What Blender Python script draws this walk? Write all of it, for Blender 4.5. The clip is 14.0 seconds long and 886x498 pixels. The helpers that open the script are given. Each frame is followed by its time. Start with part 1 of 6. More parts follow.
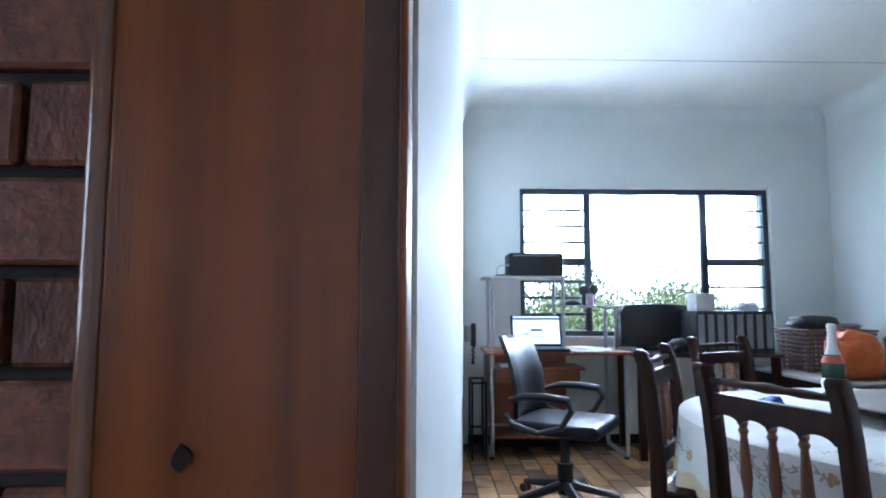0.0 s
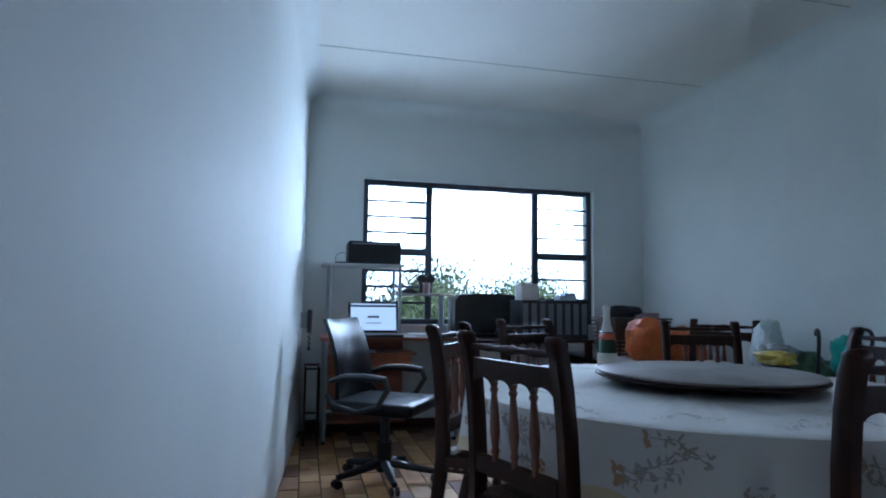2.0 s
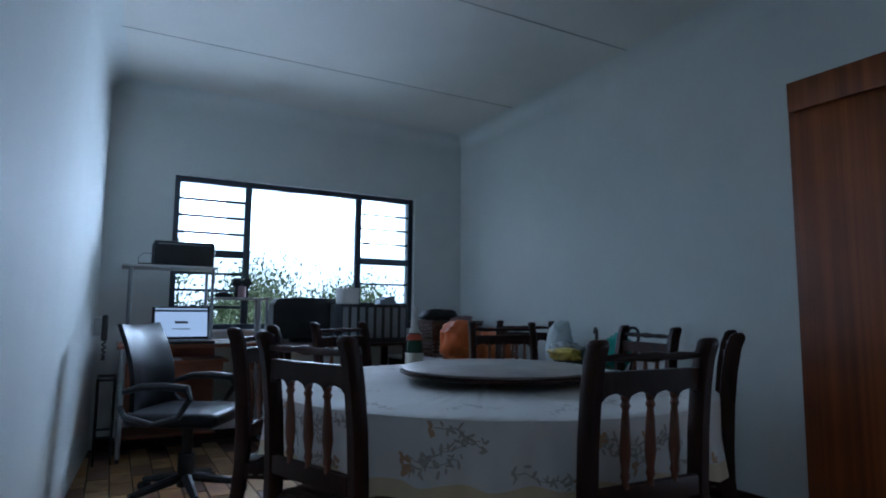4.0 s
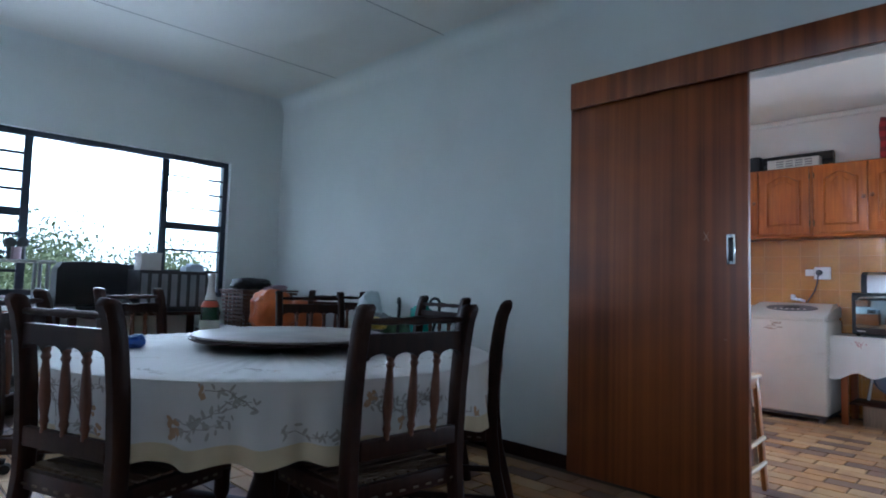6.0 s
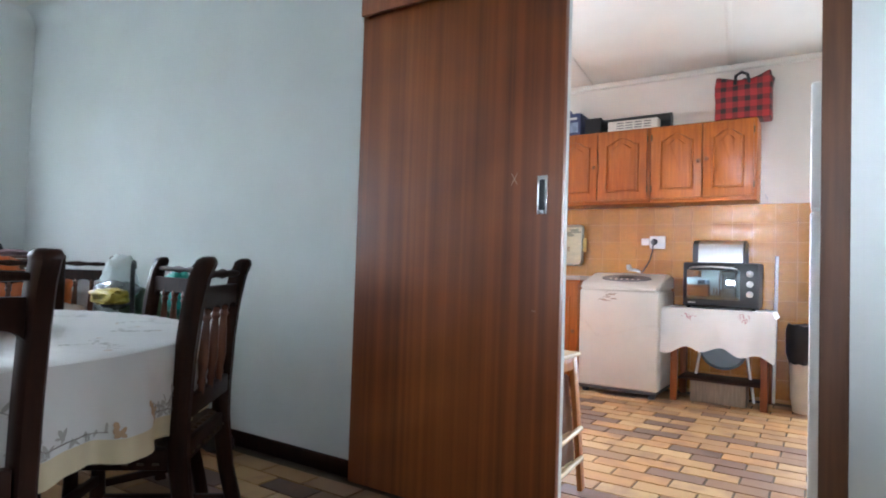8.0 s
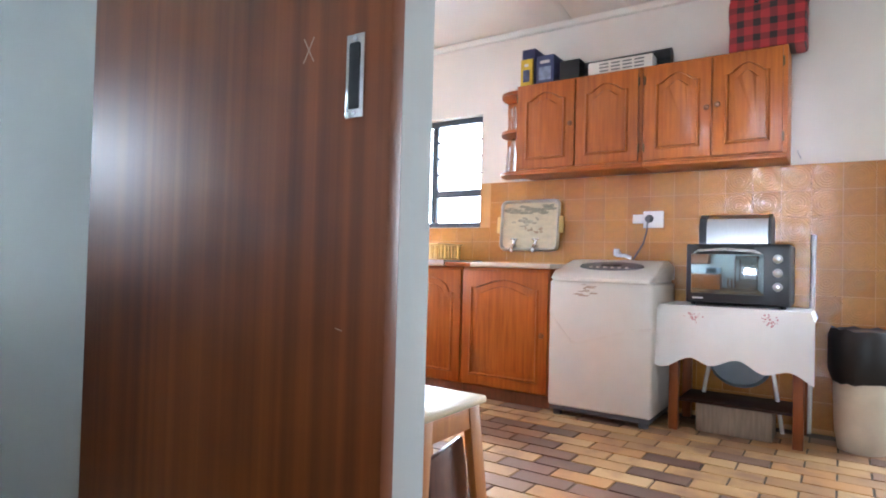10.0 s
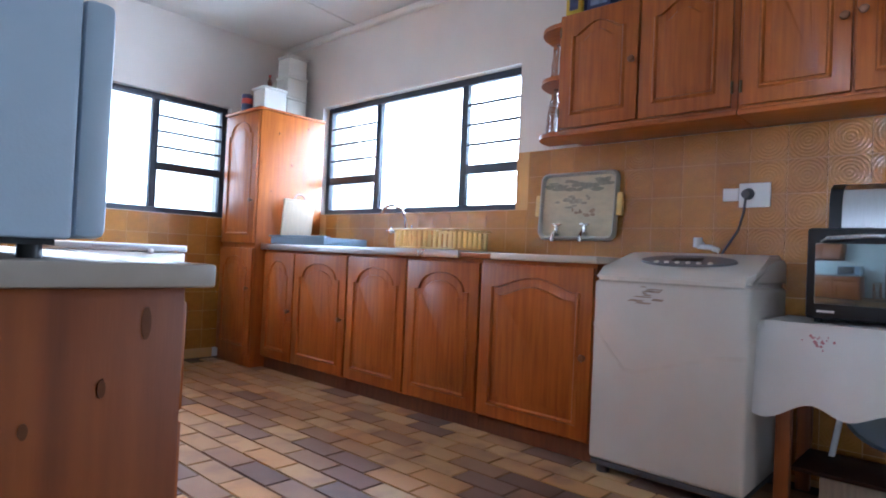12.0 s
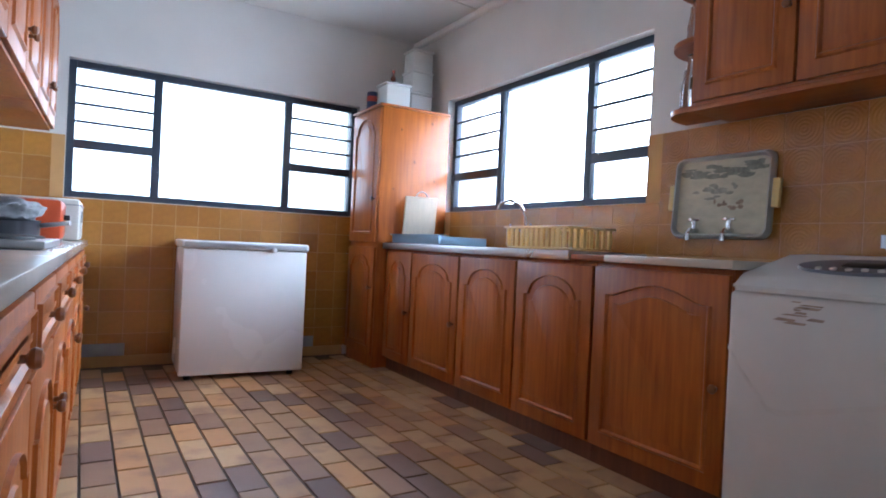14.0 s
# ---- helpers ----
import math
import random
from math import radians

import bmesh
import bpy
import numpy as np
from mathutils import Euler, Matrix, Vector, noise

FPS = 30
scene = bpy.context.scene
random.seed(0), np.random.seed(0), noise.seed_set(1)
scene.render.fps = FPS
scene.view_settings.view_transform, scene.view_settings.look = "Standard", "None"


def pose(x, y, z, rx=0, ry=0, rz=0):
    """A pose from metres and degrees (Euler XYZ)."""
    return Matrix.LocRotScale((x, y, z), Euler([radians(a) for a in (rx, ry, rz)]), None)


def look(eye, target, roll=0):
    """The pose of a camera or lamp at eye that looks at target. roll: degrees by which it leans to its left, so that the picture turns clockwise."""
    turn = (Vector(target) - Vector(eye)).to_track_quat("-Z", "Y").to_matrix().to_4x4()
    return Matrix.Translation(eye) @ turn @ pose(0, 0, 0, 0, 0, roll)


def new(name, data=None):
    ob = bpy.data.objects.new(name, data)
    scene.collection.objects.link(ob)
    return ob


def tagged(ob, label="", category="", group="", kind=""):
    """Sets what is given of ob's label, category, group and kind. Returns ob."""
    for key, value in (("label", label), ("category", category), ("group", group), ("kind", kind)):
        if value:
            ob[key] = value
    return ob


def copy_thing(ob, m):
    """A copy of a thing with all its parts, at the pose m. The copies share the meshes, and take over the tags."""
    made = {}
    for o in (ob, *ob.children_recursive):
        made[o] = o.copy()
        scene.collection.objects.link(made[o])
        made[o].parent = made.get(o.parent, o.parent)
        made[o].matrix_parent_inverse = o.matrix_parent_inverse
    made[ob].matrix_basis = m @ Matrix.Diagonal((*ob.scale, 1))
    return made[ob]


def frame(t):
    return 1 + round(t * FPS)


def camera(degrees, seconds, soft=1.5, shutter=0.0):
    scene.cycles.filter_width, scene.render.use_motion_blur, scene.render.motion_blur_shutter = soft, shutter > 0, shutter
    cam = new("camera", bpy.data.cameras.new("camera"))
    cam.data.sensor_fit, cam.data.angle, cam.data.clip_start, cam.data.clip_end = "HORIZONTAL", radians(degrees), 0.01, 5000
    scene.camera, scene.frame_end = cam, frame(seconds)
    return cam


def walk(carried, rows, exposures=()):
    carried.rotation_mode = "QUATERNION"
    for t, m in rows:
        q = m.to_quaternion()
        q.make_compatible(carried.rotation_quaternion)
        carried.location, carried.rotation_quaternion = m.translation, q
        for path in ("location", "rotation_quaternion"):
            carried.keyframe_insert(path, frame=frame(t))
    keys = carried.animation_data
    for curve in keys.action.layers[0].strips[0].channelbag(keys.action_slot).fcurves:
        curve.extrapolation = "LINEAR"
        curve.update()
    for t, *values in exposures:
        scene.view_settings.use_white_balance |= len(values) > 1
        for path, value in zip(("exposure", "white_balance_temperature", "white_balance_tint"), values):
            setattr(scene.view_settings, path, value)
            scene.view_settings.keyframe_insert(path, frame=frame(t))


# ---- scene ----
cam = camera(73.4, 14.0, soft=1.9)
EXPOSURES = [(0, 1.35, 4900, 9), (1.5, 0.3, 4700, 8), (2.5, -0.35, 4600, 7), (3, -0.65, 4600, 7), (5.5, -0.1, 4800, 8), (7, 0.85, 5050, 8), (7.5, 1.1, 5300, 9), (9, 1.5, 5650, 8), (11.5, 0.1, 4900, 9), (12.5, -0.15, 4900, 9), (14, -0.5, 4900, 9)]
PATH = [
    (0, (0.193, 0.157, 1.122), (0.235, 2.148, 1.307), 0.1),
    (0.5, (0.272, 0.119, 1.100), (0.326, 2.110, 1.281), 0.1),
    (1, (0.370, 0.085, 1.076), (0.522, 2.071, 1.258), 0.1),
    (1.5, (0.435, 0.066, 1.049), (0.722, 2.037, 1.233), 0.5),
    (2, (0.474, 0.046, 1.040), (0.923, 1.987, 1.222), 0.8),
    (2.5, (0.507, 0.027, 1.033), (1.061, 1.940, 1.218), 1.1),
    (3, (0.531, 0.008, 1.027), (1.247, 1.866, 1.219), 1.2),
    (3.2, (0.537, 0.000, 1.022), (1.297, 1.840, 1.217), 1.0),
    (5.3, (0.596, -0.141, 1.031), (1.883, 1.378, 1.217), 1.3),
    (5.5, (0.607, -0.164, 1.018), (1.929, 1.327, 1.191), 1.6),
    (6, (0.636, -0.193, 1.008), (2.042, 1.223, 1.136), 1.6),
    (6.5, (0.716, -0.215, 0.992), (2.188, 1.136, 1.088), 1.6),
    (7, (0.919, -0.18, 0.974), (2.463, 1.09, 1.05), 1.7),
    (7.5, (1.207, -0.112, 0.963), (2.871, 0.996, 1.033), 1.9),
    (8, (1.54, -0.053, 0.943), (3.215, 1.038, 1.01), 1.8),
    (8.5, (1.816, -0.01, 0.923), (3.49, 1.083, 0.983), 1.7),
    (9, (2.117, 0.037, 0.929), (3.791, 1.131, 0.978), 1.8),
    (9.2, (2.249, 0.05, 0.919), (3.921, 1.146, 0.97), 1.7),
    (11.3, (3.525, 0.334, 0.92), (5.102, 1.564, 0.94), 2.2),
    (11.5, (3.608, 0.353, 0.89), (5.157, 1.617, 0.919), 2.5),
    (12, (3.871, 0.405, 0.88), (5.347, 1.754, 0.911), 2.6),
    (12.5, (4.055, 0.431, 0.882), (5.442, 1.872, 0.901), 2.7),
    (13, (4.2, 0.439, 0.897), (5.472, 1.983, 0.903), 2.7),
    (13.5, (4.285, 0.441, 0.918), (5.438, 2.075, 0.91), 2.6),
    (14, (4.34, 0.443, 0.919), (5.38, 2.151, 0.911), 2.7),
]
walk(cam, [(t, look(eye, target, roll)) for t, eye, target, roll in PATH], EXPOSURES)


# ---- world and sun ----
world = bpy.data.worlds.new("world")
scene.world = world
world.use_nodes = True
wn = world.node_tree
sky = wn.nodes.new("ShaderNodeTexSky")
sky.sky_type = "NISHITA"
sky.sun_disc = False
sky.sun_elevation = radians(58)
sky.sun_rotation = radians(261)
sky.air_density, sky.dust_density = 1.0, 6.0
wn.links.new(sky.outputs[0], wn.nodes["Background"].inputs[0])
wn.nodes["Background"].inputs[1].default_value = 0.15
sun = new("sun", bpy.data.lights.new("sun", "SUN"))
sun.data.energy, sun.data.angle, sun.data.color = 5.0, radians(0.6), (1.0, 0.95, 0.87)
sun.matrix_basis = look((0, 0, 0), (0.52, 0.08, -0.85))


def window_light(name, place, aim, w, h, power, spread=150):
    """Sky light in a window opening: slantwise from above, except the level hall beam."""
    d = bpy.data.lights.new(name, "AREA")
    d.shape, d.size, d.size_y, d.energy, d.color, d.spread = "RECTANGLE", w, h, power, (0.97, 0.98, 1.0), radians(spread)
    new(name, d).matrix_basis = look(place, aim)


for x in (1.2, 1.72, 2.24, 2.76):
    window_light("dining_window_light", (x, 5.31, 1.80), (x - 2.0, 3.1, 1.15), 0.42, 0.50, 9.5, 120)
window_light("kitchen_window_light", (5.25, 5.52, 1.64), (5.25, 2.5, 0.25), 2.02, 0.95, 14)
window_light("sink_window_light", (7.24, 3.48, 1.68), (4.3, 3.45, 0.35), 1.96, 0.95, 112)
window_light("back_window_light", (6.9, -0.54, 1.25), (4.1, 1.2, 0.75), 0.72, 1.45, 16)
window_light("hall_sky_light", (-2.75, -0.6, 1.5), (-1.0, -0.4, 1.3), 1.25, 1.05, 4.5)
# added narrow beam through the kitchen opening, to raise glints on the tiles
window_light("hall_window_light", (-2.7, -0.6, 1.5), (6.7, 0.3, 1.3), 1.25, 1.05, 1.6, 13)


# ---- materials ----
def mat(name, color, rough=0.6, metal=0.0, vary=0.12, scale=8.0, stretch=(1, 1, 1), bump=0.1, bump_scale=60.0, color2=None, rand=0.0, coat=0.0, trans=0.0, spec=None):
    m = bpy.data.materials.new(name)
    m.use_nodes = True
    nt = m.node_tree
    n, l = nt.nodes, nt.links
    b = n["Principled BSDF"]
    b.inputs["Roughness"].default_value = rough
    b.inputs["Metallic"].default_value = metal
    b.inputs["Coat Weight"].default_value = coat
    b.inputs["Coat Roughness"].default_value = 0.15
    b.inputs["Transmission Weight"].default_value = trans
    b.inputs["Specular IOR Level"].default_value = spec if spec is not None else (0.35 if rough > 0.45 else 0.5)
    tc = n.new("ShaderNodeTexCoord")
    mp = n.new("ShaderNodeMapping")
    mp.inputs["Scale"].default_value = stretch
    l.new(tc.outputs["Object"], mp.inputs[0])
    nz = n.new("ShaderNodeTexNoise")
    nz.inputs["Scale"].default_value, nz.inputs["Detail"].default_value = scale, 6
    l.new(mp.outputs[0], nz.inputs[0])
    big = n.new("ShaderNodeTexNoise")
    big.inputs["Scale"].default_value, big.inputs["Detail"].default_value = 1.7, 3
    l.new(tc.outputs["Object"], big.inputs[0])
    add = n.new("ShaderNodeMath")
    add.operation = "MULTIPLY_ADD"
    l.new(big.outputs[0], add.inputs[0])
    add.inputs[1].default_value = 0.45
    sc = n.new("ShaderNodeMath")
    sc.operation = "MULTIPLY"
    l.new(nz.outputs[0], sc.inputs[0])
    sc.inputs[1].default_value = 0.55
    l.new(sc.outputs[0], add.inputs[2])
    rp = n.new("ShaderNodeValToRGB")
    lo = color2 or tuple(c * (1 - 2 * vary) for c in color)
    rp.color_ramp.elements[0].position, rp.color_ramp.elements[1].position = 0.33, 0.66
    rp.color_ramp.elements[0].color, rp.color_ramp.elements[1].color = (*lo, 1), (*color, 1)
    l.new(add.outputs[0], rp.inputs[0])
    out = rp.outputs[0]
    if rand:
        oi = n.new("ShaderNodeObjectInfo")
        hs = n.new("ShaderNodeHueSaturation")
        mr = n.new("ShaderNodeMapRange")
        mr.inputs["To Min"].default_value, mr.inputs["To Max"].default_value = 1 - rand, 1 + rand
        l.new(oi.outputs["Random"], mr.inputs[0])
        l.new(mr.outputs[0], hs.inputs["Value"])
        l.new(out, hs.inputs["Color"])
        out = hs.outputs[0]
    l.new(out, b.inputs["Base Color"])
    if bump:
        fine = n.new("ShaderNodeTexNoise")
        fine.inputs["Scale"].default_value, fine.inputs["Detail"].default_value = bump_scale, 4
        l.new(mp.outputs[0], fine.inputs[0])
        bp = n.new("ShaderNodeBump")
        bp.inputs["Strength"].default_value, bp.inputs["Distance"].default_value = bump, 0.004
        l.new(fine.outputs[0], bp.inputs["Height"])
        l.new(bp.outputs[0], b.inputs["Normal"])
        l.new(bp.outputs[0], b.inputs["Coat Normal"])
        rr = n.new("ShaderNodeMapRange")
        rr.inputs["To Min"].default_value, rr.inputs["To Max"].default_value = max(rough - 0.08, 0.02), min(rough + 0.1, 1)
        l.new(big.outputs[0], rr.inputs[0])
        l.new(rr.outputs[0], b.inputs["Roughness"])
    return m


PAINT = mat("white_wall_paint", (0.74, 0.77, 0.75), 0.68, vary=0.03, scale=3, bump=0.15, bump_scale=70, spec=0.15)
CEIL = mat("ceiling_paint", (0.78, 0.77, 0.72), 0.7, vary=0.03, scale=3, bump=0.05)
KPAINT = mat("kitchen_wall_paint", (0.78, 0.75, 0.70), 0.55, vary=0.04, scale=3, bump=0.1, bump_scale=90)
SAPELE = mat("sapele_veneer", (0.30, 0.086, 0.017), 0.40, scale=2.2, stretch=(14, 14, 0.12), bump=0.05, bump_scale=40, color2=(0.10, 0.022, 0.005), spec=0.45)
DARKWOOD = mat("dark_stained_wood", (0.040, 0.013, 0.006), 0.46, scale=6, stretch=(9, 9, 1), bump=0.08, color2=(0.014, 0.005, 0.003), spec=0.2)
SPINDLE = mat("red_brown_turned_wood", (0.17, 0.055, 0.022), 0.35, scale=6, stretch=(9, 9, 1), bump=0.05, color2=(0.08, 0.026, 0.012), coat=0.3)
DOORPOST = mat("varnished_door_post", (0.24, 0.066, 0.010), 0.32, scale=4, stretch=(12, 12, 0.7), bump=0.10, bump_scale=45, color2=(0.11, 0.028, 0.006), coat=0.1, spec=0.4)
PINE = mat("varnished_pine", (0.44, 0.128, 0.012), 0.36, scale=4, stretch=(13, 13, 0.8), bump=0.05, bump_scale=30, color2=(0.23, 0.052, 0.005), coat=0.1, spec=0.35)
PINE_H = mat("varnished_pine_rail", (0.40, 0.115, 0.011), 0.36, scale=4, stretch=(13, 0.8, 13), bump=0.05, bump_scale=30, color2=(0.21, 0.047, 0.005), coat=0.1, spec=0.35)
GREYFRAME = mat("dark_window_frame_paint", (0.045, 0.056, 0.08), 0.4, vary=0.2, bump=0.05)
GROUT = mat("grey_brown_grout", (0.15, 0.115, 0.085), 0.85, vary=0.2)
WHITE_ENAMEL = mat("white_enamel", (0.80, 0.80, 0.78), 0.25, vary=0.02, bump=0.03)
CHROME = mat("chrome", (0.75, 0.75, 0.76), 0.12, metal=1.0, vary=0.03, bump=0)
STEEL = mat("brushed_steel", (0.55, 0.56, 0.58), 0.3, metal=1.0, vary=0.06, scale=20, stretch=(1, 12, 1), bump=0.06)
BLACK = mat("black_plastic", (0.010, 0.011, 0.013), 0.42, vary=0.2, bump=0.08)
LEATHER = mat("black_leatherette", (0.007, 0.008, 0.010), 0.34, vary=0.2, bump=0.15, bump_scale=200, spec=0.25)
CLOTH = mat("white_tablecloth", (0.76, 0.75, 0.73), 0.85, vary=0.05, scale=5, bump=0.25, bump_scale=500)
CREAM = mat("cream_cloth_border", (0.70, 0.60, 0.40), 0.85, vary=0.05, bump=0.2, bump_scale=500)


# ---- mesh helpers ----
def box(bm, x0, x1, y0, y1, z0, z1, bevel=0.0, m=None, seg=2):
    r = bmesh.ops.create_cube(bm, size=1, matrix=Matrix.LocRotScale(((x0 + x1) / 2, (y0 + y1) / 2, (z0 + z1) / 2), None, (abs(x1 - x0), abs(y1 - y0), abs(z1 - z0))))
    vs = r["verts"]
    if bevel:
        es = list({e for v in vs for e in v.link_edges})
        k = bmesh.ops.bevel(bm, geom=es, offset=bevel, segments=seg, affect="EDGES", profile=0.5)
        vs = list({v for f in k["faces"] for v in f.verts} | {v for v in vs if v.is_valid})
    if m is not None:
        bmesh.ops.transform(bm, matrix=m, verts=vs)
    return vs


def rod(bm, p0, p1, r0, r1=None, n=12):
    p0, p1 = Vector(p0), Vector(p1)
    d = p1 - p0
    m = Matrix.Translation((p0 + p1) / 2) @ d.to_track_quat("Z", "Y").to_matrix().to_4x4()
    return bmesh.ops.create_cone(bm, cap_ends=True, segments=n, radius1=r0, radius2=r0 if r1 is None else r1, depth=d.length, matrix=m)["verts"]


def lathe(bm, profile, n=16, m=None):
    """Rings of (radius, height) round the z axis, closed at both ends."""
    rings = []
    for r, z in profile:
        rings.append([bm.verts.new((r * math.cos(2 * math.pi * i / n), r * math.sin(2 * math.pi * i / n), z)) for i in range(n)])
    for a, b in zip(rings, rings[1:]):
        for i in range(n):
            bm.faces.new((a[i], a[(i + 1) % n], b[(i + 1) % n], b[i]))
    bm.faces.new(rings[0][::-1])
    bm.faces.new(rings[-1])
    if m is not None:
        bmesh.ops.transform(bm, matrix=m, verts=[v for r in rings for v in r])


def tube(bm, pts, r, n=8):
    pts = [Vector(p) for p in pts]
    rings = []
    for i, p in enumerate(pts):
        d = (pts[min(i + 1, len(pts) - 1)] - pts[max(i - 1, 0)]).normalized()
        a = d.orthogonal().normalized() if not rings else (ax - d * ax.dot(d)).normalized()
        ax = a
        b = d.cross(a)
        rr = r[i] if isinstance(r, (list, tuple)) else r
        rings.append([bm.verts.new(p + (a * math.cos(2 * math.pi * k / n) + b * math.sin(2 * math.pi * k / n)) * rr) for k in range(n)])
    for a, b in zip(rings, rings[1:]):
        for i in range(n):
            bm.faces.new((a[i], a[(i + 1) % n], b[(i + 1) % n], b[i]))
    bm.faces.new(rings[0][::-1])
    bm.faces.new(rings[-1])


def prism(bm, poly, d0, d1, m=None, inset=0.0):
    """A flat outline in (u, v), raised from d0 to d1 along w; inset slopes its upper rim inwards."""
    cu = sum(p[0] for p in poly) / len(poly)
    cv = sum(p[1] for p in poly) / len(poly)
    w = max(abs(p[0] - cu) for p in poly)
    h = max(abs(p[1] - cv) for p in poly)
    lo = [bm.verts.new((u, v, d0)) for u, v in poly]
    hi = [bm.verts.new((cu + (u - cu) * (1 - inset / w), cv + (v - cv) * (1 - inset / h), d1)) for u, v in poly]
    k = len(poly)
    for i in range(k):
        bm.faces.new((lo[i], lo[(i + 1) % k], hi[(i + 1) % k], hi[i]))
    bm.faces.new(hi)
    bm.faces.new(lo[::-1])
    if m is not None:
        bmesh.ops.transform(bm, matrix=m, verts=lo + hi)


def finish(bm, name, material, smooth=None):
    bmesh.ops.recalc_face_normals(bm, faces=bm.faces)
    me = bpy.data.meshes.new(name)
    bm.to_mesh(me)
    bm.free()
    mats = material if isinstance(material, (list, tuple)) else [material]
    for k in mats:
        me.materials.append(k)
    if smooth is not None:
        me.shade_smooth()
        me.set_sharp_from_angle(angle=radians(smooth))
    return me


def thing(name, label, category, m=None, group="", kind=""):
    e = new(name)
    e.empty_display_size = 0.1
    if m is not None:
        e.matrix_basis = m
    return tagged(e, label, category, group, kind)


def part(name, bm, material, parent, label="", smooth=35, local=False):
    """One mesh under a thing or part. Coordinates are the world's unless local is set."""
    ob = new(name, finish(bm, name, material, smooth))
    ob.parent = parent
    if not local:
        top = parent
        m = Matrix.Identity(4)
        while top:
            m = m @ top.matrix_basis.inverted() if top.parent is None else m
            top = top.parent
        ob.matrix_parent_inverse = m if parent.parent is None else Matrix.Identity(4)
    return tagged(ob, label)


def solo(name, bm, material, label, category, kind="", group="", smooth=35):
    return tagged(new(name, finish(bm, name, material, smooth)), label, category, group, kind)


def B(*a, **k):
    bm = bmesh.new()
    box(bm, *a, **k)
    return bm


def piece(name, mesh, parent, loc, rot=None):
    ob = bpy.data.objects.new(name, mesh)
    scene.collection.objects.link(ob)
    ob.parent = parent
    ob.location = loc
    if rot:
        ob.rotation_euler = rot
    return ob


# ---- structure ----
NY, KY = 5.08, 5.03          # inner faces of the north wall, dining and kitchen side
EX0, EX1 = 3.585, 3.70       # dividing wall
KX = 6.78                    # kitchen east wall
DZ, KZ = 2.775, 2.66         # ceilings


def wall(name, pieces, material, label):
    bm = bmesh.new()
    for p in pieces:
        box(bm, *p)
    return solo(name, bm, material, label, "wall", "structure", smooth=None)


# dining north wall with its window opening
DW = (0.94, 3.07, 0.86, 2.10)
wall("wall_north", [(-2.6, DW[0], NY, NY + 0.22, 0, 2.9), (DW[1], EX1 - 0.06, NY, NY + 0.22, 0, 2.9), (DW[0], DW[1], NY, NY + 0.22, 0, DW[2]), (DW[0], DW[1], NY, NY + 0.22, DW[3], 2.9)], PAINT, "white painted dining room wall with a wide window")
KW = (4.23, 6.27, 1.13, 2.04)
wall("wall_kitchen_north", [(EX1 - 0.06, KW[0], KY, KY + 0.27, 0, 2.9), (KW[1], KX + 0.22, KY, KY + 0.27, 0, 2.9), (KW[0], KW[1], KY, KY + 0.27, 0, KW[2]), (KW[0], KW[1], KY, KY + 0.27, KW[3], 2.9)], KPAINT, "cream painted kitchen wall above brown tiles")
EWIN = (2.49, 4.47, 1.19, 2.075)
wall("wall_kitchen_east", [(KX, KX + 0.22, -1.2, -0.95, 0, 2.9), (KX, KX + 0.22, -0.95, -0.12, 0, 0.4), (KX, KX + 0.22, -0.95, -0.12, 2.05, 2.9), (KX, KX + 0.22, -0.12, EWIN[0], 0, 2.9), (KX, KX + 0.22, EWIN[1], KY, 0, 2.9), (KX, KX + 0.22, EWIN[0], EWIN[1], 0, EWIN[2]), (KX, KX + 0.22, EWIN[0], EWIN[1], EWIN[3], 2.9)], KPAINT, "cream painted kitchen wall above brown tiles")
OP = (-0.03, 0.79, 2.06)
wall("wall_divide", [(EX0, EX1, -2.2, OP[0] - 0.07, 0, 2.9), (EX0, EX1, OP[1], NY, 0, 2.9), (EX0, EX1, OP[0] - 0.07, OP[1], OP[2], 2.9)], PAINT, "white painted wall between dining room and kitchen")
W0, W1 = Vector((0.183, 0.605, 0)), Vector((0.466, 5.122, 0))
wang = math.atan2(W1.y - W0.y, W1.x - W0.x)
wl = (W1 - W0).length
bm = bmesh.new()
box(bm, 0, wl, 0, 0.22, 0, 2.9)
bmesh.ops.transform(bm, matrix=pose(W0.x, W0.y, 0, 0, 0, math.degrees(wang)), verts=bm.verts)
solo("wall_west", bm, PAINT, "glossy white painted dining room wall", "wall", "structure", smooth=None)
wall("wall_south", [(-2.6, EX0, -2.4, -2.2, 0, 2.9)], PAINT, "plain white back wall")
# hall opening out of view, its place inferred from glints on the kitchen tiles
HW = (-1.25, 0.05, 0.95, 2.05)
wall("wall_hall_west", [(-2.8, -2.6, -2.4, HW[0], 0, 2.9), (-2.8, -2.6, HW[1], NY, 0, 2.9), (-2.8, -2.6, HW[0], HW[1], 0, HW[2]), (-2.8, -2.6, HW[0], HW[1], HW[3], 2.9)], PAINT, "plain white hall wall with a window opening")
wall("wall_kitchen_south", [(EX1, KX + 0.22, -1.2, -1.0, 0, 2.9)], KPAINT, "plain cream kitchen wall")
solo("ceiling_dining", B(-2.8, EX0 + 0.05, -2.4, NY + 0.1, DZ, DZ + 0.1), CEIL, "flat white boarded ceiling", "ceiling", "structure")
solo("ceiling_kitchen", B(EX1 - 0.05, KX + 0.1, -1.1, KY + 0.1, KZ, KZ + 0.1), CEIL, "flat cream boarded ceiling", "ceiling", "structure")
solo("roof", B(-3.4, KX + 0.9, -3.0, NY + 0.75, 2.95, 3.1), CEIL, "flat roof slab over the house", "roof", "structure")
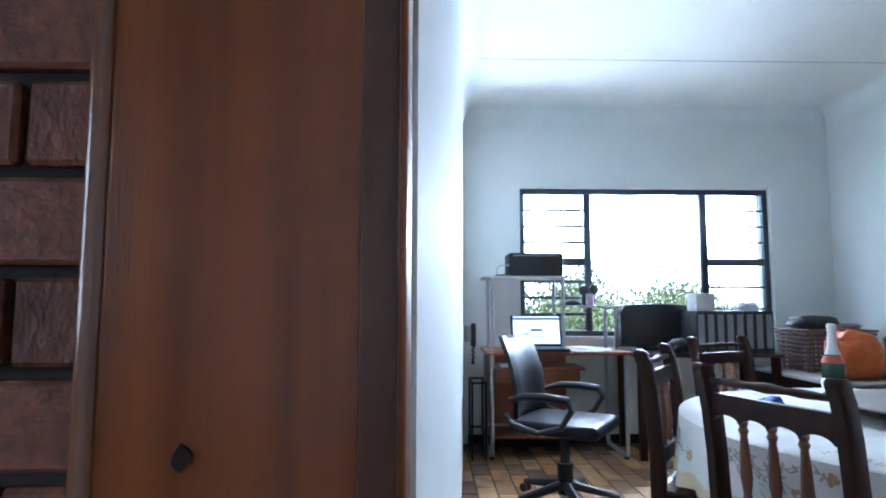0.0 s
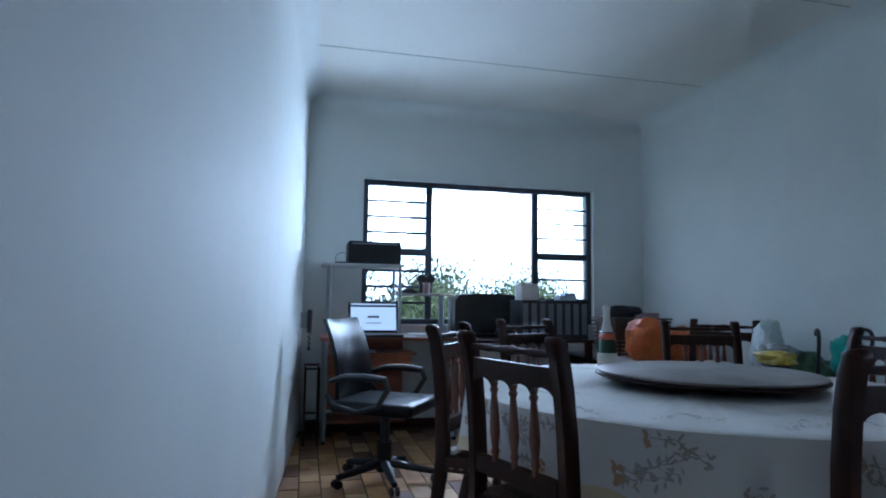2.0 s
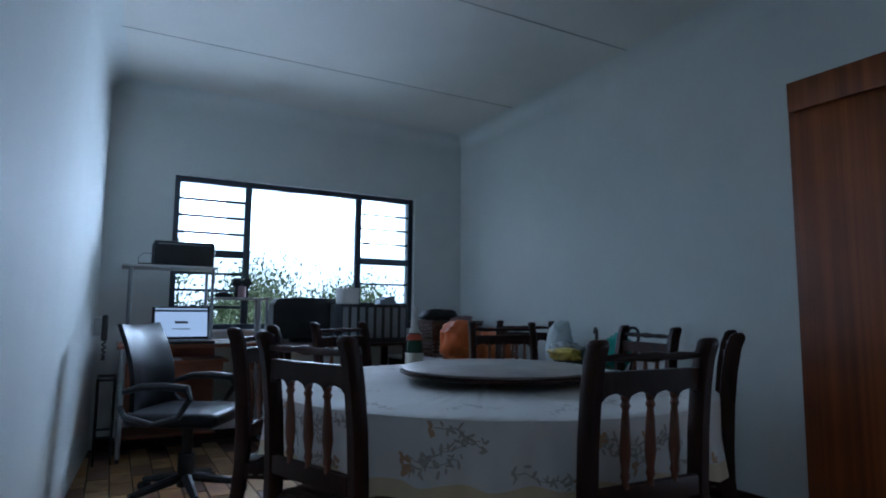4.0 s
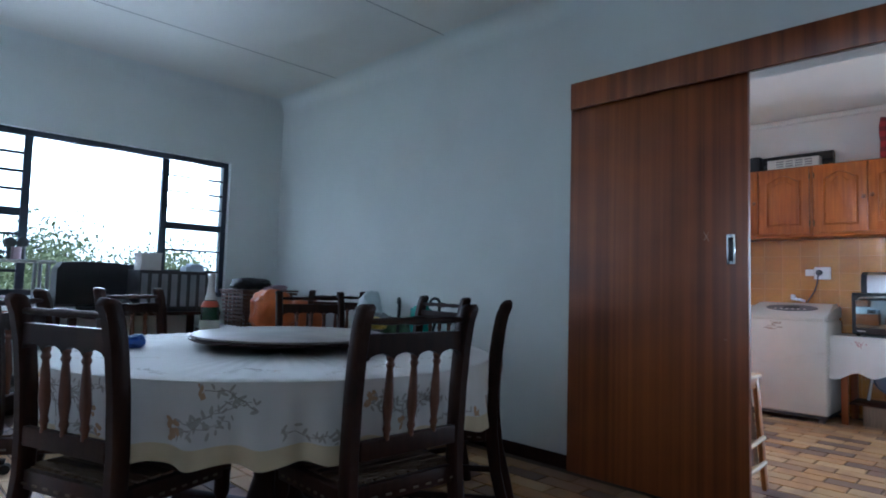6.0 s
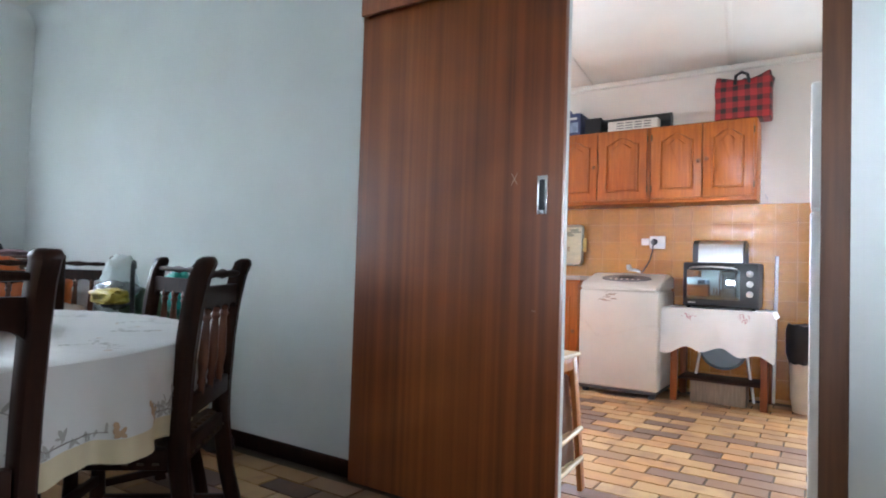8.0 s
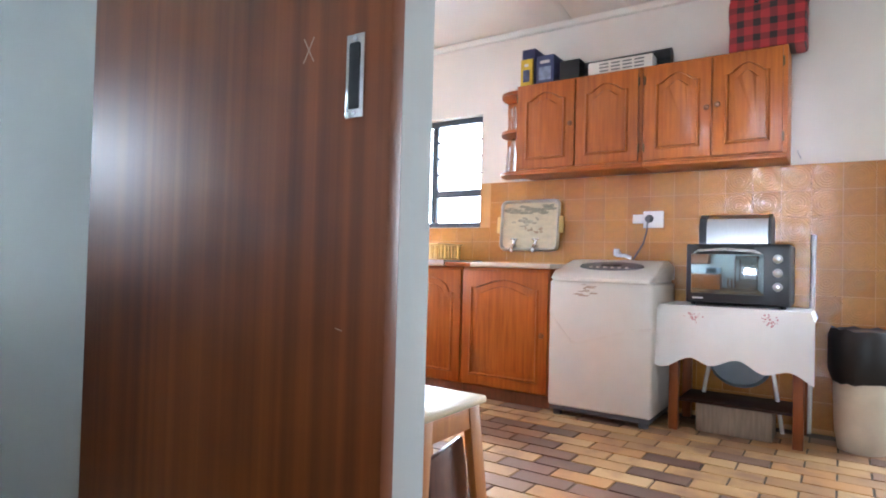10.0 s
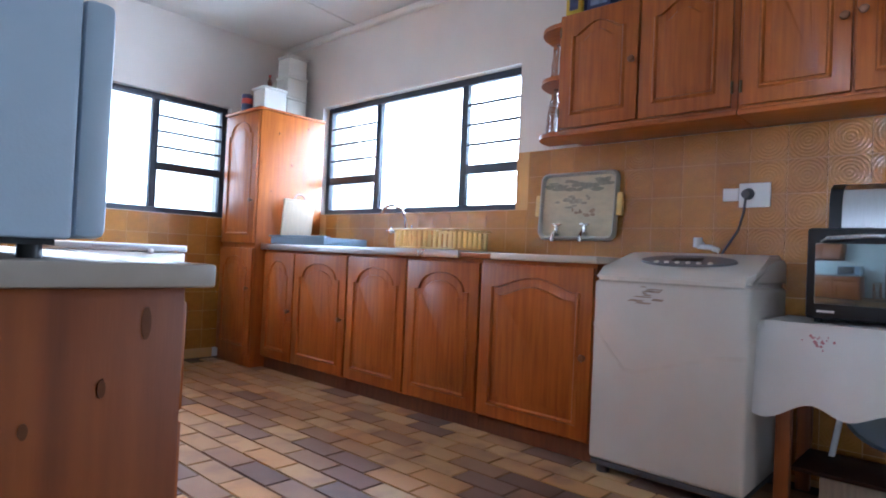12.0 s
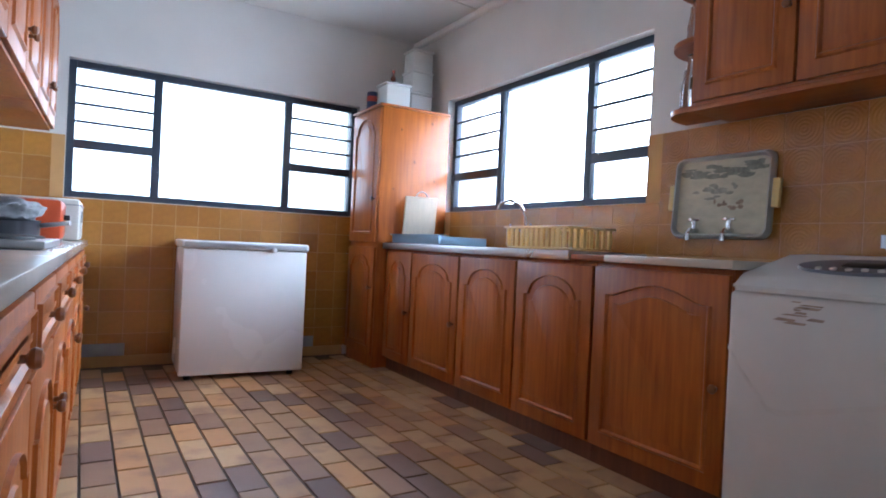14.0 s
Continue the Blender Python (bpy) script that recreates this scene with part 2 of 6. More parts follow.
solo("floor", B(-2.8, KX + 0.2, -2.4, KY + 0.2, -0.1, -0.006), GROUT, "grey-brown grouted floor bed", "floor", "structure")
GLOW = bpy.data.materials.new("bright_hazy_sky")
GLOW.use_nodes = True
gn = GLOW.node_tree.nodes["Principled BSDF"]
gn.inputs["Base Color"].default_value = (0.8, 0.8, 0.8, 1)
gn.inputs["Emission Color"].default_value, gn.inputs["Emission Strength"].default_value = (0.95, 0.98, 1.0, 1), 2.2
solo("backdrop", B(-160, 160, 90, 90.5, -2, 60), GLOW, "bright hazy sky far beyond the garden", "sky", "structure")
solo("backdrop_east", B(100, 100.5, -120, 89, -2, 60), GLOW, "bright hazy sky far beyond the garden", "sky", "structure")
solo("ground", B(-600, 600, -600, 600, -0.5, -0.4), mat("lawn", (0.09, 0.11, 0.04), 0.9, vary=0.25, scale=3), "dry green lawn outside the house", "ground", "structure")

# ---- windows ----
GLASS = bpy.data.materials.new("window_glass")
GLASS.use_nodes = True
gb = GLASS.node_tree.nodes["Principled BSDF"]
gb.inputs["Base Color"].default_value = (0.96, 0.98, 0.98, 1)
gb.inputs["Transmission Weight"].default_value, gb.inputs["Roughness"].default_value, gb.inputs["IOR"].default_value = 1.0, 0.0, 1.02



def window(name, w, z0, z1, m, lights, label):
    """A steel window in the plane u (width), v up; w outwards at the glass. lights: (u0, u1, v0, v1, number of louvre bars)."""
    e = thing(name, label, "window", m, kind="structure")
    f = 0.045
    bm = bmesh.new()
    for a in ((0, f, z0, z1), (w - f, w, z0, z1), (f, w - f, z0, z0 + f), (f, w - f, z1 - f, z1)):
        box(bm, a[0], a[1], 0, 0.05, a[2], a[3], 0.004)
    for L in lights:
        if L[1] < w - 0.06 and L[3] > z1 - 0.1:
            box(bm, L[1], L[1] + 0.055, 0.003, 0.047, z0 + f, z1 - f, 0.004)
    for L in lights:
        if L[2] > z0 + 0.12:
            box(bm, L[0], L[1], 0.004, 0.046, L[2] - 0.06, L[2], 0.004)
    part("window_frame", bm, GREYFRAME, e, local=True)
    for L in lights:
        pane = part("pane", B(L[0], L[1], 0.022, 0.027, L[2], L[3]), GLASS, e, local=True, smooth=None)
        pane.visible_shadow = False
        for k in range(L[4]):
            zz = L[2] + (L[3] - L[2]) * (k + 1) / (L[4] + 1)
            hb = L[5] if len(L) > 5 else 0.011
            part("louvre_bar", B(L[0], L[1], 0.006, 0.018, zz - hb, zz + hb, bevel=0.002), GREYFRAME, e, local=True)
    return e


def lights3(w, z0, z1, a, b, za, bars, low=1, right=None, hb=0.011):
    f = 0.045
    r = []
    for u0, u1 in ((f, a), (b + 0.055, w - f)):
        up, dn = (bars, low) if u0 == f or right is None else right
        thin = hb if u0 == f or right is None else min(hb, 0.009)
        r.append((u0, u1, za, z1 - f, up, thin))
        r.append((u0, u1, z0 + f, za - 0.06, dn, thin))
    r.append((a + 0.055, b, z0 + f, z1 - f, 0))
    return r


window("window_1", DW[1] - DW[0], DW[2], DW[3], pose(DW[0], NY + 0.045, 0), lights3(DW[1] - DW[0], DW[2], DW[3], 0.555, 1.55, 1.51, 3, 3, (3, 2)), "dark painted steel window with louvred side lights")
window("window_2", KW[1] - KW[0], KW[2], KW[3], pose(KW[0], KY + 0.06, 0), lights3(KW[1] - KW[0], KW[2], KW[3], 0.51, 1.44, 1.52, 3, 0, (3, 0), 0.009), "dark painted steel window above the chest freezer")
window("window_3", EWIN[1] - EWIN[0], EWIN[2], EWIN[3], pose(KX + 0.06, EWIN[1], 0, 0, 0, -90), lights3(EWIN[1] - EWIN[0], EWIN[2], EWIN[3], 0.60, 1.46, 1.50, 3, 0, (3, 0), 0.009), "dark painted steel window above the sink")
solo("window_sill", B(DW[0] - 0.02, DW[1] + 0.02, NY - 0.03, NY + 0.044, DW[2] - 0.03, DW[2], bevel=0.004), PAINT, "white painted window sill", "sill", "structure")

# plaster cove between walls and ceiling in the dining room
CR = 0.13
COVE = [(0, 0), (CR, 0)] + [(CR - CR * math.sin(k * math.pi / 20), CR - CR * math.cos(k * math.pi / 20)) for k in range(1, 10)] + [(0, CR)]
for m, length in ((Matrix(((0, 0, 1, 0.40), (-1, 0, 0, NY), (0, -1, 0, DZ), (0, 0, 0, 1))), EX0 - 0.40),
                  (Matrix(((-1, 0, 0, EX0), (0, 0, 1, -2.2), (0, -1, 0, DZ), (0, 0, 0, 1))), NY + 2.2),
                  (Matrix(((math.sin(wang), 0, math.cos(wang), W0.x), (-math.cos(wang), 0, math.sin(wang), W0.y), (0, -1, 0, DZ), (0, 0, 0, 1))), wl)):
    bm = bmesh.new()
    prism(bm, COVE, 0.0, length, m)
    solo("cornice", bm, PAINT, "rounded white plaster cove under the ceiling", "trim", "structure", smooth=50)

# ceiling joints and cover strips
for y in (4.03, 2.72, 1.4, 0.1):
    solo("ceiling_joint", B(-0.6 if y < 0.9 else 0.25, EX0, y - 0.0025, y + 0.0025, DZ - 0.003, DZ + 0.01), mat("joint_shadow", (0.45, 0.44, 0.42), 0.8), "thin joint between ceiling boards", "trim", "structure")
for y in (0.63, 1.78, 2.93, 4.08):
    bm = bmesh.new()
    box(bm, -3.06, 0.0, -0.018, 0.018, KZ - 0.010, KZ, 0.004, pose(KX, y, 0, 0, 0, 6.5))
    solo("ceiling_strip", bm, CEIL, "white cover strip between ceiling boards", "trim", "structure")
bm = bmesh.new()
box(bm, KX - 0.05, KX, -1.0, KY, KZ - 0.05, KZ, 0.015)
solo("cornice", bm, CEIL, "small white cornice", "trim", "structure")
bm = bmesh.new()
box(bm, EX0 - 0.018, EX0, 1.7, NY, 0, 0.075, 0.004)
box(bm, EX0 - 0.018, EX0, -2.2, -0.1, 0, 0.075, 0.004)
box(bm, 0.5, EX0 - 0.018, NY - 0.018, NY, 0, 0.075, 0.004)
solo("baseboard", bm, DARKWOOD, "dark stained timber skirting", "skirting", "structure")

# ---- sliding door and its opening ----
sd = thing("sliding_door", "open red-brown veneered sliding door beside the kitchen opening", "door", pose(3.525, 1.215, 0))
part("door_panel", B(3.515, 3.548, 0.74, 1.69, 0.012, 2.10, bevel=0.003), SAPELE, sd)
bm = bmesh.new()
box(bm, 3.5105, 3.516, 0.794, 0.834, 1.150, 1.290, 0.002)
pull = part("pull_plate", bm, CHROME, sd, "chromed recessed pull")
bm = bmesh.new()
box(bm, 3.508, 3.5115, 0.803, 0.825, 1.165, 1.275, 0.003)
part("recess", bm, BLACK, sd, "dark recess of the pull")
bm = bmesh.new()
for z in (1.158, 1.282):
    rod(bm, (3.509, 0.814, z), (3.512, 0.814, z), 0.004)
part("screw", bm, STEEL, sd)
bm = bmesh.new()
for a, b in (((0.915, 1.262), (0.94, 1.305)), ((0.94, 1.262), (0.915, 1.305)), ((0.83, 0.80), (0.845, 0.803))):
    tube(bm, [(3.5148, a[0], a[1]), (3.5148, b[0], b[1])], 0.0012, 5)
part("scratch", bm, mat("pale_scratch", (0.5, 0.3, 0.2), 0.7), sd)
pm = thing("pelmet", "dark wooden pelmet over the sliding door track", "pelmet", pose(3.5, 0.7, 2.03), kind="structure")
bm = bmesh.new()
box(bm, 3.468, 3.488, -0.12, 1.665, 2.03, 2.18, 0.003)
box(bm, 3.488, EX0, 1.647, 1.665, 2.032, 2.18, 0.002)
box(bm, 3.488, EX0, -0.12, 1.647, 2.165, 2.18)
part("fascia", bm, SAPELE, pm)
bm = bmesh.new()
box(bm, 3.50, 3.72, OP[0] - 0.07, OP[0], 0, 2.06, 0.003)
solo("door_jamb", bm, mat("brown_stained_jamb", (0.12, 0.05, 0.02), 0.5, scale=4, stretch=(12, 12, 0.6), color2=(0.06, 0.024, 0.010), spec=0.3), "dark stained timber door jamb", "jamb", "structure")

# ---- brick pier and timber post at the entrance ----
PY = 0.511                   # front of the post
solo("door_post", B(-0.004, 0.179, PY, 0.604, 0, DZ, bevel=0.006, seg=3), DOORPOST, "varnished orange-brown timber door post", "door post", "structure")
# proud strip: the shade of the recessed rebate is put into its dark colour
solo("door_rebate", B(0.151, 0.1745, PY - 0.004, PY + 0.004, 0, DZ, bevel=0.003), mat("rebate_shade", (0.07, 0.022, 0.008), 0.45, stretch=(9, 9, 1), vary=0.2), "dark strip drawn for the shaded rebate of the door post", "trim", "structure")
bm = bmesh.new()
rod(bm, (-0.008, PY + 0.004, 0), (-0.008, PY + 0.004, DZ), 0.0075, n=16)
solo("cover_strip", bm, mat("glossy_cover_strip", (0.20, 0.08, 0.035), 0.16, stretch=(9, 9, 1), vary=0.15, coat=0.7), "glossy rounded cover strip beside the bricks", "trim", "structure")
bm = bmesh.new()
prism(bm, [((0.004 + 0.002 * math.sin(2 * a + 1)) * math.cos(a + 0.4 * math.sin(a)), 0.008 * math.sin(a)) for a in (2 * math.pi * k / 14 for k in range(14))], 0, 0.0012, Matrix.Translation((0.051, PY - 0.0002, 1.034)) @ Matrix(((1, 0, 0, 0), (0, 0, -1, 0), (0, 1, 0, 0), (0, 0, 0, 1))))
solo("wood_knot", bm, mat("black_knot", (0.012, 0.006, 0.004), 0.6), "small dark knot mark in the door post", "trim", "structure")
bw = thing("brick_wall", "dark red-brown face brick wall beside the door post", "wall", pose(-0.6, 0.65, 0), kind="structure")
part("mortar", B(-2.6, -0.040, 0.664, 0.80, 0, DZ), mat("dark_mortar", (0.05, 0.045, 0.04), 0.95), bw, smooth=None)

# ---- dining chairs ----
def post_bm(side):
    bm = bmesh.new()
    prof = [(0.0, -0.075), (0.12, -0.05), (0.28, -0.01), (0.44, 0.012), (0.55, 0.012), (0.70, 0.004), (0.82, -0.009), (0.90, -0.024), (0.935, -0.038)]
    rings = []
    for z, y in prof:
        w, d = 0.020, (0.026 if z > 0.3 else 0.022)
        x = side * 0.2
        rings.append([bm.verts.new((x + sx * w, y + sy * d, z)) for sx, sy in ((-1, -0.7), (-0.7, -1), (0.7, -1), (1, -0.7), (1, 0.7), (0.7, 1), (-0.7, 1), (-1, 0.7))])
    # rounded scroll at the top
    for k in range(1, 5):
        a = k * math.pi / 8
        z, y, s = 0.935 + 0.022 * math.sin(a), -0.038 - 0.012 * (1 - math.cos(a)), math.cos(a) * 0.9 + 0.1
        rings.append([bm.verts.new((side * 0.2 + sx * 0.024 * (0.6 + 0.4 * s), y + sy * 0.026 * s, z)) for sx, sy in ((-1, -0.7), (-0.7, -1), (0.7, -1), (1, -0.7), (1, 0.7), (0.7, 1), (-0.7, 1), (-1, 0.7))])
    for a, b in zip(rings, rings[1:]):
        for i in range(8):
            bm.faces.new((a[i], a[(i + 1) % 8], b[(i + 1) % 8], b[i]))
    bm.faces.new(rings[0][::-1])
    bm.faces.new(rings[-1])
    return bm


WEAVE = mat("woven_rawhide_seat", (0.13, 0.08, 0.045), 0.7, vary=0.25, scale=40, bump=0.5, bump_scale=120)


def dining_chair():
    e = thing("dining_chair", "dark-stained wooden dining chair with turned spindles and thonged seat", "chair", group="chairs round the table")
    for s in (-1, 1):
        part("back_post", post_bm(s), DARKWOOD, e, local=True, smooth=50)
    bm = bmesh.new()
    lathe(bm, [(0.008, -0.18), (0.012, -0.1), (0.009, -0.06), (0.015, 0), (0.009, 0.06), (0.012, 0.1), (0.008, 0.18)], 10, pose(0, -0.027, 0.908, 0, 90, 0))
    part("top_rail", bm, DARKWOOD, e, local=True)
    bm = bmesh.new()
    n = 36
    front, back = [], []
    for i in range(n + 1):
        u = -0.178 + 0.356 * i / n
        ph = (u + 0.178) / 0.356 * 4
        front.append((u, 0.800 + 0.018 * abs(math.sin(math.pi * ph)) ** 0.6))
    poly = front + [(0.178, 0.873), (-0.178, 0.873)]
    prism(bm, poly, 0.006, 0.028, pose(0, 0, 0, 90, 0, 0))
    part("back_board", bm, DARKWOOD, e, local=True)
    for k in (-0.089, 0.0, 0.089):
        bm = bmesh.new()
        lathe(bm, [(0.009, 0), (0.009, 0.02), (0.013, 0.03), (0.010, 0.045), (0.016, 0.09), (0.012, 0.17), (0.009, 0.20), (0.014, 0.212), (0.010, 0.222), (0.014, 0.232), (0.009, 0.25)], 12, pose(k, -0.006, 0.572, 2))
        part("spindle", bm, SPINDLE, e, "red-brown turned spindle", local=True)
    part("lower_rail", B(-0.178, 0.178, -0.012, 0.012, 0.525, 0.58, bevel=0.004), DARKWOOD, e, local=True)
    bm = bmesh.new()
    box(bm, -0.21, 0.21, 0.36, 0.41, 0.40, 0.455, 0.008)
    box(bm, -0.18, 0.18, 0.0, 0.03, 0.40, 0.455, 0.006)
    for s in (-1, 1):
        box(bm, s * 0.205 - 0.02, s * 0.205 + 0.02, 0.03, 0.36, 0.40, 0.455, 0.006)
    part("seat_frame", bm, DARKWOOD, e, local=True)
    seat = part("seat", B(-0.19, 0.19, 0.02, 0.385, 0.446, 0.4525, bevel=0.002), WEAVE, e, "woven rawhide seat", local=True)
    for k in range(9):
        x = -0.165 + k * 0.041
        part("thong", B(x - 0.016, x + 0.016, 0.02, 0.385, 0.452, 0.459, bevel=0.002, seg=1), WEAVE, seat, local=True)
    for k in range(8):
        y = 0.05 + k * 0.042
        part("thong", B(-0.2, 0.2, y - 0.016, y + 0.016, 0.455, 0.462, bevel=0.002, seg=1), WEAVE, seat, local=True)
    bm = bmesh.new()
    for k in range(8):
        box(bm, -0.18 + k * 0.05, -0.16 + k * 0.05, -0.004, 0.0, 0.415, 0.421)
        for s in (-1, 1):
            box(bm, s * 0.2265 - 0.002, s * 0.2265 + 0.002, 0.05 + k * 0.038, 0.066 + k * 0.038, 0.415, 0.421)
    part("thong_stitch", bm, mat("pale_thong", (0.16, 0.12, 0.08), 0.6), e, local=True)["kind"] = "stuff"
    for s in (-1, 1):
        bm = bmesh.new()
        lathe(bm, [(0.014, 0), (0.018, 0.03), (0.016, 0.08), (0.024, 0.16), (0.02, 0.26), (0.017, 0.33), (0.024, 0.345), (0.024, 0.42)], 12, pose(s * 0.195, 0.385, 0))
        part("front_leg", bm, DARKWOOD, e, local=True)
        part("side_stretcher", B(s * 0.197 - 0.011, s * 0.197 + 0.011, -0.03, 0.38, 0.16, 0.185, bevel=0.004), DARKWOOD, e, local=True)
    part("front_stretcher", B(-0.18, 0.18, 0.374, 0.396, 0.22, 0.25, bevel=0.004), DARKWOOD, e, local=True)
    return e


chair = dining_chair()
spots = [(1.03, 1.684, -70.3), (1.07, 2.542, -123.8), (1.722, 3.346, -153), (2.778, 3.19, 160), (3.017, 2.169, 80.7), (1.826, 1.072, -2), (2.689, 1.446, 38.3), (3.30, 3.62, 127)]
for i, (x, y, a) in enumerate(spots):
    m = pose(x, y, 0, 0, 0, a) @ pose(0, 0.055, 0)
    if i == 0:
        chair.matrix_basis = m
    else:
        c = copy_thing(chair, m)
        if i == 7:
            tagged(c, "dark-stained wooden dining chair loaded with bags against the wall", group="spare chairs")

# ---- round table with cloth ----
TC, TR, TZ = Vector((1.965, 2.11, 0)), 0.885, 0.73
tb = thing("round_table", "round dark wooden dining table hidden by its cloth", "table", pose(TC.x, TC.y, 0))
bm = bmesh.new()
lathe(bm, [(TR - 0.03, TZ - 0.035), (TR - 0.012, TZ - 0.03), (TR - 0.008, TZ - 0.012), (TR - 0.02, TZ - 0.006)], 64)
part("tabletop", bm, DARKWOOD, tb, local=True)
bm = bmesh.new()
lathe(bm, [(0.17, 0.06), (0.12, 0.1), (0.09, 0.2), (0.12, 0.35), (0.10, 0.5), (0.16, 0.62), (0.2, TZ - 0.035)], 24)
part("pedestal", bm, DARKWOOD, tb, local=True)
for k in range(4):
    a = k * math.pi / 2 + 0.5
    bm = bmesh.new()
    box(bm, 0.1, 0.5, -0.035, 0.035, 0.0, 0.08, 0.015, pose(0, 0, 0, 0, 0, math.degrees(a)))
    part("foot", bm, DARKWOOD, tb, local=True)

rng = random.Random(4)


def skirt(a, s):
    """Radius and height of the hanging cloth at angle a, s from the rim (0) to the hem (1)."""
    fold = 0.016 * math.sin(26 * a + 0.9 * math.sin(3 * a)) + 0.006 * math.sin(61 * a + 1.3) + 0.006 * math.sin(9 * a)
    hem = 0.228 + 0.009 * math.sin(26 * a + 0.9 * math.sin(3 * a) + 0.8) + 0.006 * math.sin(5 * a)
    return TR + 0.006 + s * 0.012 + fold * s ** 1.2, TZ - 0.004 - s * hem


tc = thing("tablecloth", "white round tablecloth with embroidered sprays and cream border", "tablecloth", pose(TC.x, TC.y, 0))
bm = bmesh.new()
N = 480
rings = []
for r in (0.001, 0.3, 0.6, TR - 0.05, TR - 0.006):
    rings.append([bm.verts.new((r * math.cos(2 * math.pi * i / N), r * math.sin(2 * math.pi * i / N), TZ + 0.0012 * math.sin(i * 0.9 + r * 20))) for i in range(N)])
for s in (0.0, 0.03, 0.15, 0.3, 0.45, 0.6, 0.74, 0.77):
    ring = []
    for i in range(N):
        r, z = skirt(2 * math.pi * i / N, s)
        ring.append(bm.verts.new((r * math.cos(2 * math.pi * i / N), r * math.sin(2 * math.pi * i / N), z)))
    rings.append(ring)
for a, b in zip(rings, rings[1:]):
    for i in range(N):
        bm.faces.new((a[i], a[(i + 1) % N], b[(i + 1) % N], b[i]))
part("cloth", bm, CLOTH, tc, local=True, smooth=60)
bm = bmesh.new()
rings = []
for s in (0.77, 0.88, 1.0):
    ring = []
    for i in range(N):
        r, z = skirt(2 * math.pi * i / N, s)
        ring.append(bm.verts.new((r * math.cos(2 * math.pi * i / N), r * math.sin(2 * math.pi * i / N), z)))
    rings.append(ring)
for a, b in zip(rings, rings[1:]):
    for i in range(N):
        bm.faces.new((a[i], a[(i + 1) % N], b[(i + 1) % N], b[i]))
part("border", bm, CREAM, tc, "cream hem band", local=True, smooth=60)


def on_cloth(a, s):
    r, z = skirt(a, s)
    return Vector(((r + 0.0025) * math.cos(a), (r + 0.0025) * math.sin(a), z))


stem, leaf, flower = bmesh.new(), bmesh.new(), bmesh.new()


def blob(bm, a, s, la, ls, ang):
    vs = []
    for k in range(6):
        t = 2 * math.pi * k / 6
        u, v = la * math.cos(t), ls * math.sin(t)
        vs.append(bm.verts.new(on_cloth(a + (u * math.cos(ang) - v * math.sin(ang)) / TR, min(max(s + (u * math.sin(ang) + v * math.cos(ang)) / 0.21, 0.02), 0.76))))
    bm.faces.new(vs)


for g in range(10):
    a0 = g * 2 * math.pi / 10 + 0.35
    for br in range(5):
        a, s = a0 + rng.uniform(-0.09, 0.09), rng.uniform(0.2, 0.62)
        da, ds = rng.choice((-1, 1)) * rng.uniform(0.014, 0.024), rng.uniform(-0.05, 0.05)
        pts = []
        for k in range(10):
            pts.append(on_cloth(a, s))
            for q in range(2):
                if rng.random() < 0.8:
                    blob(leaf, a + rng.uniform(-0.016, 0.016), s + rng.uniform(-0.09, 0.09), rng.uniform(0.008, 0.016), rng.uniform(0.0025, 0.0055), rng.uniform(0, 3))
            a += da
            s = min(max(s + ds + rng.uniform(-0.05, 0.05), 0.1), 0.70)
        tube(stem, pts, 0.0013, 4)
        for k in range(5):
            blob(flower, a + rng.uniform(-0.014, 0.014), s + rng.uniform(-0.07, 0.07), rng.uniform(0.007, 0.014), rng.uniform(0.004, 0.008), rng.uniform(0, 3))
for g in range(16):
    a0, r0 = g * 2 * math.pi / 16 + 0.1, 0.66 + 0.1 * (g % 2)
    for br in range(3):
        x, y = r0 * math.cos(a0), r0 * math.sin(a0)
        h = rng.uniform(0, 6.28)
        for k in range(8):
            for q in range(2):
                u, v, w, h2 = x + rng.uniform(-0.014, 0.014), y + rng.uniform(-0.014, 0.014), rng.uniform(0.006, 0.013), rng.uniform(0, 6.28)
                if math.hypot(u, v) < TR - 0.03:
                    (flower if k > 6 else leaf).faces.new([(flower if k > 6 else leaf).verts.new((u + w * math.cos(h2 + t) * (1 if i % 2 else 0.4), v + w * math.sin(h2 + t) * (1 if i % 2 else 0.4), TZ + 0.0026)) for i, t in enumerate((0, 1.57, 3.14, 4.71))])
            h += rng.uniform(-0.5, 0.5)
            x, y = x + 0.018 * math.cos(h), y + 0.018 * math.sin(h)
            if math.hypot(x, y) > TR - 0.05:
                break
part("stem_embroidery", stem, mat("grey_thread", (0.36, 0.33, 0.30), 0.8), tc, local=True)["kind"] = "stuff"
part("leaf_embroidery", leaf, mat("grey_green_thread", (0.48, 0.46, 0.42), 0.8), tc, local=True)["kind"] = "stuff"
part("flower_embroidery", flower, mat("ochre_thread", (0.54, 0.36, 0.22), 0.8), tc, local=True)["kind"] = "stuff"

ls = thing("lazy_susan", "grey-topped round turntable on the dining table", "lazy susan", pose(2.02, 2.12, TZ + 0.002))
bm = bmesh.new()
lathe(bm, [(0.14, 0.0), (0.14, 0.02), (0.34, 0.022), (0.405, 0.03), (0.42, 0.038), (0.42, 0.043), (0.405, 0.046)], 72)
part("base", bm, DARKWOOD, ls, local=True)
bm = bmesh.new()
lathe(bm, [(0.40, 0.046), (0.412, 0.05), (0.412, 0.056), (0.402, 0.059)], 72)
part("top", bm, mat("worn_grey_slate_top", (0.30, 0.27, 0.25), 0.45, vary=0.28, scale=7, bump=0.1), ls, "mottled worn grey top", local=True)

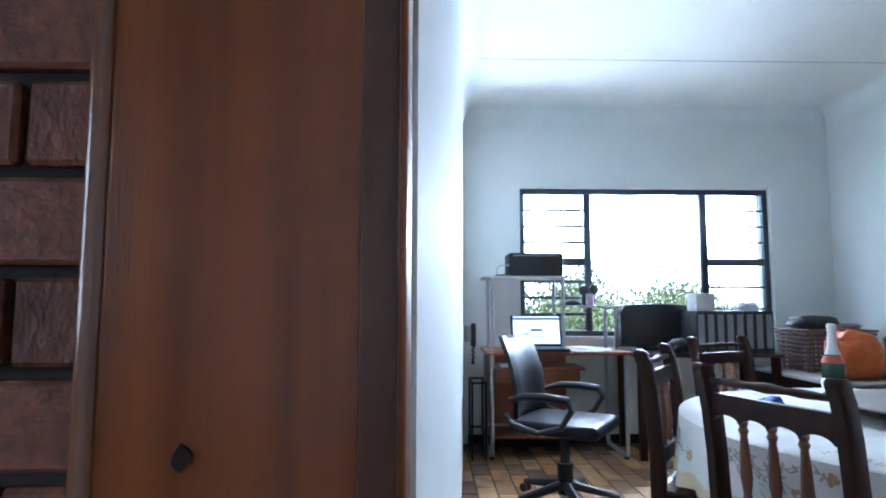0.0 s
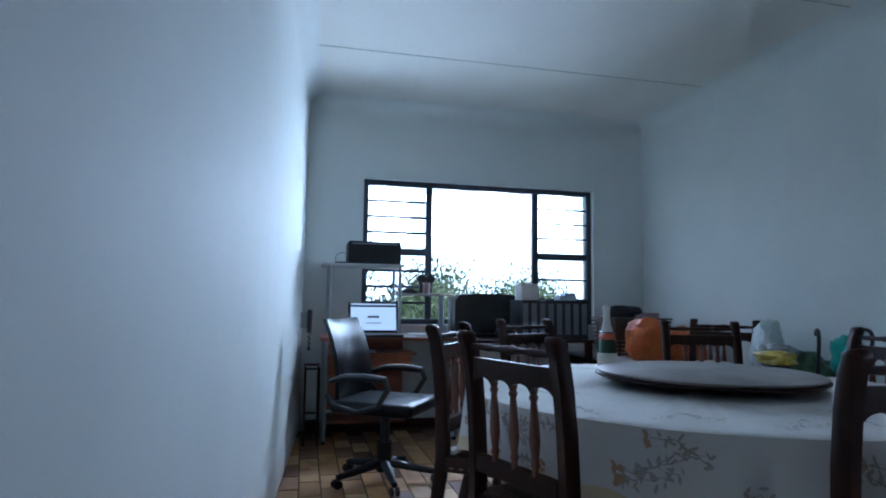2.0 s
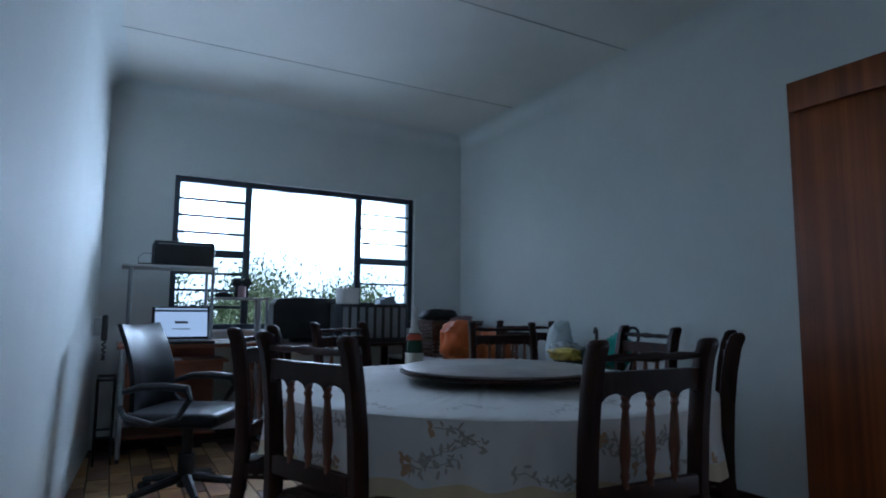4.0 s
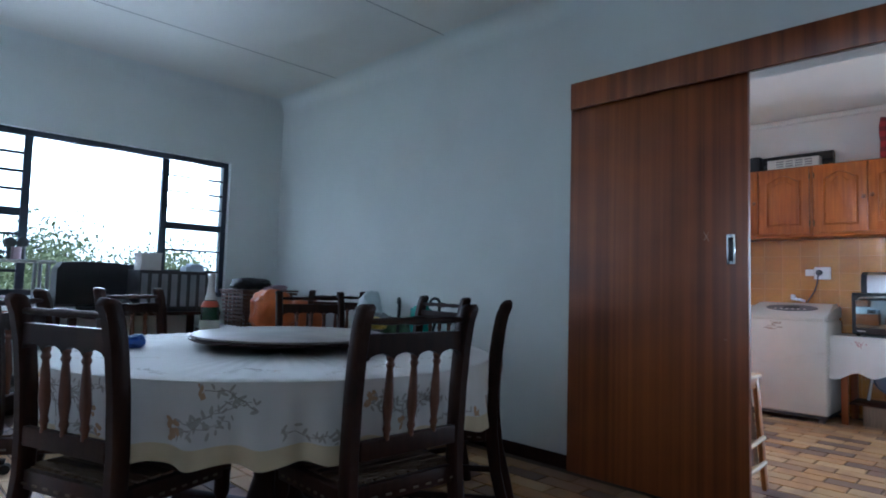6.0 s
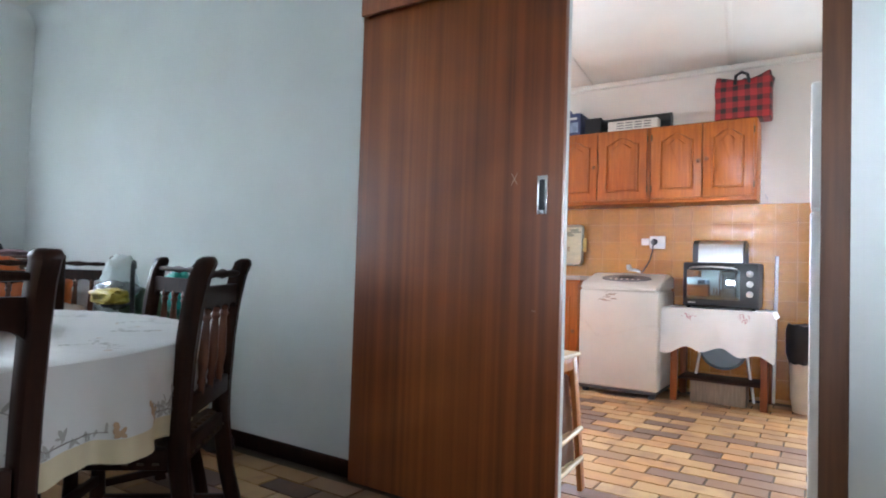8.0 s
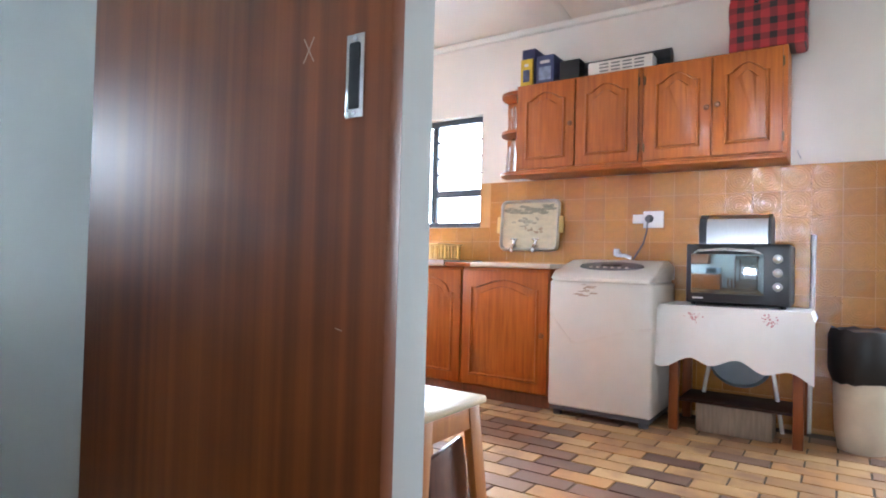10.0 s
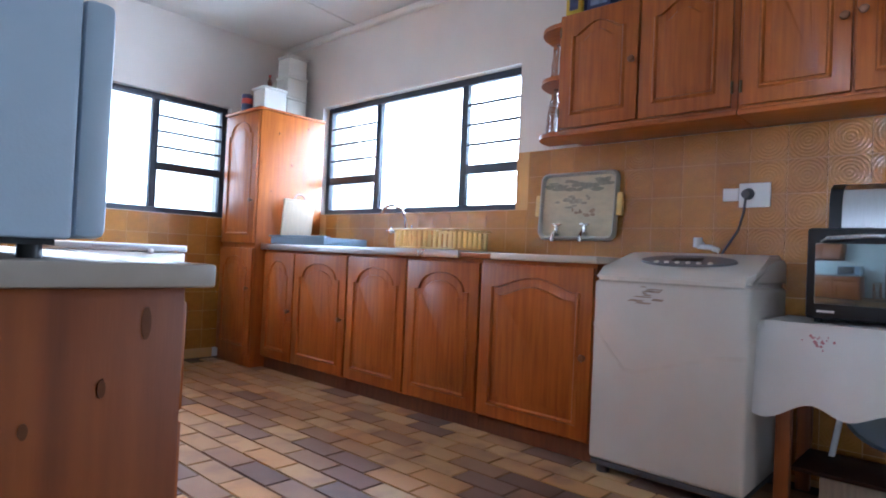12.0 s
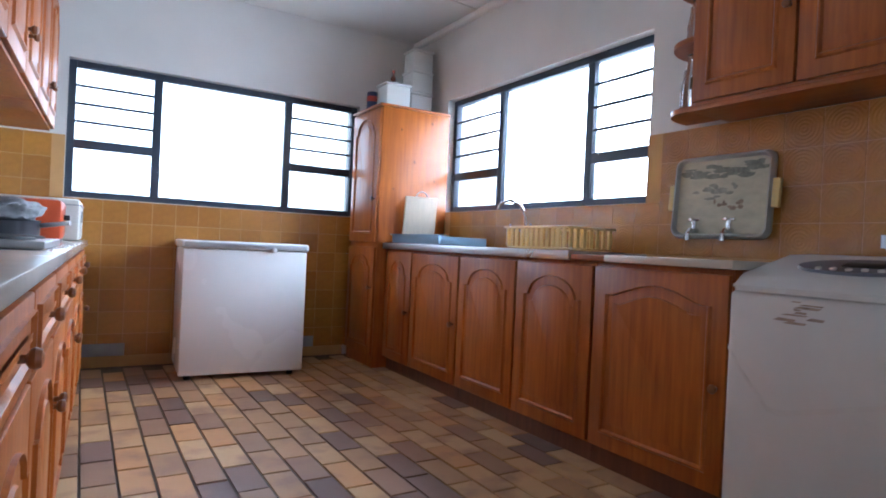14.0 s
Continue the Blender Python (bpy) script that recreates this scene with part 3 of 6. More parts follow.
# ---- kitchen joinery ----
def arch_poly(w, h, rise, flat=0.22, n=26, domed=False):
    """A panel outline with a cathedral arch: width w, full height h, from the origin at its lower left."""
    pts = [(0, 0), (w, 0)]
    for i in range(n + 1):
        s = 1 - 2 * i / n
        k = 0.0
        if abs(s) < 1 - flat:
            k = math.sqrt(1 - (s / (1 - flat)) ** 2) if domed else (0.5 + 0.5 * math.cos(math.pi * s / (1 - flat))) ** 0.6
        pts.append((w * (0.5 + s / 2), h - rise + rise * k))
    return pts


def ring(bm, poly, t, d0, d1, m):
    """A raised moulding that follows the outline, t wide."""
    cu, cv = sum(p[0] for p in poly) / len(poly), sum(p[1] for p in poly) / len(poly)
    w, h = max(abs(p[0] - cu) for p in poly), max(abs(p[1] - cv) for p in poly)
    f = lambda p, k, d: bm.verts.new((cu + (p[0] - cu) * (1 - k / w), cv + (p[1] - cv) * (1 - k / h), d))
    rows = [[f(p, 0, d0) for p in poly], [f(p, t * 0.35, d1) for p in poly], [f(p, t * 0.65, d1) for p in poly], [f(p, t, d0) for p in poly]]
    n = len(poly)
    for a, b in zip(rows, rows[1:]):
        for i in range(n):
            bm.faces.new((a[i], a[(i + 1) % n], b[(i + 1) % n], b[i]))
    bmesh.ops.transform(bm, matrix=m, verts=[v for r in rows for v in r])


KNOB = mat("turned_wood_knob", (0.22, 0.08, 0.025), 0.3, coat=0.4, bump=0.03)
HINGE = mat("brass_hinge", (0.16, 0.11, 0.06), 0.4, metal=1.0)


def panel_door(e, m, w, h, material, rise=0.07, knob=None, hinge=0, plain=False, name="door"):
    """A framed door in (u, v, w) at pose m, with its raised panel, knob and hinges."""
    bm = bmesh.new()
    box(bm, 0, w, 0, h, 0, 0.02, 0.004)
    bmesh.ops.transform(bm, matrix=m, verts=bm.verts)
    fr = 0.06 if not plain else 0.03
    poly = arch_poly(w - 2 * fr, h - 2 * fr, rise if not plain else 0.0, 0.16, domed=rise >= 0.08)
    inner = m @ Matrix.Translation((fr, fr, 0))
    ring(bm, poly, 0.022, 0.0195, 0.029, inner)
    p2 = [(p[0] * (1 - 0.09 / (w - 2 * fr)) + 0.045, p[1] * (1 - 0.09 / (h - 2 * fr)) + 0.045) for p in poly]
    prism(bm, p2, 0.0195, 0.027, inner, inset=0.018)
    d = part(name, bm, material, e, smooth=40)
    if knob:
        k = bmesh.new()
        lathe(k, [(0.007, 0.018), (0.007, 0.034), (0.014, 0.038), (0.017, 0.046), (0.014, 0.054), (0.006, 0.057)], 14, m @ Matrix.Translation((knob[0], knob[1], 0)))
        part("knob", k, KNOB, d, "turned wooden knob")
    if hinge:
        u = -0.004 if hinge < 0 else w + 0.004
        for v in (0.08, h - 0.08):
            k = bmesh.new()
            rod(k, (u, v - 0.025, 0.018), (u, v + 0.025, 0.018), 0.006, n=8)
            bmesh.ops.transform(k, matrix=m, verts=k.verts)
            part("hinge", k, HINGE, d, "dark brass hinge")
    return d


def facing_w(x, y, z):
    """u runs south, v up, w west."""
    return Matrix(((0, 0, -1, x), (-1, 0, 0, y), (0, 1, 0, z), (0, 0, 0, 1)))


def facing_e(x, y, z):
    return Matrix(((0, 0, 1, x), (1, 0, 0, y), (0, 1, 0, z), (0, 0, 0, 1)))


# base units on the east wall
FX = 6.285
for y1, y0, knobs, lab in ((4.41, 3.415, 1, "varnished wooden sink base unit with two arched doors"), (3.415, 2.325, 1, "varnished wooden sink base unit with two arched doors"), (2.325, 1.675, 0, "varnished wooden base unit with one wide arched door")):
    e = thing("base_cabinet", lab, "cabinet", pose(FX, (y0 + y1) / 2, 0), group="base cabinets by the sink")
    bm = bmesh.new()
    box(bm, FX, KX - 0.004, y0 + 0.002, y1 - 0.002, 0.085, 0.885, 0.002)
    part("body", bm, PINE, e)
    part("plinth", B(FX + 0.02, FX + 0.04, y0 + 0.002, y1 - 0.002, 0, 0.085), SPINDLE, e)
    if knobs:
        mid = {4.41: 4.01, 3.415: 2.87}[y1]
        w1, w2 = y1 - mid - 0.016, mid - y0 - 0.016
        panel_door(e, facing_w(FX, y1 - 0.008, 0.095), w1, 0.77, PINE, 0.10, None if y1 < 4 else (w1 - 0.025, 0.36))
        panel_door(e, facing_w(FX, mid - 0.008, 0.095), w2, 0.77, PINE, 0.10, (w2 - 0.03, 0.36) if y1 > 4 else None)
    else:
        panel_door(e, facing_w(FX, y1 - 0.01, 0.095), y1 - y0 - 0.02, 0.77, PINE, 0.055, (y1 - y0 - 0.05, 0.37))

# worktops
sk = thing("kitchen_sink", "stainless steel sink top with drainer and bowl", "sink", pose(6.5, 3.4, 0.89))
bm = bmesh.new()
S0, S1 = 2.466, 4.425
bx0, bx1, by0, by1 = 6.34, 6.70, 3.15, 3.60
for a in ((FX - 0.04, bx0, S0, S1), (bx1, KX - 0.002, S0, S1), (bx0, bx1, S0, by0), (bx0, bx1, by1, S1)):
    box(bm, a[0], a[1], a[2], a[3], 0.90, 0.928)
box(bm, FX - 0.042, FX - 0.03, S0, S1, 0.885, 0.927, 0.003)
part("deck", bm, STEEL, sk)
bm = bmesh.new()
box(bm, bx0, bx1, by0, by1, 0.76, 0.763)
for a in ((bx0 - 0.003, bx0, by0, by1), (bx1, bx1 + 0.003, by0, by1), (bx0, bx1, by0 - 0.003, by0), (bx0, bx1, by1, by1 + 0.003)):
    box(bm, *a, 0.76, 0.9)
part("bowl", bm, STEEL, sk)
for k in range(9):
    y = 3.72 + k * 0.045
    part("drain_ridge", B(6.36, 6.68, y, y + 0.012, 0.928, 0.931, bevel=0.001), STEEL, sk)
solo("worktop_edge", B(FX - 0.03, KX - 0.002, 2.25, 2.464, 0.887, 0.915, bevel=0.004), PINE_H, "brown timber worktop piece beside the sink", "worktop")
solo("worktop", B(FX - 0.045, KX - 0.002, 1.66, 2.248, 0.887, 0.918, bevel=0.006), mat("pale_laminate", (0.62, 0.55, 0.45), 0.35, vary=0.06, scale=12), "pale laminate worktop with light edge", "worktop")

# tall cupboard
tc2 = thing("tall_cupboard", "tall narrow varnished pine cupboard with arched door", "cupboard", pose(6.5, 4.65, 0))
part("body", B(6.20, KX - 0.004, 4.432, 4.93, 0.0, 1.935, bevel=0.003), PINE, tc2)
part("top", B(6.175, KX - 0.003, 4.418, 4.945, 1.936, 1.955, bevel=0.004), PINE_H, tc2)
panel_door(tc2, facing_w(6.20, 4.925, 0.93), 0.485, 0.99, PINE, 0.10, (0.455, 0.32))
panel_door(tc2, facing_w(6.20, 4.925, 0.09), 0.485, 0.80, PINE, 0.08, (0.455, 0.5))

# upper cabinets on the east wall
UX, UZ0, UZ1 = 6.505, 1.555, 2.155
for ya, yb in ((0.405, 1.185), (1.185, 2.055)):
    e = thing("wall_cabinet", "varnished pine wall cabinet with two arched doors", "cabinet", pose(UX, (ya + yb) / 2, UZ0), group="wall cabinets over the appliances")
    part("body", B(UX, KX - 0.004, ya + 0.001, yb - 0.001, UZ0, UZ1, bevel=0.002), PINE, e)
    part("light_rail", B(UX - 0.012, KX - 0.004, ya + 0.001, yb - 0.001, UZ0 - 0.025, UZ0 - 0.001, bevel=0.005), PINE_H, e)
    mid = {0.405: 0.784, 1.185: 1.617}[ya]
    panel_door(e, facing_w(UX, yb - 0.018, UZ0 + 0.012), yb - mid - 0.024, 0.575, PINE, 0.055, (yb - mid - 0.045, 0.28), -1)
    panel_door(e, facing_w(UX, mid - 0.006, UZ0 + 0.012), mid - ya - 0.03, 0.575, PINE, 0.055, (0.025, 0.29) if ya < 1 else None, 1)
sh = thing("end_shelf", "open rounded end shelf of varnished pine", "shelf", pose(6.6, 2.15, UZ0))
bm = bmesh.new()
box(bm, KX - 0.02, KX - 0.004, 2.058, 2.26, UZ0, UZ1, 0.002)
part("back_panel", bm, PINE, sh)
for z in (UZ0 - 0.012, 1.84, 2.115):
    bm = bmesh.new()
    poly = [(KX - 0.02, 2.056), (KX - 0.02, 2.26)]
    for k in range(10):
        a = k * math.pi / 18
        poly.append((KX - 0.04 - 0.215 * math.sin(a), 2.056 + 0.204 * math.cos(a) ** 0.7 if k < 9 else 2.06))
    poly.append((UX, 2.056))
    prism(bm, poly, z, z + 0.022)
    part("shelf_board", bm, PINE_H, sh)

# counter run on the dividing wall
WX = 4.295
ends = [1.38, 1.92, 2.46, 3.0, 3.55, 4.15, 4.72]
for i, (ya, yb) in enumerate(zip(ends, ends[1:])):
    e = thing("base_cabinet", "orange varnished pine base unit with drawer and door", "cabinet", pose(WX, ya, 0), group="base cabinets opposite the sink")
    part("body", B(EX1 + 0.068, WX, ya + 0.001, yb - 0.001, 0.085, 0.865, bevel=0.002), PINE, e)
    part("plinth", B(WX - 0.07, WX - 0.05, ya + 0.001, yb - 0.001, 0, 0.084), DARKWOOD, e)
    w = yb - ya - 0.02
    panel_door(e, facing_e(WX, ya + 0.01, 0.69), w, 0.155, PINE, plain=True, knob=(w / 2, 0.078), name="drawer")
    panel_door(e, facing_e(WX, ya + 0.01, 0.10), w, 0.575, PINE, 0.08, knob=(w - 0.03, 0.40) if i % 2 else (0.03, 0.40))
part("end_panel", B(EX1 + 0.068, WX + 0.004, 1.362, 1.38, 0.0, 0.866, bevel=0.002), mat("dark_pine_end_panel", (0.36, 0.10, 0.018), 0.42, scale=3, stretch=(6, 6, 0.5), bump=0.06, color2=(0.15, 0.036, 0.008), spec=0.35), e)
KNOT = mat("dark_pine_knot", (0.22, 0.068, 0.018), 0.5, vary=0.3)
for kx, kz, ka, kb in ((4.05, 0.828, 0.005, 0.016), (3.88, 0.80, 0.007, 0.018), (4.20, 0.74, 0.005, 0.012), (4.25, 0.82, 0.006, 0.022), (4.12, 0.70, 0.005, 0.010)):
    bm = bmesh.new()
    prism(bm, [(ka * math.cos(a), kb * math.sin(a)) for a in (2 * math.pi * k / 14 for k in range(14))], 0, 0.0012, Matrix.Translation((kx, 1.362, kz)) @ Matrix(((1, 0, 0, 0), (0, 0, -1, 0), (0, 1, 0, 0), (0, 0, 0, 1))))
    part("knot", bm, KNOT, e)
for kx, kz, ka, kb in ((6.36, 1.78, 0.007, 0.011), (6.62, 1.86, 0.009, 0.010), (6.48, 1.55, 0.008, 0.012), (6.66, 1.42, 0.007, 0.010), (6.31, 1.33, 0.006, 0.010), (6.55, 1.22, 0.008, 0.011)):
    bm = bmesh.new()
    prism(bm, [(ka * math.cos(a), kb * math.sin(a)) for a in (2 * math.pi * k / 14 for k in range(14))], 0, 0.0012, Matrix.Translation((kx, 4.4322, kz)) @ Matrix(((1, 0, 0, 0), (0, 0, -1, 0), (0, 1, 0, 0), (0, 0, 0, 1))))
    part("knot", bm, KNOT, tc2)
bm = bmesh.new()
prism(bm, [((0.018 + 0.003 * math.sin(3 * a + 1)) * math.cos(a), (0.026 + 0.004 * math.sin(2 * a)) * math.sin(a)) for a in (2 * math.pi * k / 20 for k in range(20))], 0, 0.0014, Matrix.Translation((4.010, 1.362, 0.674)) @ Matrix(((1, 0, 0, 0), (0, 0, -1, 0), (0, 1, 0, 0), (0, 0, 0, 1))))
part("stain", bm, mat("blue_grey_stain", (0.045, 0.05, 0.065), 0.6, vary=0.3, scale=60), e, "dark blue-grey stain")
WT = mat("grey_laminate_top", (0.42, 0.36, 0.30), 0.22, vary=0.08, scale=14, coat=0.3)
wt = thing("worktop", "dark edged laminate worktop along the wall", "worktop", pose(4.0, 3, 0.87))
part("slab", B(EX1 + 0.068, WX + 0.035, 1.335, 4.74, 0.868, 0.90, bevel=0.004), WT, wt)
part("edge_strip", B(EX1 + 0.068, 4.06, 1.331, 1.336, 0.868, 0.899), mat("pale_edging", (0.5, 0.42, 0.3), 0.5), wt, "pale worn edging strip")
for ya in (2.3, 3.2, 4.1):
    e = thing("wall_cabinet", "pale varnished wall cabinet with arched doors", "cabinet", pose(4.0, ya, 1.5), group="wall cabinets over the counter")
    part("body", B(EX1 + 0.068, 4.13, ya - 0.449, ya + 0.449, 1.5, 2.2, bevel=0.002), PINE, e)
    for k in (0, 1):
        panel_door(e, facing_e(4.13, ya - 0.445 + k * 0.45, 1.51), 0.44, 0.68, PINE, 0.07, knob=(0.40, 0.15) if k == 0 else (0.04, 0.15))

# ---- kitchen appliances ----
SILVER = mat("silver_grey_enamel", (0.64, 0.61, 0.56), 0.35, vary=0.04, bump=0.03)
wm = thing("washing_machine", "silver top-loading washing machine with taped front", "washing machine", pose(6.48, 1.325, 0))
part("cabinet", B(6.216, 6.74, 1.03, 1.652, 0.055, 0.82, bevel=0.018, seg=3), SILVER, wm)
bm = bmesh.new()
box(bm, 6.225, 6.735, 1.038, 1.644, 0.03, 0.056, 0.006)
for x in (6.26, 6.69):
    for y in (1.08, 1.60):
        rod(bm, (x, y, 0), (x, y, 0.035), 0.028)
part("base", bm, mat("grey_plastic_base", (0.10, 0.10, 0.11), 0.5), wm, "dark grey plastic base and feet")
bm = bmesh.new()
prof = [(6.216, 0.82), (6.216, 0.838), (6.235, 0.86), (6.29, 0.877), (6.54, 0.948), (6.68, 0.955), (6.74, 0.93), (6.74, 0.82)]
lo = [bm.verts.new((x, 1.03, z)) for x, z in prof]
hi = [bm.verts.new((x, 1.652, z)) for x, z in prof]
for i in range(len(prof)):
    bm.faces.new((lo[i], lo[(i + 1) % 8], hi[(i + 1) % 8], hi[i]))
bm.faces.new(lo[::-1])
bm.faces.new(hi)
bmesh.ops.bevel(bm, geom=[ed for ed in bm.edges if abs(ed.verts[0].co.y - ed.verts[1].co.y) < 1e-6], offset=0.02, segments=3, affect="EDGES")
part("lid_housing", bm, SILVER, wm)
GREYP = mat("grey_control_plastic", (0.14, 0.14, 0.16), 0.35)
tilt = math.degrees(math.atan2(0.071, 0.25))
pm2 = pose(6.405, 1.33, 0.911, 0, -tilt, 0)
bm = bmesh.new()
poly = [(0.085 * math.cos(a), 0.20 * math.sin(a)) for a in (2 * math.pi * k / 28 for k in range(28))]
prism(bm, poly, 0.0, 0.008, pm2, 0.006)
pan = part("control_panel", bm, GREYP, wm, "oval grey control panel")
bm = bmesh.new()
box(bm, -0.02, 0.03, -0.06, 0.06, 0.007, 0.011, 0.002, pm2)
part("display", bm, BLACK, pan)
for k in range(6):
    bm = bmesh.new()
    lathe(bm, [(0.010, 0.007), (0.010, 0.013), (0.007, 0.015)], 10, pm2 @ Matrix.Translation((-0.052, -0.11 + k * 0.044, 0)))
    part("button", bm, SILVER, pan)
bm = bmesh.new()
rl = random.Random(5)
for k in range(9):
    y, z, w, h = rl.uniform(1.37, 1.47), 0.735 + k * 0.0082, rl.uniform(0.012, 0.045), rl.uniform(0.002, 0.0045)
    prism(bm, [(-w, -h), (w * 0.7, -h * 1.3), (w, h * 0.6), (-w * 0.5, h)], 0.0, 0.0012, facing_w(6.2157, y, z))
part("label_remains", bm, mat("torn_label", (0.44, 0.34, 0.26), 0.8, vary=0.3, scale=40), wm, "torn sticker remains")["kind"] = "stuff"
bm = bmesh.new()
pts = [(1.648, 0.63), (1.60, 0.56), (1.505, 0.452), (1.46, 0.448), (1.30, 0.50), (1.15, 0.548), (1.035, 0.562)]
for k, (a, b) in enumerate(zip(pts, pts[1:])):
    d = 0.001 * (k % 2)
    prism(bm, [(-a[0], a[1] - 0.008), (-b[0], b[1] - 0.008), (-b[0], b[1] + 0.008), (-a[0], a[1] + 0.008)], 0.0, 0.0012 + d, facing_w(6.2158, 0, 0))
part("tape", bm, mat("clear_tape", (0.74, 0.70, 0.64), 0.16, coat=0.4), wm, "shiny strip of packing tape")

# chest freezer
fz = thing("chest_freezer", "small white chest freezer under the window", "freezer", pose(5.21, 4.66, 0))
part("body", B(4.845, 5.625, 4.375, 4.92, 0.03, 0.835, bevel=0.01), WHITE_ENAMEL, fz)
part("lid_band", B(4.85, 5.62, 4.358, 4.3622, 0.846, 0.876, bevel=0.001), mat("grey_lid_trim", (0.42, 0.43, 0.43), 0.4), fz, "grey trim band")
part("lid", B(4.835, 5.635, 4.362, 4.93, 0.838, 0.885, bevel=0.012), WHITE_ENAMEL, fz)
bm = bmesh.new()
box(bm, 5.06, 5.36, 4.352, 4.366, 0.857, 0.878, 0.005)
part("handle", bm, mat("grey_handle", (0.4, 0.42, 0.45), 0.35), fz)
bm = bmesh.new()
lathe(bm, [(0.018, 0), (0.018, 0.02), (0.012, 0.024)], 14, pose(5.40, 4.372, 0.84, 90, 0, 0))
part("lock", bm, WHITE_ENAMEL, fz)
for x in (4.9, 5.55):
    for y in (4.42, 4.87):
        bm = bmesh.new()
        rod(bm, (x, y, 0), (x, y, 0.032), 0.02)
        part("foot", bm, BLACK, fz)
fz.matrix_basis = pose(4.885, 4.44, 0, 0, 0, -3) @ pose(-4.845, -4.375, 0) @ fz.matrix_basis

# microwave on the counter
mw = thing("microwave", "grey-blue microwave oven with vented side on the worktop", "microwave", pose(3.98, 1.65, 0.9))
MWM = mat("grey_blue_painted_steel", (0.46, 0.56, 0.68), 0.4, vary=0.03, bump=0.06, bump_scale=300)
part("case", B(3.76, 4.165, 1.385, 1.87, 0.925, 1.235, bevel=0.006), MWM, mw)
part("front", B(4.166, 4.205, 1.387, 1.868, 0.927, 1.233, bevel=0.012), MWM, mw)
part("door_glass", B(4.2055, 4.209, 1.50, 1.85, 0.95, 1.21, bevel=0.001), BLACK, mw)
for c in range(6):
    for r in range(7):
        x, z = 3.80 + c * 0.043, 0.962 + r * 0.0148
        bm = bmesh.new()
        box(bm, x, x + 0.029, 1.3835, 1.3862, z, z + 0.008, 0.001)
        part("vent_slot", bm, BLACK, mw, smooth=None)
for x in (3.80, 4.13):
    for y in (1.43, 1.82):
        bm = bmesh.new()
        rod(bm, (x, y, 0.90), (x, y, 0.927), 0.014)
        part("foot", bm, BLACK, mw)
part("base_plate", B(3.78, 4.15, 1.40, 1.86, 0.917, 0.9255), BLACK, mw)

# fridge beside the opening
fr = thing("fridge", "tall white fridge with papers stuck on its door", "fridge", pose(4.4, -0.32, 0))
part("body", B(4.03, 4.66, -0.66, -0.05, 0.04, 1.66, bevel=0.012), WHITE_ENAMEL, fr)
part("freezer_door", B(4.03, 4.66, -0.047, 0.008, 1.20, 1.66, bevel=0.012), WHITE_ENAMEL, fr)
part("fridge_door", B(4.03, 4.66, -0.047, 0.008, 0.05, 1.19, bevel=0.012), WHITE_ENAMEL, fr)
for a in ((4.15, 1.30, 1.5), (4.36, 1.35, 1.56), (4.2, 0.95, 1.12)):
    part("paper_note", B(a[0], a[0] + 0.16, 0.0085, 0.0105, a[1], a[2]), mat("paper", (0.75, 0.74, 0.7), 0.8), fr)
part("plinth", B(4.05, 4.64, -0.62, -0.06, 0.0, 0.04), BLACK, fr)

# side table with mini oven
ot = thing("side_table", "small dark wooden side table", "table", pose(6.52, 0.64, 0))
part("top", B(6.33, 6.74, 0.29, 1.0, 0.68, 0.702, bevel=0.004), DARKWOOD, ot)
for x in (6.36, 6.71):
    for y in (0.33, 0.94):
        part("leg", B(x - 0.022, x + 0.022, y - 0.025, y + 0.025, 0, 0.68, bevel=0.004), SAPELE, ot)
part("shelf", B(6.38, 6.70, 0.35, 0.92, 0.16, 0.175, bevel=0.003), DARKWOOD, ot)
tcl = thing("table_cover", "white embroidered cloth with pink flowers on the side table", "tablecloth", pose(6.5, 0.64, 0.705))
bm = bmesh.new()
NX = 40
rows = []
for j in range(12):
    row = []
    for i in range(NX + 1):
        y = 1.04 - 0.78 * i / NX
        if j < 3:
            x, z = 6.74 - j * 0.21, 0.7055
        else:
            s = (j - 2) / 9
            drop = 0.29 + 0.05 * (abs(i / NX - 0.45) * 2) ** 1.5 + 0.02 * math.sin(i * 0.5)
            x, z = 6.315 - 0.022 * s - 0.02 * s * math.sin(i * 0.45 + 0.5), 0.702 - s * drop
        if i == 0 or i == NX:
            z -= 0.05 if j < 3 else 0.0
        row.append(bm.verts.new((x, y, z)))
    rows.append(row)
for a, b in zip(rows, rows[1:]):
    for i in range(NX):
        bm.faces.new((a[i], a[i + 1], b[i + 1], b[i]))
part("cloth", bm, CLOTH, tcl, smooth=60)
bm = bmesh.new()
r2 = random.Random(9)
for cy in (0.83, 0.46):
    for k in range(26):
        a = r2.uniform(0, 6.28)
        d = r2.uniform(0.2, 1) * 0.05
        y, z = cy + d * math.cos(a), 0.65 + d * math.sin(a) * 0.7
        w = r2.uniform(0.003, 0.007)
        bm.faces.new([bm.verts.new(p) for p in ((6.282, y - w, z), (6.282, y, z - w), (6.282, y + w, z), (6.282, y, z + w))])
part("embroidery", bm, mat("pink_thread", (0.55, 0.25, 0.27), 0.8), tcl, "pink flower embroidery").location = (0.018, 0, 0)
ov = thing("mini_oven", "black electric mini oven with glass door", "oven", pose(6.6, 0.64, 0.706))
part("case", B(6.43, 6.72, 0.375, 0.90, 0.72, 1.055, bevel=0.012), BLACK, ov)
part("front_frame", B(6.415, 6.43, 0.38, 0.895, 0.725, 1.05, bevel=0.005), BLACK, ov)
gl = mat("dark_glass", (0.22, 0.28, 0.30), 0.03, vary=0.1, bump=0, coat=1.0, metal=0.9)
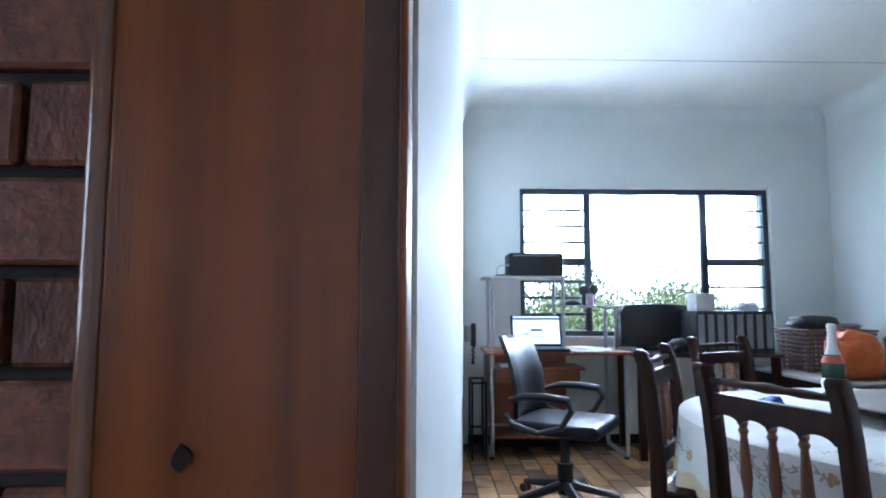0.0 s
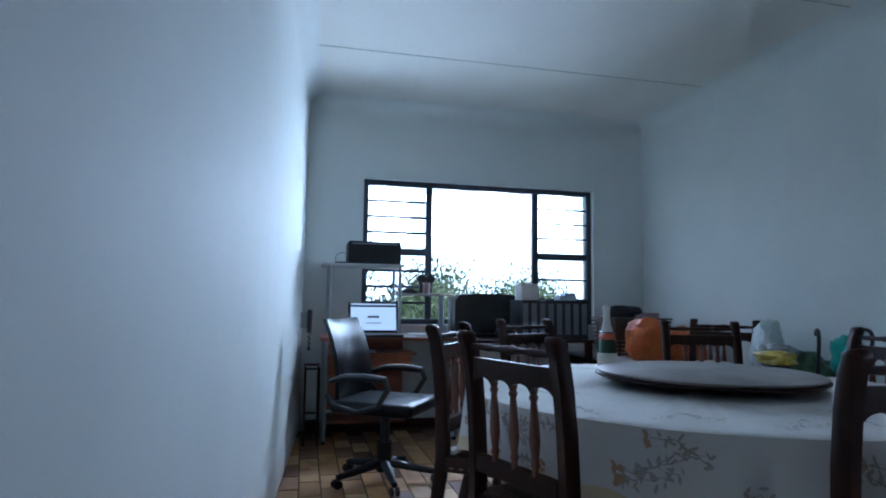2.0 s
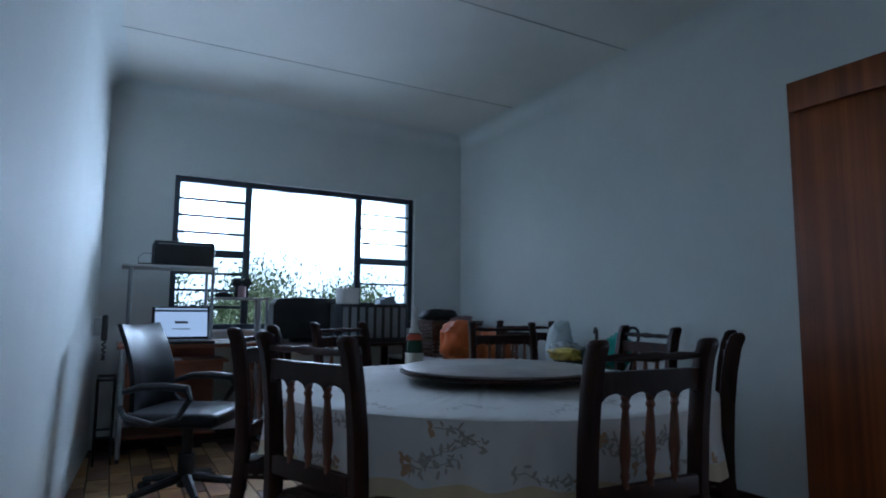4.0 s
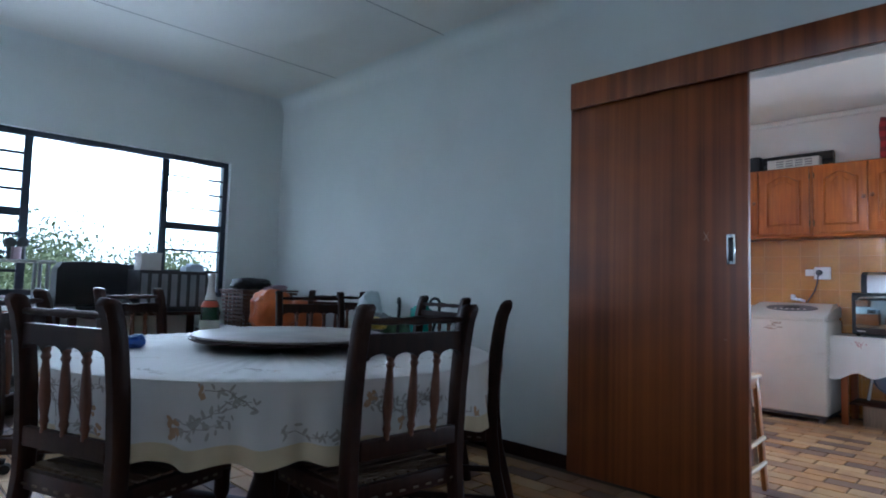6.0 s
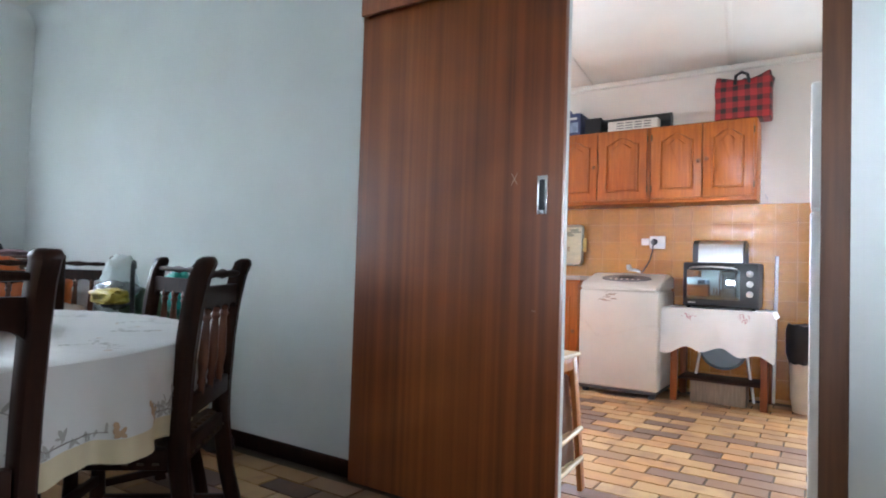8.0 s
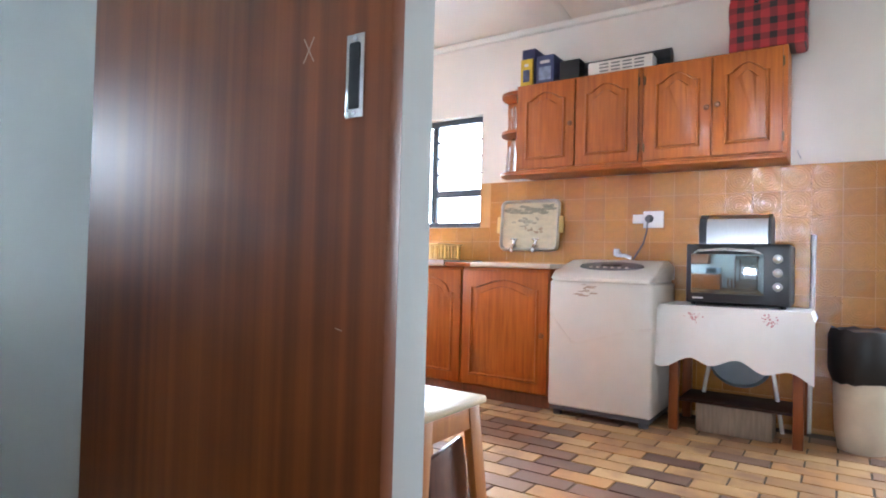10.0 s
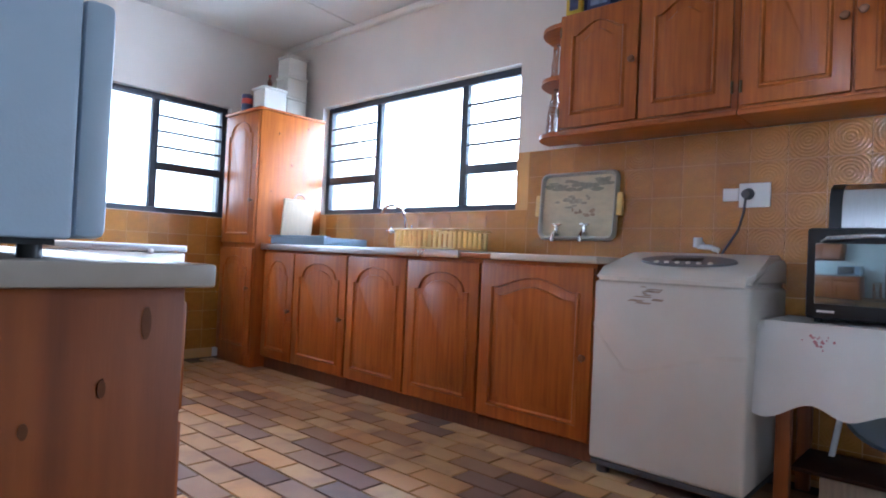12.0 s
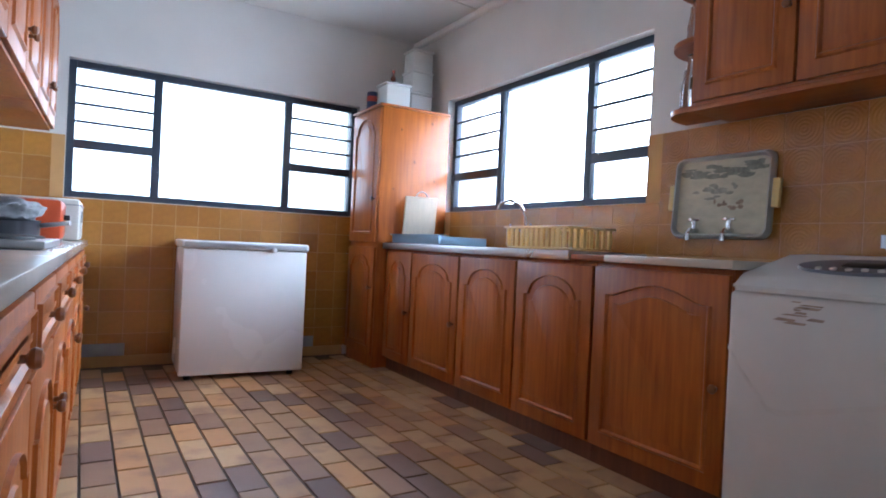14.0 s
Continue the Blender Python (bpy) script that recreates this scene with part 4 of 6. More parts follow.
part("glass_door", B(6.409, 6.416, 0.50, 0.87, 0.775, 1.0, bevel=0.004), gl, ov, "reflective dark glass door")
bm = bmesh.new()
tube(bm, [(6.412, 0.85, 1.005), (6.385, 0.83, 1.015), (6.38, 0.69, 1.025), (6.385, 0.54, 1.015), (6.412, 0.52, 1.005)], 0.008)
part("handle", bm, CHROME, ov)
for z in (0.825, 0.90, 0.975):
    bm = bmesh.new()
    lathe(bm, [(0.024, 0), (0.024, 0.004), (0.019, 0.006), (0.017, 0.022), (0.012, 0.025)], 18, pose(6.415, 0.435, z, 0, -90, 0))
    part("knob", bm, STEEL, ov, "steel rimmed control knob")
bm = bmesh.new()
box(bm, 6.4135, 6.4155, 0.805, 0.86, 0.745, 0.753)
part("brand_mark", bm, mat("pale_print", (0.7, 0.7, 0.7), 0.5), ov)
for x in (6.45, 6.70):
    for y in (0.41, 0.86):
        bm = bmesh.new()
        rod(bm, (x, y, 0.7065), (x, y, 0.722), 0.014)
        part("foot", bm, BLACK, ov)
tg = thing("bread_bin", "brushed steel roll-top box with black ends on the oven", "bread bin", pose(6.58, 0.66, 1.056))
bm = bmesh.new()
prof = [(6.47, 1.058), (6.70, 1.058), (6.70, 1.20), (6.62, 1.225), (6.54, 1.225), (6.49, 1.20), (6.47, 1.15)]
lo = [bm.verts.new((x, 0.49, z)) for x, z in prof]
hi = [bm.verts.new((x, 0.80, z)) for x, z in prof]
for i in range(7):
    bm.faces.new((lo[i], lo[(i + 1) % 7], hi[(i + 1) % 7], hi[i]))
bm.faces.new(lo[::-1])
bm.faces.new(hi)
part("shell", bm, STEEL, tg)
for y0, y1 in ((0.475, 0.489), (0.801, 0.84)):
    bm = bmesh.new()
    p2 = [((x - 6.585) * 1.03 + 6.585, (z - 1.058) * 1.02 + 1.057) for x, z in prof]
    lo = [bm.verts.new((x, y0, z)) for x, z in p2]
    hi = [bm.verts.new((x, y1, z)) for x, z in p2]
    for i in range(7):
        bm.faces.new((lo[i], lo[(i + 1) % 7], hi[(i + 1) % 7], hi[i]))
    bm.faces.new(lo[::-1])
    bm.faces.new(hi)
    part("end_cap", bm, BLACK, tg)
bm = bmesh.new()
rod(bm, (6.755, 0.30, 0.0), (6.765, 0.285, 1.12), 0.013)
solo("pole", bm, WHITE_ENAMEL, "white metal pole leaning in the corner by the table", "pole")
bx = thing("wooden_box", "worn wooden box under the side table", "box", pose(6.5, 0.62, 0.18))
part("box_body", B(6.40, 6.62, 0.45, 0.83, 0.0, 0.155, bevel=0.003), mat("worn_grey_wood", (0.28, 0.22, 0.16), 0.7, stretch=(1, 8, 1), vary=0.2), bx)
bm = bmesh.new()
prism(bm, [(0.17 * math.cos(a), 0.15 * math.sin(a)) for a in (2 * math.pi * k / 32 for k in range(32))], 0, 0.03, facing_w(6.69, 0.645, 0.37) , 0.02)
solo("plastic_basin", bm, mat("grey_blue_plastic", (0.22, 0.30, 0.36), 0.4), "grey-blue plastic basin standing on its edge", "basin")
for s in (-1, 1):
    bm = bmesh.new()
    tube(bm, [(6.67, 0.64 + s * 0.13, 0.60), (6.64, 0.64 + s * 0.22, 0.0)], 0.011)
    solo("folded_leg", bm, WHITE_ENAMEL, "white tubular leg of a folded stand", "stand")
bn = thing("waste_bin", "cream pedal bin with black bag over its rim", "bin", pose(6.56, 0.06, 0))
bm = bmesh.new()
lathe(bm, [(0.105, 0), (0.12, 0.1), (0.128, 0.36), (0.128, 0.385)], 24, pose(6.56, 0.06, 0))
part("body", bm, mat("cream_plastic", (0.66, 0.60, 0.48), 0.45), bn)
bm = bmesh.new()
rb = random.Random(2)
prof = [(0.131, 0.35), (0.146, 0.42), (0.15, 0.58), (0.14, 0.62), (0.10, 0.61)]
rings = []
for r, z in prof:
    rings.append([bm.verts.new((6.56 + (r + rb.uniform(-0.007, 0.007)) * math.cos(2 * math.pi * i / 24), 0.06 + (r + rb.uniform(-0.007, 0.007)) * math.sin(2 * math.pi * i / 24), z + rb.uniform(-0.01, 0.01))) for i in range(24)])
for a, b in zip(rings, rings[1:]):
    for i in range(24):
        bm.faces.new((a[i], a[(i + 1) % 24], b[(i + 1) % 24], b[i]))
bm.faces.new(rings[-1])
part("bag", bm, BLACK, bn, "crumpled black bin bag")

# folding wooden stool at the end of the counter
fs = thing("step_stool", "light-topped folding wooden step stool with orange-brown legs", "stool", pose(3.95, 0.93, 0))
PLY = mat("pale_plywood", (0.66, 0.50, 0.28), 0.4, stretch=(1, 8, 1), vary=0.12)
OAK = mat("orange_varnished_beech", (0.52, 0.20, 0.035), 0.35, scale=4, stretch=(12, 12, 1), color2=(0.32, 0.10, 0.015), coat=0.15)


def plank(a, b, w, t, ew, bevel=0.004):
    """A board from a to b, w wide along ew and t thick."""
    a, b = Vector(a), Vector(b)
    z = (b - a).normalized()
    x = (Vector(ew) - z * z.dot(Vector(ew))).normalized()
    y = z.cross(x)
    m = Matrix((x, y, z)).transposed().to_4x4()
    m.translation = (a + b) / 2
    bm = bmesh.new()
    box(bm, -w / 2, w / 2, -t / 2, t / 2, -(b - a).length / 2, (b - a).length / 2, bevel, m)
    return bm


part("top", B(3.71, 4.025, 0.84, 1.03, 0.588, 0.606, bevel=0.006), PLY, fs, "pale plywood top")
for y in (0.862, 1.008):
    part("front_leg", plank((3.985, y, 0.588), (4.075, y - 0.018, 0.006), 0.046, 0.022, (1, 0, 0)), OAK, fs)
    part("rear_leg", plank((3.80, y, 0.588), (3.735, y - 0.018, 0.006), 0.042, 0.022, (1, 0, 0)), OAK, fs)
    part("apron", B(3.75, 4.0, y - 0.009, y + 0.009, 0.535, 0.587, bevel=0.003), OAK, fs)
part("side_panel", plank((3.91, 0.885, 0.50), (3.98, 0.872, 0.12), 0.15, 0.016, (1, 0, 0), 0.012), SPINDLE, fs, "dark red-brown folding panel")
for z, x0, x1 in ((0.13, 3.76, 4.05), (0.26, 3.78, 4.03)):
    bm = bmesh.new()
    rod(bm, (x0, 0.836, z), (x1, 0.836, z + 0.02), 0.012, n=10)
    part("rung", bm, PLY, fs)
    part("step_board", B(x0 + 0.03, x1 - 0.04, 0.86, 0.99, z - 0.004, z + 0.012, bevel=0.004), PLY, fs)

# ---- dining room: desk corner ----
WOODLAM = mat("red_brown_laminate", (0.24, 0.075, 0.03), 0.35, stretch=(1, 9, 9), vary=0.15, coat=0.2)
GREYMETAL = mat("grey_painted_tube", (0.34, 0.36, 0.38), 0.4, vary=0.05, bump=0.03)
PALE_LAM = mat("pale_grey_laminate", (0.55, 0.55, 0.54), 0.4, vary=0.05)
cd = thing("computer_desk", "red-brown laminate computer desk with raised shelves on metal tubes", "desk", pose(1.1, 4.72, 0))
part("desktop", B(0.60, 1.66, 4.48, 5.04, 0.755, 0.78, bevel=0.004), WOODLAM, cd)
part("drawer_front", B(0.67, 1.27, 4.465, 4.483, 0.56, 0.655, bevel=0.003), WOODLAM, cd)
part("keyboard_tray", B(0.66, 1.30, 4.42, 4.80, 0.655, 0.672, bevel=0.003), WOODLAM, cd)
part("modesty_panel", B(0.66, 1.28, 4.96, 4.975, 0.18, 0.75), WOODLAM, cd)
part("foot_shelf", B(0.64, 1.25, 4.60, 4.98, 0.14, 0.158, bevel=0.003), WOODLAM, cd)
part("printer_shelf", B(0.60, 1.23, 4.62, 5.03, 1.318, 1.336, bevel=0.003), PALE_LAM, cd)
part("side_shelf", B(1.20, 1.66, 4.70, 5.03, 1.10, 1.116, bevel=0.003), PALE_LAM, cd)
for x, y, z0, z1 in ((0.66, 4.66, 0.78, 1.318), (0.66, 5.0, 0.78, 1.318), (1.20, 4.66, 0.78, 1.318), (1.20, 5.0, 0.78, 1.318), (1.62, 4.74, 0.78, 1.10), (1.54, 4.74, 0.78, 1.10), (1.62, 5.0, 0.78, 1.10)):
    bm = bmesh.new()
    rod(bm, (x, y, z0), (x, y, z1), 0.013, n=10)
    part("tube_post", bm, GREYMETAL, cd)
for x in (0.64, 1.62):
    bm = bmesh.new()
    tube(bm, [(x, 4.52, 0.755), (x, 4.52, 0.05), (x, 4.56, 0.03), (x, 4.98, 0.03), (x, 5.0, 0.06), (x, 5.0, 0.755)], 0.016)
    part("leg_frame", bm, GREYMETAL, cd)
    for y in (4.56, 4.96):
        bm = bmesh.new()
        rod(bm, (x - 0.012, y, 0.022), (x + 0.012, y, 0.022), 0.022)
        part("castor", bm, BLACK, cd)

pr = thing("printer", "black inkjet printer on the raised shelf", "printer", pose(1.0, 4.8, 1.336))
part("body", B(0.795, 1.205, 4.66, 4.96, 1.338, 1.515, bevel=0.012), BLACK, pr)
part("output_tray", B(0.70, 0.80, 4.68, 4.90, 1.338, 1.35, bevel=0.003), BLACK, pr)
bm = bmesh.new()
tube(bm, [(0.80, 4.70, 1.42), (0.73, 4.70, 1.42), (0.70, 4.70, 1.39), (0.70, 4.70, 1.345)], 0.004)
part("paper_guide", bm, GREYMETAL, pr)
part("trim_strip", B(0.82, 1.18, 4.6575, 4.661, 1.49, 1.497), GREYMETAL, pr)

lp = thing("laptop", "open black laptop showing a white web page", "laptop", pose(1.0, 4.6, 0.78))
part("base", B(0.81, 1.205, 4.46, 4.72, 0.782, 0.803, bevel=0.005), BLACK, lp)
part("keyboard", B(0.84, 1.175, 4.53, 4.68, 0.8035, 0.806), mat("dark_keys", (0.03, 0.03, 0.033), 0.5, scale=150, vary=0.4), lp)
lm = pose(1.0075, 4.725, 0.80, -12, 0, 0)
bm = bmesh.new()
box(bm, -0.1975, 0.1975, -0.008, 0.006, 0.0, 0.245, 0.006, lm)
scr = part("screen_lid", bm, BLACK, lp)
SCREEN = bpy.data.materials.new("lit_screen")
SCREEN.use_nodes = True
sb = SCREEN.node_tree.nodes["Principled BSDF"]
sb.inputs["Base Color"].default_value = (0.02, 0.02, 0.02, 1)
sb.inputs["Emission Color"].default_value, sb.inputs["Emission Strength"].default_value = (0.80, 0.88, 1.0, 1), 0.75
bm = bmesh.new()
box(bm, -0.178, 0.178, -0.0095, -0.0085, 0.022, 0.232, 0, lm)
part("display", bm, SCREEN, scr, "lit white web page")
bm = bmesh.new()
box(bm, -0.178, 0.178, -0.0105, -0.0098, 0.205, 0.222, 0, lm)
part("browser_bar", bm, mat("blue_grey_bar", (0.25, 0.3, 0.4), 0.5), scr)
bm = bmesh.new()
box(bm, -0.045, 0.045, -0.0105, -0.0098, 0.118, 0.136, 0, lm)
part("page_mark", bm, mat("grey_mark", (0.25, 0.27, 0.32), 0.5), scr)
bm = bmesh.new()
box(bm, -0.06, 0.06, -0.0105, -0.0098, 0.075, 0.082, 0, lm)
part("page_line", bm, mat("grey_line", (0.4, 0.42, 0.45), 0.5), scr)

PAPER = mat("white_paper", (0.78, 0.78, 0.76), 0.8, vary=0.03)
for k, (x, y, a) in enumerate(((1.32, 4.60, 8), (1.45, 4.66, -14), (1.38, 4.74, 20))):
    bm = bmesh.new()
    box(bm, -0.105, 0.105, -0.148, 0.148, 0, 0.004, 0.0005, pose(x, y, 0.782 + k * 0.0045, 0, 0, a))
    solo("paper_sheaf", bm, PAPER, "loose white papers on the desk", "papers", group="papers on the desk")
bm = bmesh.new()
box(bm, 0.70, 1.0, 4.45, 4.62, 0.674, 0.684, 0.003)
solo("folder", bm, mat("pale_blue_card", (0.5, 0.55, 0.62), 0.6), "pale blue folder on the keyboard tray", "folder")

# things on the side shelf
bm = bmesh.new()
tube(bm, [(1.24, 4.78, 1.125), (1.30, 4.78, 1.135), (1.36, 4.78, 1.125)], [0.02, 0.028, 0.016], 10)
solo("handset", bm, BLACK, "black handset lying on the side shelf", "handset")
for x, h in ((1.40, 0.145), (1.475, 0.15)):
    sp = thing("headphones", "black round speaker standing on the shelf", "speaker", pose(x, 4.82, 1.117), group="small speakers")
    bm = bmesh.new()
    lathe(bm, [(0.02, 0), (0.018, 0.02), (0.014, 0.06), (0.02, 0.09)], 14, pose(x, 4.82, 1.117))
    part("stem", bm, BLACK, sp)
    bm = bmesh.new()
    lathe(bm, [(0.01, -0.028), (0.035, -0.02), (0.04, 0), (0.035, 0.02), (0.01, 0.026)], 18, pose(x, 4.82, 1.117 + h - 0.03, 70, 0, 10))
    part("head", bm, BLACK, sp)
sp = thing("mug", "pink-grey mug on the side shelf", "mug", pose(1.44, 4.76, 1.117))
bm = bmesh.new()
lathe(bm, [(0.026, 0), (0.03, 0.004), (0.03, 0.085), (0.026, 0.085), (0.025, 0.01)], 18, pose(1.43, 4.755, 1.117))
part("cup", bm, mat("pink_grey_glaze", (0.4, 0.28, 0.32), 0.3), sp)

# swivel chair
oc = thing("office_chair", "black leather swivel office chair at the desk", "chair", pose(0.964, 3.625, 0, 0, 0, -31.6) @ Matrix.Diagonal((1, 1, 0.942, 1)))
bm = bmesh.new()
box(bm, -0.25, 0.26, -0.245, 0.245, 0.43, 0.51, 0.035, seg=4)
part("seat", bm, LEATHER, oc, local=True)
bk = pose(-0.255, 0, 0.50, 0, -12, 0)
bm = bmesh.new()
NB, MB = 10, 14
grid = []
for side in (0, 1):
    g = []
    for j in range(MB + 1):
        v = j / MB
        hw = 0.215 * (1 - 0.12 * (v - 0.3) ** 2 - 0.25 * max(0, v - 0.85) ** 1.2)
        row = []
        for i in range(NB + 1):
            u = i / NB * 2 - 1
            pad = 0.032 * (1 - abs(u) ** 4) * (1 - abs(2 * v - 1) ** 8)
            groove = 0.012 * math.exp(-((v - 0.62) / 0.018) ** 2) + 0.010 * math.exp(-((abs(u) - 0.33) / 0.05) ** 2) * (v < 0.62)
            curve = 0.05 * u * u + 0.035 * math.sin(math.pi * v)
            x = curve + (0.012 + pad - groove if side else -0.014)
            row.append(bm.verts.new(bk @ Vector((x, u * hw, v * 0.5))))
        g.append(row)
    grid.append(g)
for side in (0, 1):
    for j in range(MB):
        for i in range(NB):
            q = [grid[side][j][i], grid[side][j][i + 1], grid[side][j + 1][i + 1], grid[side][j + 1][i]]
            bm.faces.new(q)
a, b = grid
for j in range(MB):
    bm.faces.new((a[j][0], a[j + 1][0], b[j + 1][0], b[j][0]))
    bm.faces.new((a[j][NB], a[j + 1][NB], b[j + 1][NB], b[j][NB]))
for i in range(NB):
    bm.faces.new((a[0][i], a[0][i + 1], b[0][i + 1], b[0][i]))
    bm.faces.new((a[MB][i], a[MB][i + 1], b[MB][i + 1], b[MB][i]))
part("backrest", bm, LEATHER, oc, "padded backrest with stitched grooves", local=True, smooth=50)
for s in (-1, 1):
    bm = bmesh.new()
    tube(bm, [(-0.24, s * 0.27, 0.55), (-0.20, s * 0.29, 0.50), (-0.05, s * 0.29, 0.46), (0.08, s * 0.29, 0.50), (0.14, s * 0.29, 0.60), (0.12, s * 0.285, 0.655), (0.0, s * 0.285, 0.665), (-0.12, s * 0.285, 0.66), (-0.22, s * 0.275, 0.63)], [0.014, 0.016, 0.016, 0.016, 0.017, 0.022, 0.024, 0.022, 0.014], 8)
    part("armrest", bm, BLACK, oc, local=True)
bm = bmesh.new()
rod(bm, (0, 0, 0.1), (0, 0, 0.43), 0.028)
rod(bm, (0, 0, 0.06), (0, 0, 0.24), 0.045)
part("gas_column", bm, BLACK, oc, local=True)
for k in range(5):
    a = k * 2 * math.pi / 5 + 0.3
    bm = bmesh.new()
    tube(bm, [(0.03 * math.cos(a), 0.03 * math.sin(a), 0.11), (0.17 * math.cos(a), 0.17 * math.sin(a), 0.085), (0.30 * math.cos(a), 0.30 * math.sin(a), 0.062)], [0.028, 0.024, 0.018], 8)
    arm = part("base_arm", bm, BLACK, oc, local=True)
    bm = bmesh.new()
    c, s2 = math.cos(a), math.sin(a)
    for q in (-0.016, 0.016):
        rod(bm, (0.30 * c - s2 * (q - 0.009), 0.30 * s2 + c * (q - 0.009), 0.026), (0.30 * c - s2 * (q + 0.009), 0.30 * s2 + c * (q + 0.009), 0.026), 0.026, n=14)
    part("castor", bm, BLACK, arm, local=True)

# wall telephone and its cable
ph = thing("wall_telephone", "dark wall telephone with hanging coiled cable", "telephone", pose(0.47, 4.72, 0.9))
part("cradle", B(0.452, 0.50, 4.66, 4.76, 0.84, 0.96, bevel=0.008), GREYMETAL, ph)
part("handset", B(0.50, 0.54, 4.68, 4.73, 0.80, 0.98, bevel=0.015), BLACK, ph)
bm = bmesh.new()
tube(bm, [(0.52 + 0.012 * math.cos(k * 1.6), 4.70 + 0.012 * math.sin(k * 1.6) + 0.05 * math.sin(k / 40 * math.pi), 0.80 - 0.13 * math.sin(k / 40 * math.pi)) for k in range(41)], 0.004, 5)
part("cable", bm, BLACK, ph)
rk = thing("magazine_rack", "dark wire rack standing by the wall", "rack", pose(0.53, 4.7, 0))
for z in (0.18, 0.55):
    bm = bmesh.new()
    tube(bm, [(0.50, 4.55, z), (0.60, 4.55, z), (0.60, 4.85, z), (0.50, 4.85, z), (0.50, 4.55, z)], 0.008, 6)
    part("hoop", bm, BLACK, rk)
for x in (0.50, 0.60):
    for y in (4.55, 4.85):
        bm = bmesh.new()
        rod(bm, (x, y, 0), (x, y, 0.56), 0.008)
        part("post", bm, BLACK, rk)

# second desk with a dark high-backed panel built as a television, files and boxes
d2 = thing("side_desk", "long dark table under the window", "table", pose(2.3, 4.8, 0))
part("tabletop", B(1.70, 2.78, 4.50, 5.04, 0.735, 0.76, bevel=0.004), DARKWOOD, d2)
for x in (1.74, 2.74):
    for y in (4.54, 5.0):
        part("leg", B(x - 0.025, x + 0.025, y - 0.025, y + 0.025, 0, 0.735, bevel=0.003), DARKWOOD, d2)
hb = thing("television", "black rounded panel on the table, built as a television set", "television", pose(1.95, 4.88, 0.76))
bm = bmesh.new()
poly = []
for k in range(33):
    u = -1 + 2 * k / 32
    poly.append((u * 0.30, 0.345 + 0.02 * (1 - u * u) - 0.05 * max(0, abs(u) - 0.88) / 0.12 * (abs(u) > 0.88)))
poly = [(-0.30, 0.02)] + poly + [(0.30, 0.02)]
prism(bm, poly[::-1], 0, 0.09, Matrix(((1, 0, 0, 1.98), (0, 0, -1, 4.95), (0, 1, 0, 0.765), (0, 0, 0, 1))), 0.02)
part("case", bm, BLACK, hb)
part("stand", B(1.86, 2.10, 4.84, 4.98, 0.762, 0.79, bevel=0.006), BLACK, hb)
FILE = (mat("black_file_spine", (0.03, 0.03, 0.035), 0.5), mat("grey_file_spine", (0.22, 0.23, 0.25), 0.6))
for k in range(8):
    x = 2.17 + k * 0.073
    fl = thing("lever_arch_file", "dark lever arch file standing in a row", "file", pose(x, 4.62, 0.76), group="files on the table")
    part("cover", B(x, x + 0.069, 4.56, 4.84, 0.7615, 1.075, bevel=0.003), FILE[0], fl)
    part("spine_label", B(x + 0.012, x + 0.057, 4.5575, 4.5602, 0.80, 1.05), FILE[1], fl)
cb = thing("carton", "small white carton on top of the files", "box", pose(2.27, 4.66, 1.076))
part("box_body", B(2.185, 2.33, 4.59, 4.75, 1.077, 1.20, bevel=0.003), mat("white_card", (0.62, 0.60, 0.58), 0.7), cb)
part("lid_flap", B(2.18, 2.335, 4.585, 4.755, 1.2005, 1.208, bevel=0.001), mat("white_card_lid", (0.66, 0.64, 0.62), 0.7), cb)
bm = bmesh.new()
box(bm, 2.53, 2.68, 4.62, 4.74, 1.077, 1.115, 0.006)
box(bm, 2.56, 2.66, 4.60, 4.70, 1.113, 1.14, 0.006, pose(0, 0, 0))
solo("paper_pile", bm, mat("pale_blue_paper", (0.55, 0.62, 0.72), 0.7), "pale blue paper pads on top of the files", "papers")
bm = bmesh.new()
bmesh.ops.create_icosphere(bm, subdivisions=3, radius=0.075, matrix=Matrix.Translation((2.05, 4.60, 0.815)) @ Matrix.Diagonal((1.2, 0.8, 0.72, 1)))
for v in bm.verts:
    v.co += Vector((noise.noise(v.co * 22), noise.noise(v.co * 22 + Vector((5, 0, 0))), noise.noise(v.co * 22 + Vector((0, 7, 0))))) * 0.018
for v in bm.verts:
    v.co.z = max(v.co.z, 0.762)
solo("hat", bm, BLACK, "crumpled dark sun hat lying on the table", "hat")

# bench with basket and bags against the east wall
bn2 = thing("low_cabinet", "low dark wooden cabinet under the basket", "cabinet", pose(3.15, 4.45, 0))
part("body", B(2.80, 3.55, 3.95, 5.04, 0.05, 0.60, bevel=0.004), DARKWOOD, bn2)
part("top", B(2.78, 3.56, 3.93, 5.05, 0.601, 0.625, bevel=0.005), mat("grey_cloth_runner", (0.5, 0.5, 0.5), 0.8, bump=0.2), bn2)
part("plinth", B(2.84, 3.54, 3.99, 5.02, 0.0, 0.05), BLACK, bn2)
BASKET = mat("brown_plastic_basket", (0.15, 0.085, 0.065), 0.45, vary=0.15)
lb = thing("laundry_basket", "brown woven-look plastic laundry basket full of clothes", "basket", pose(3.2, 4.65, 0.626))
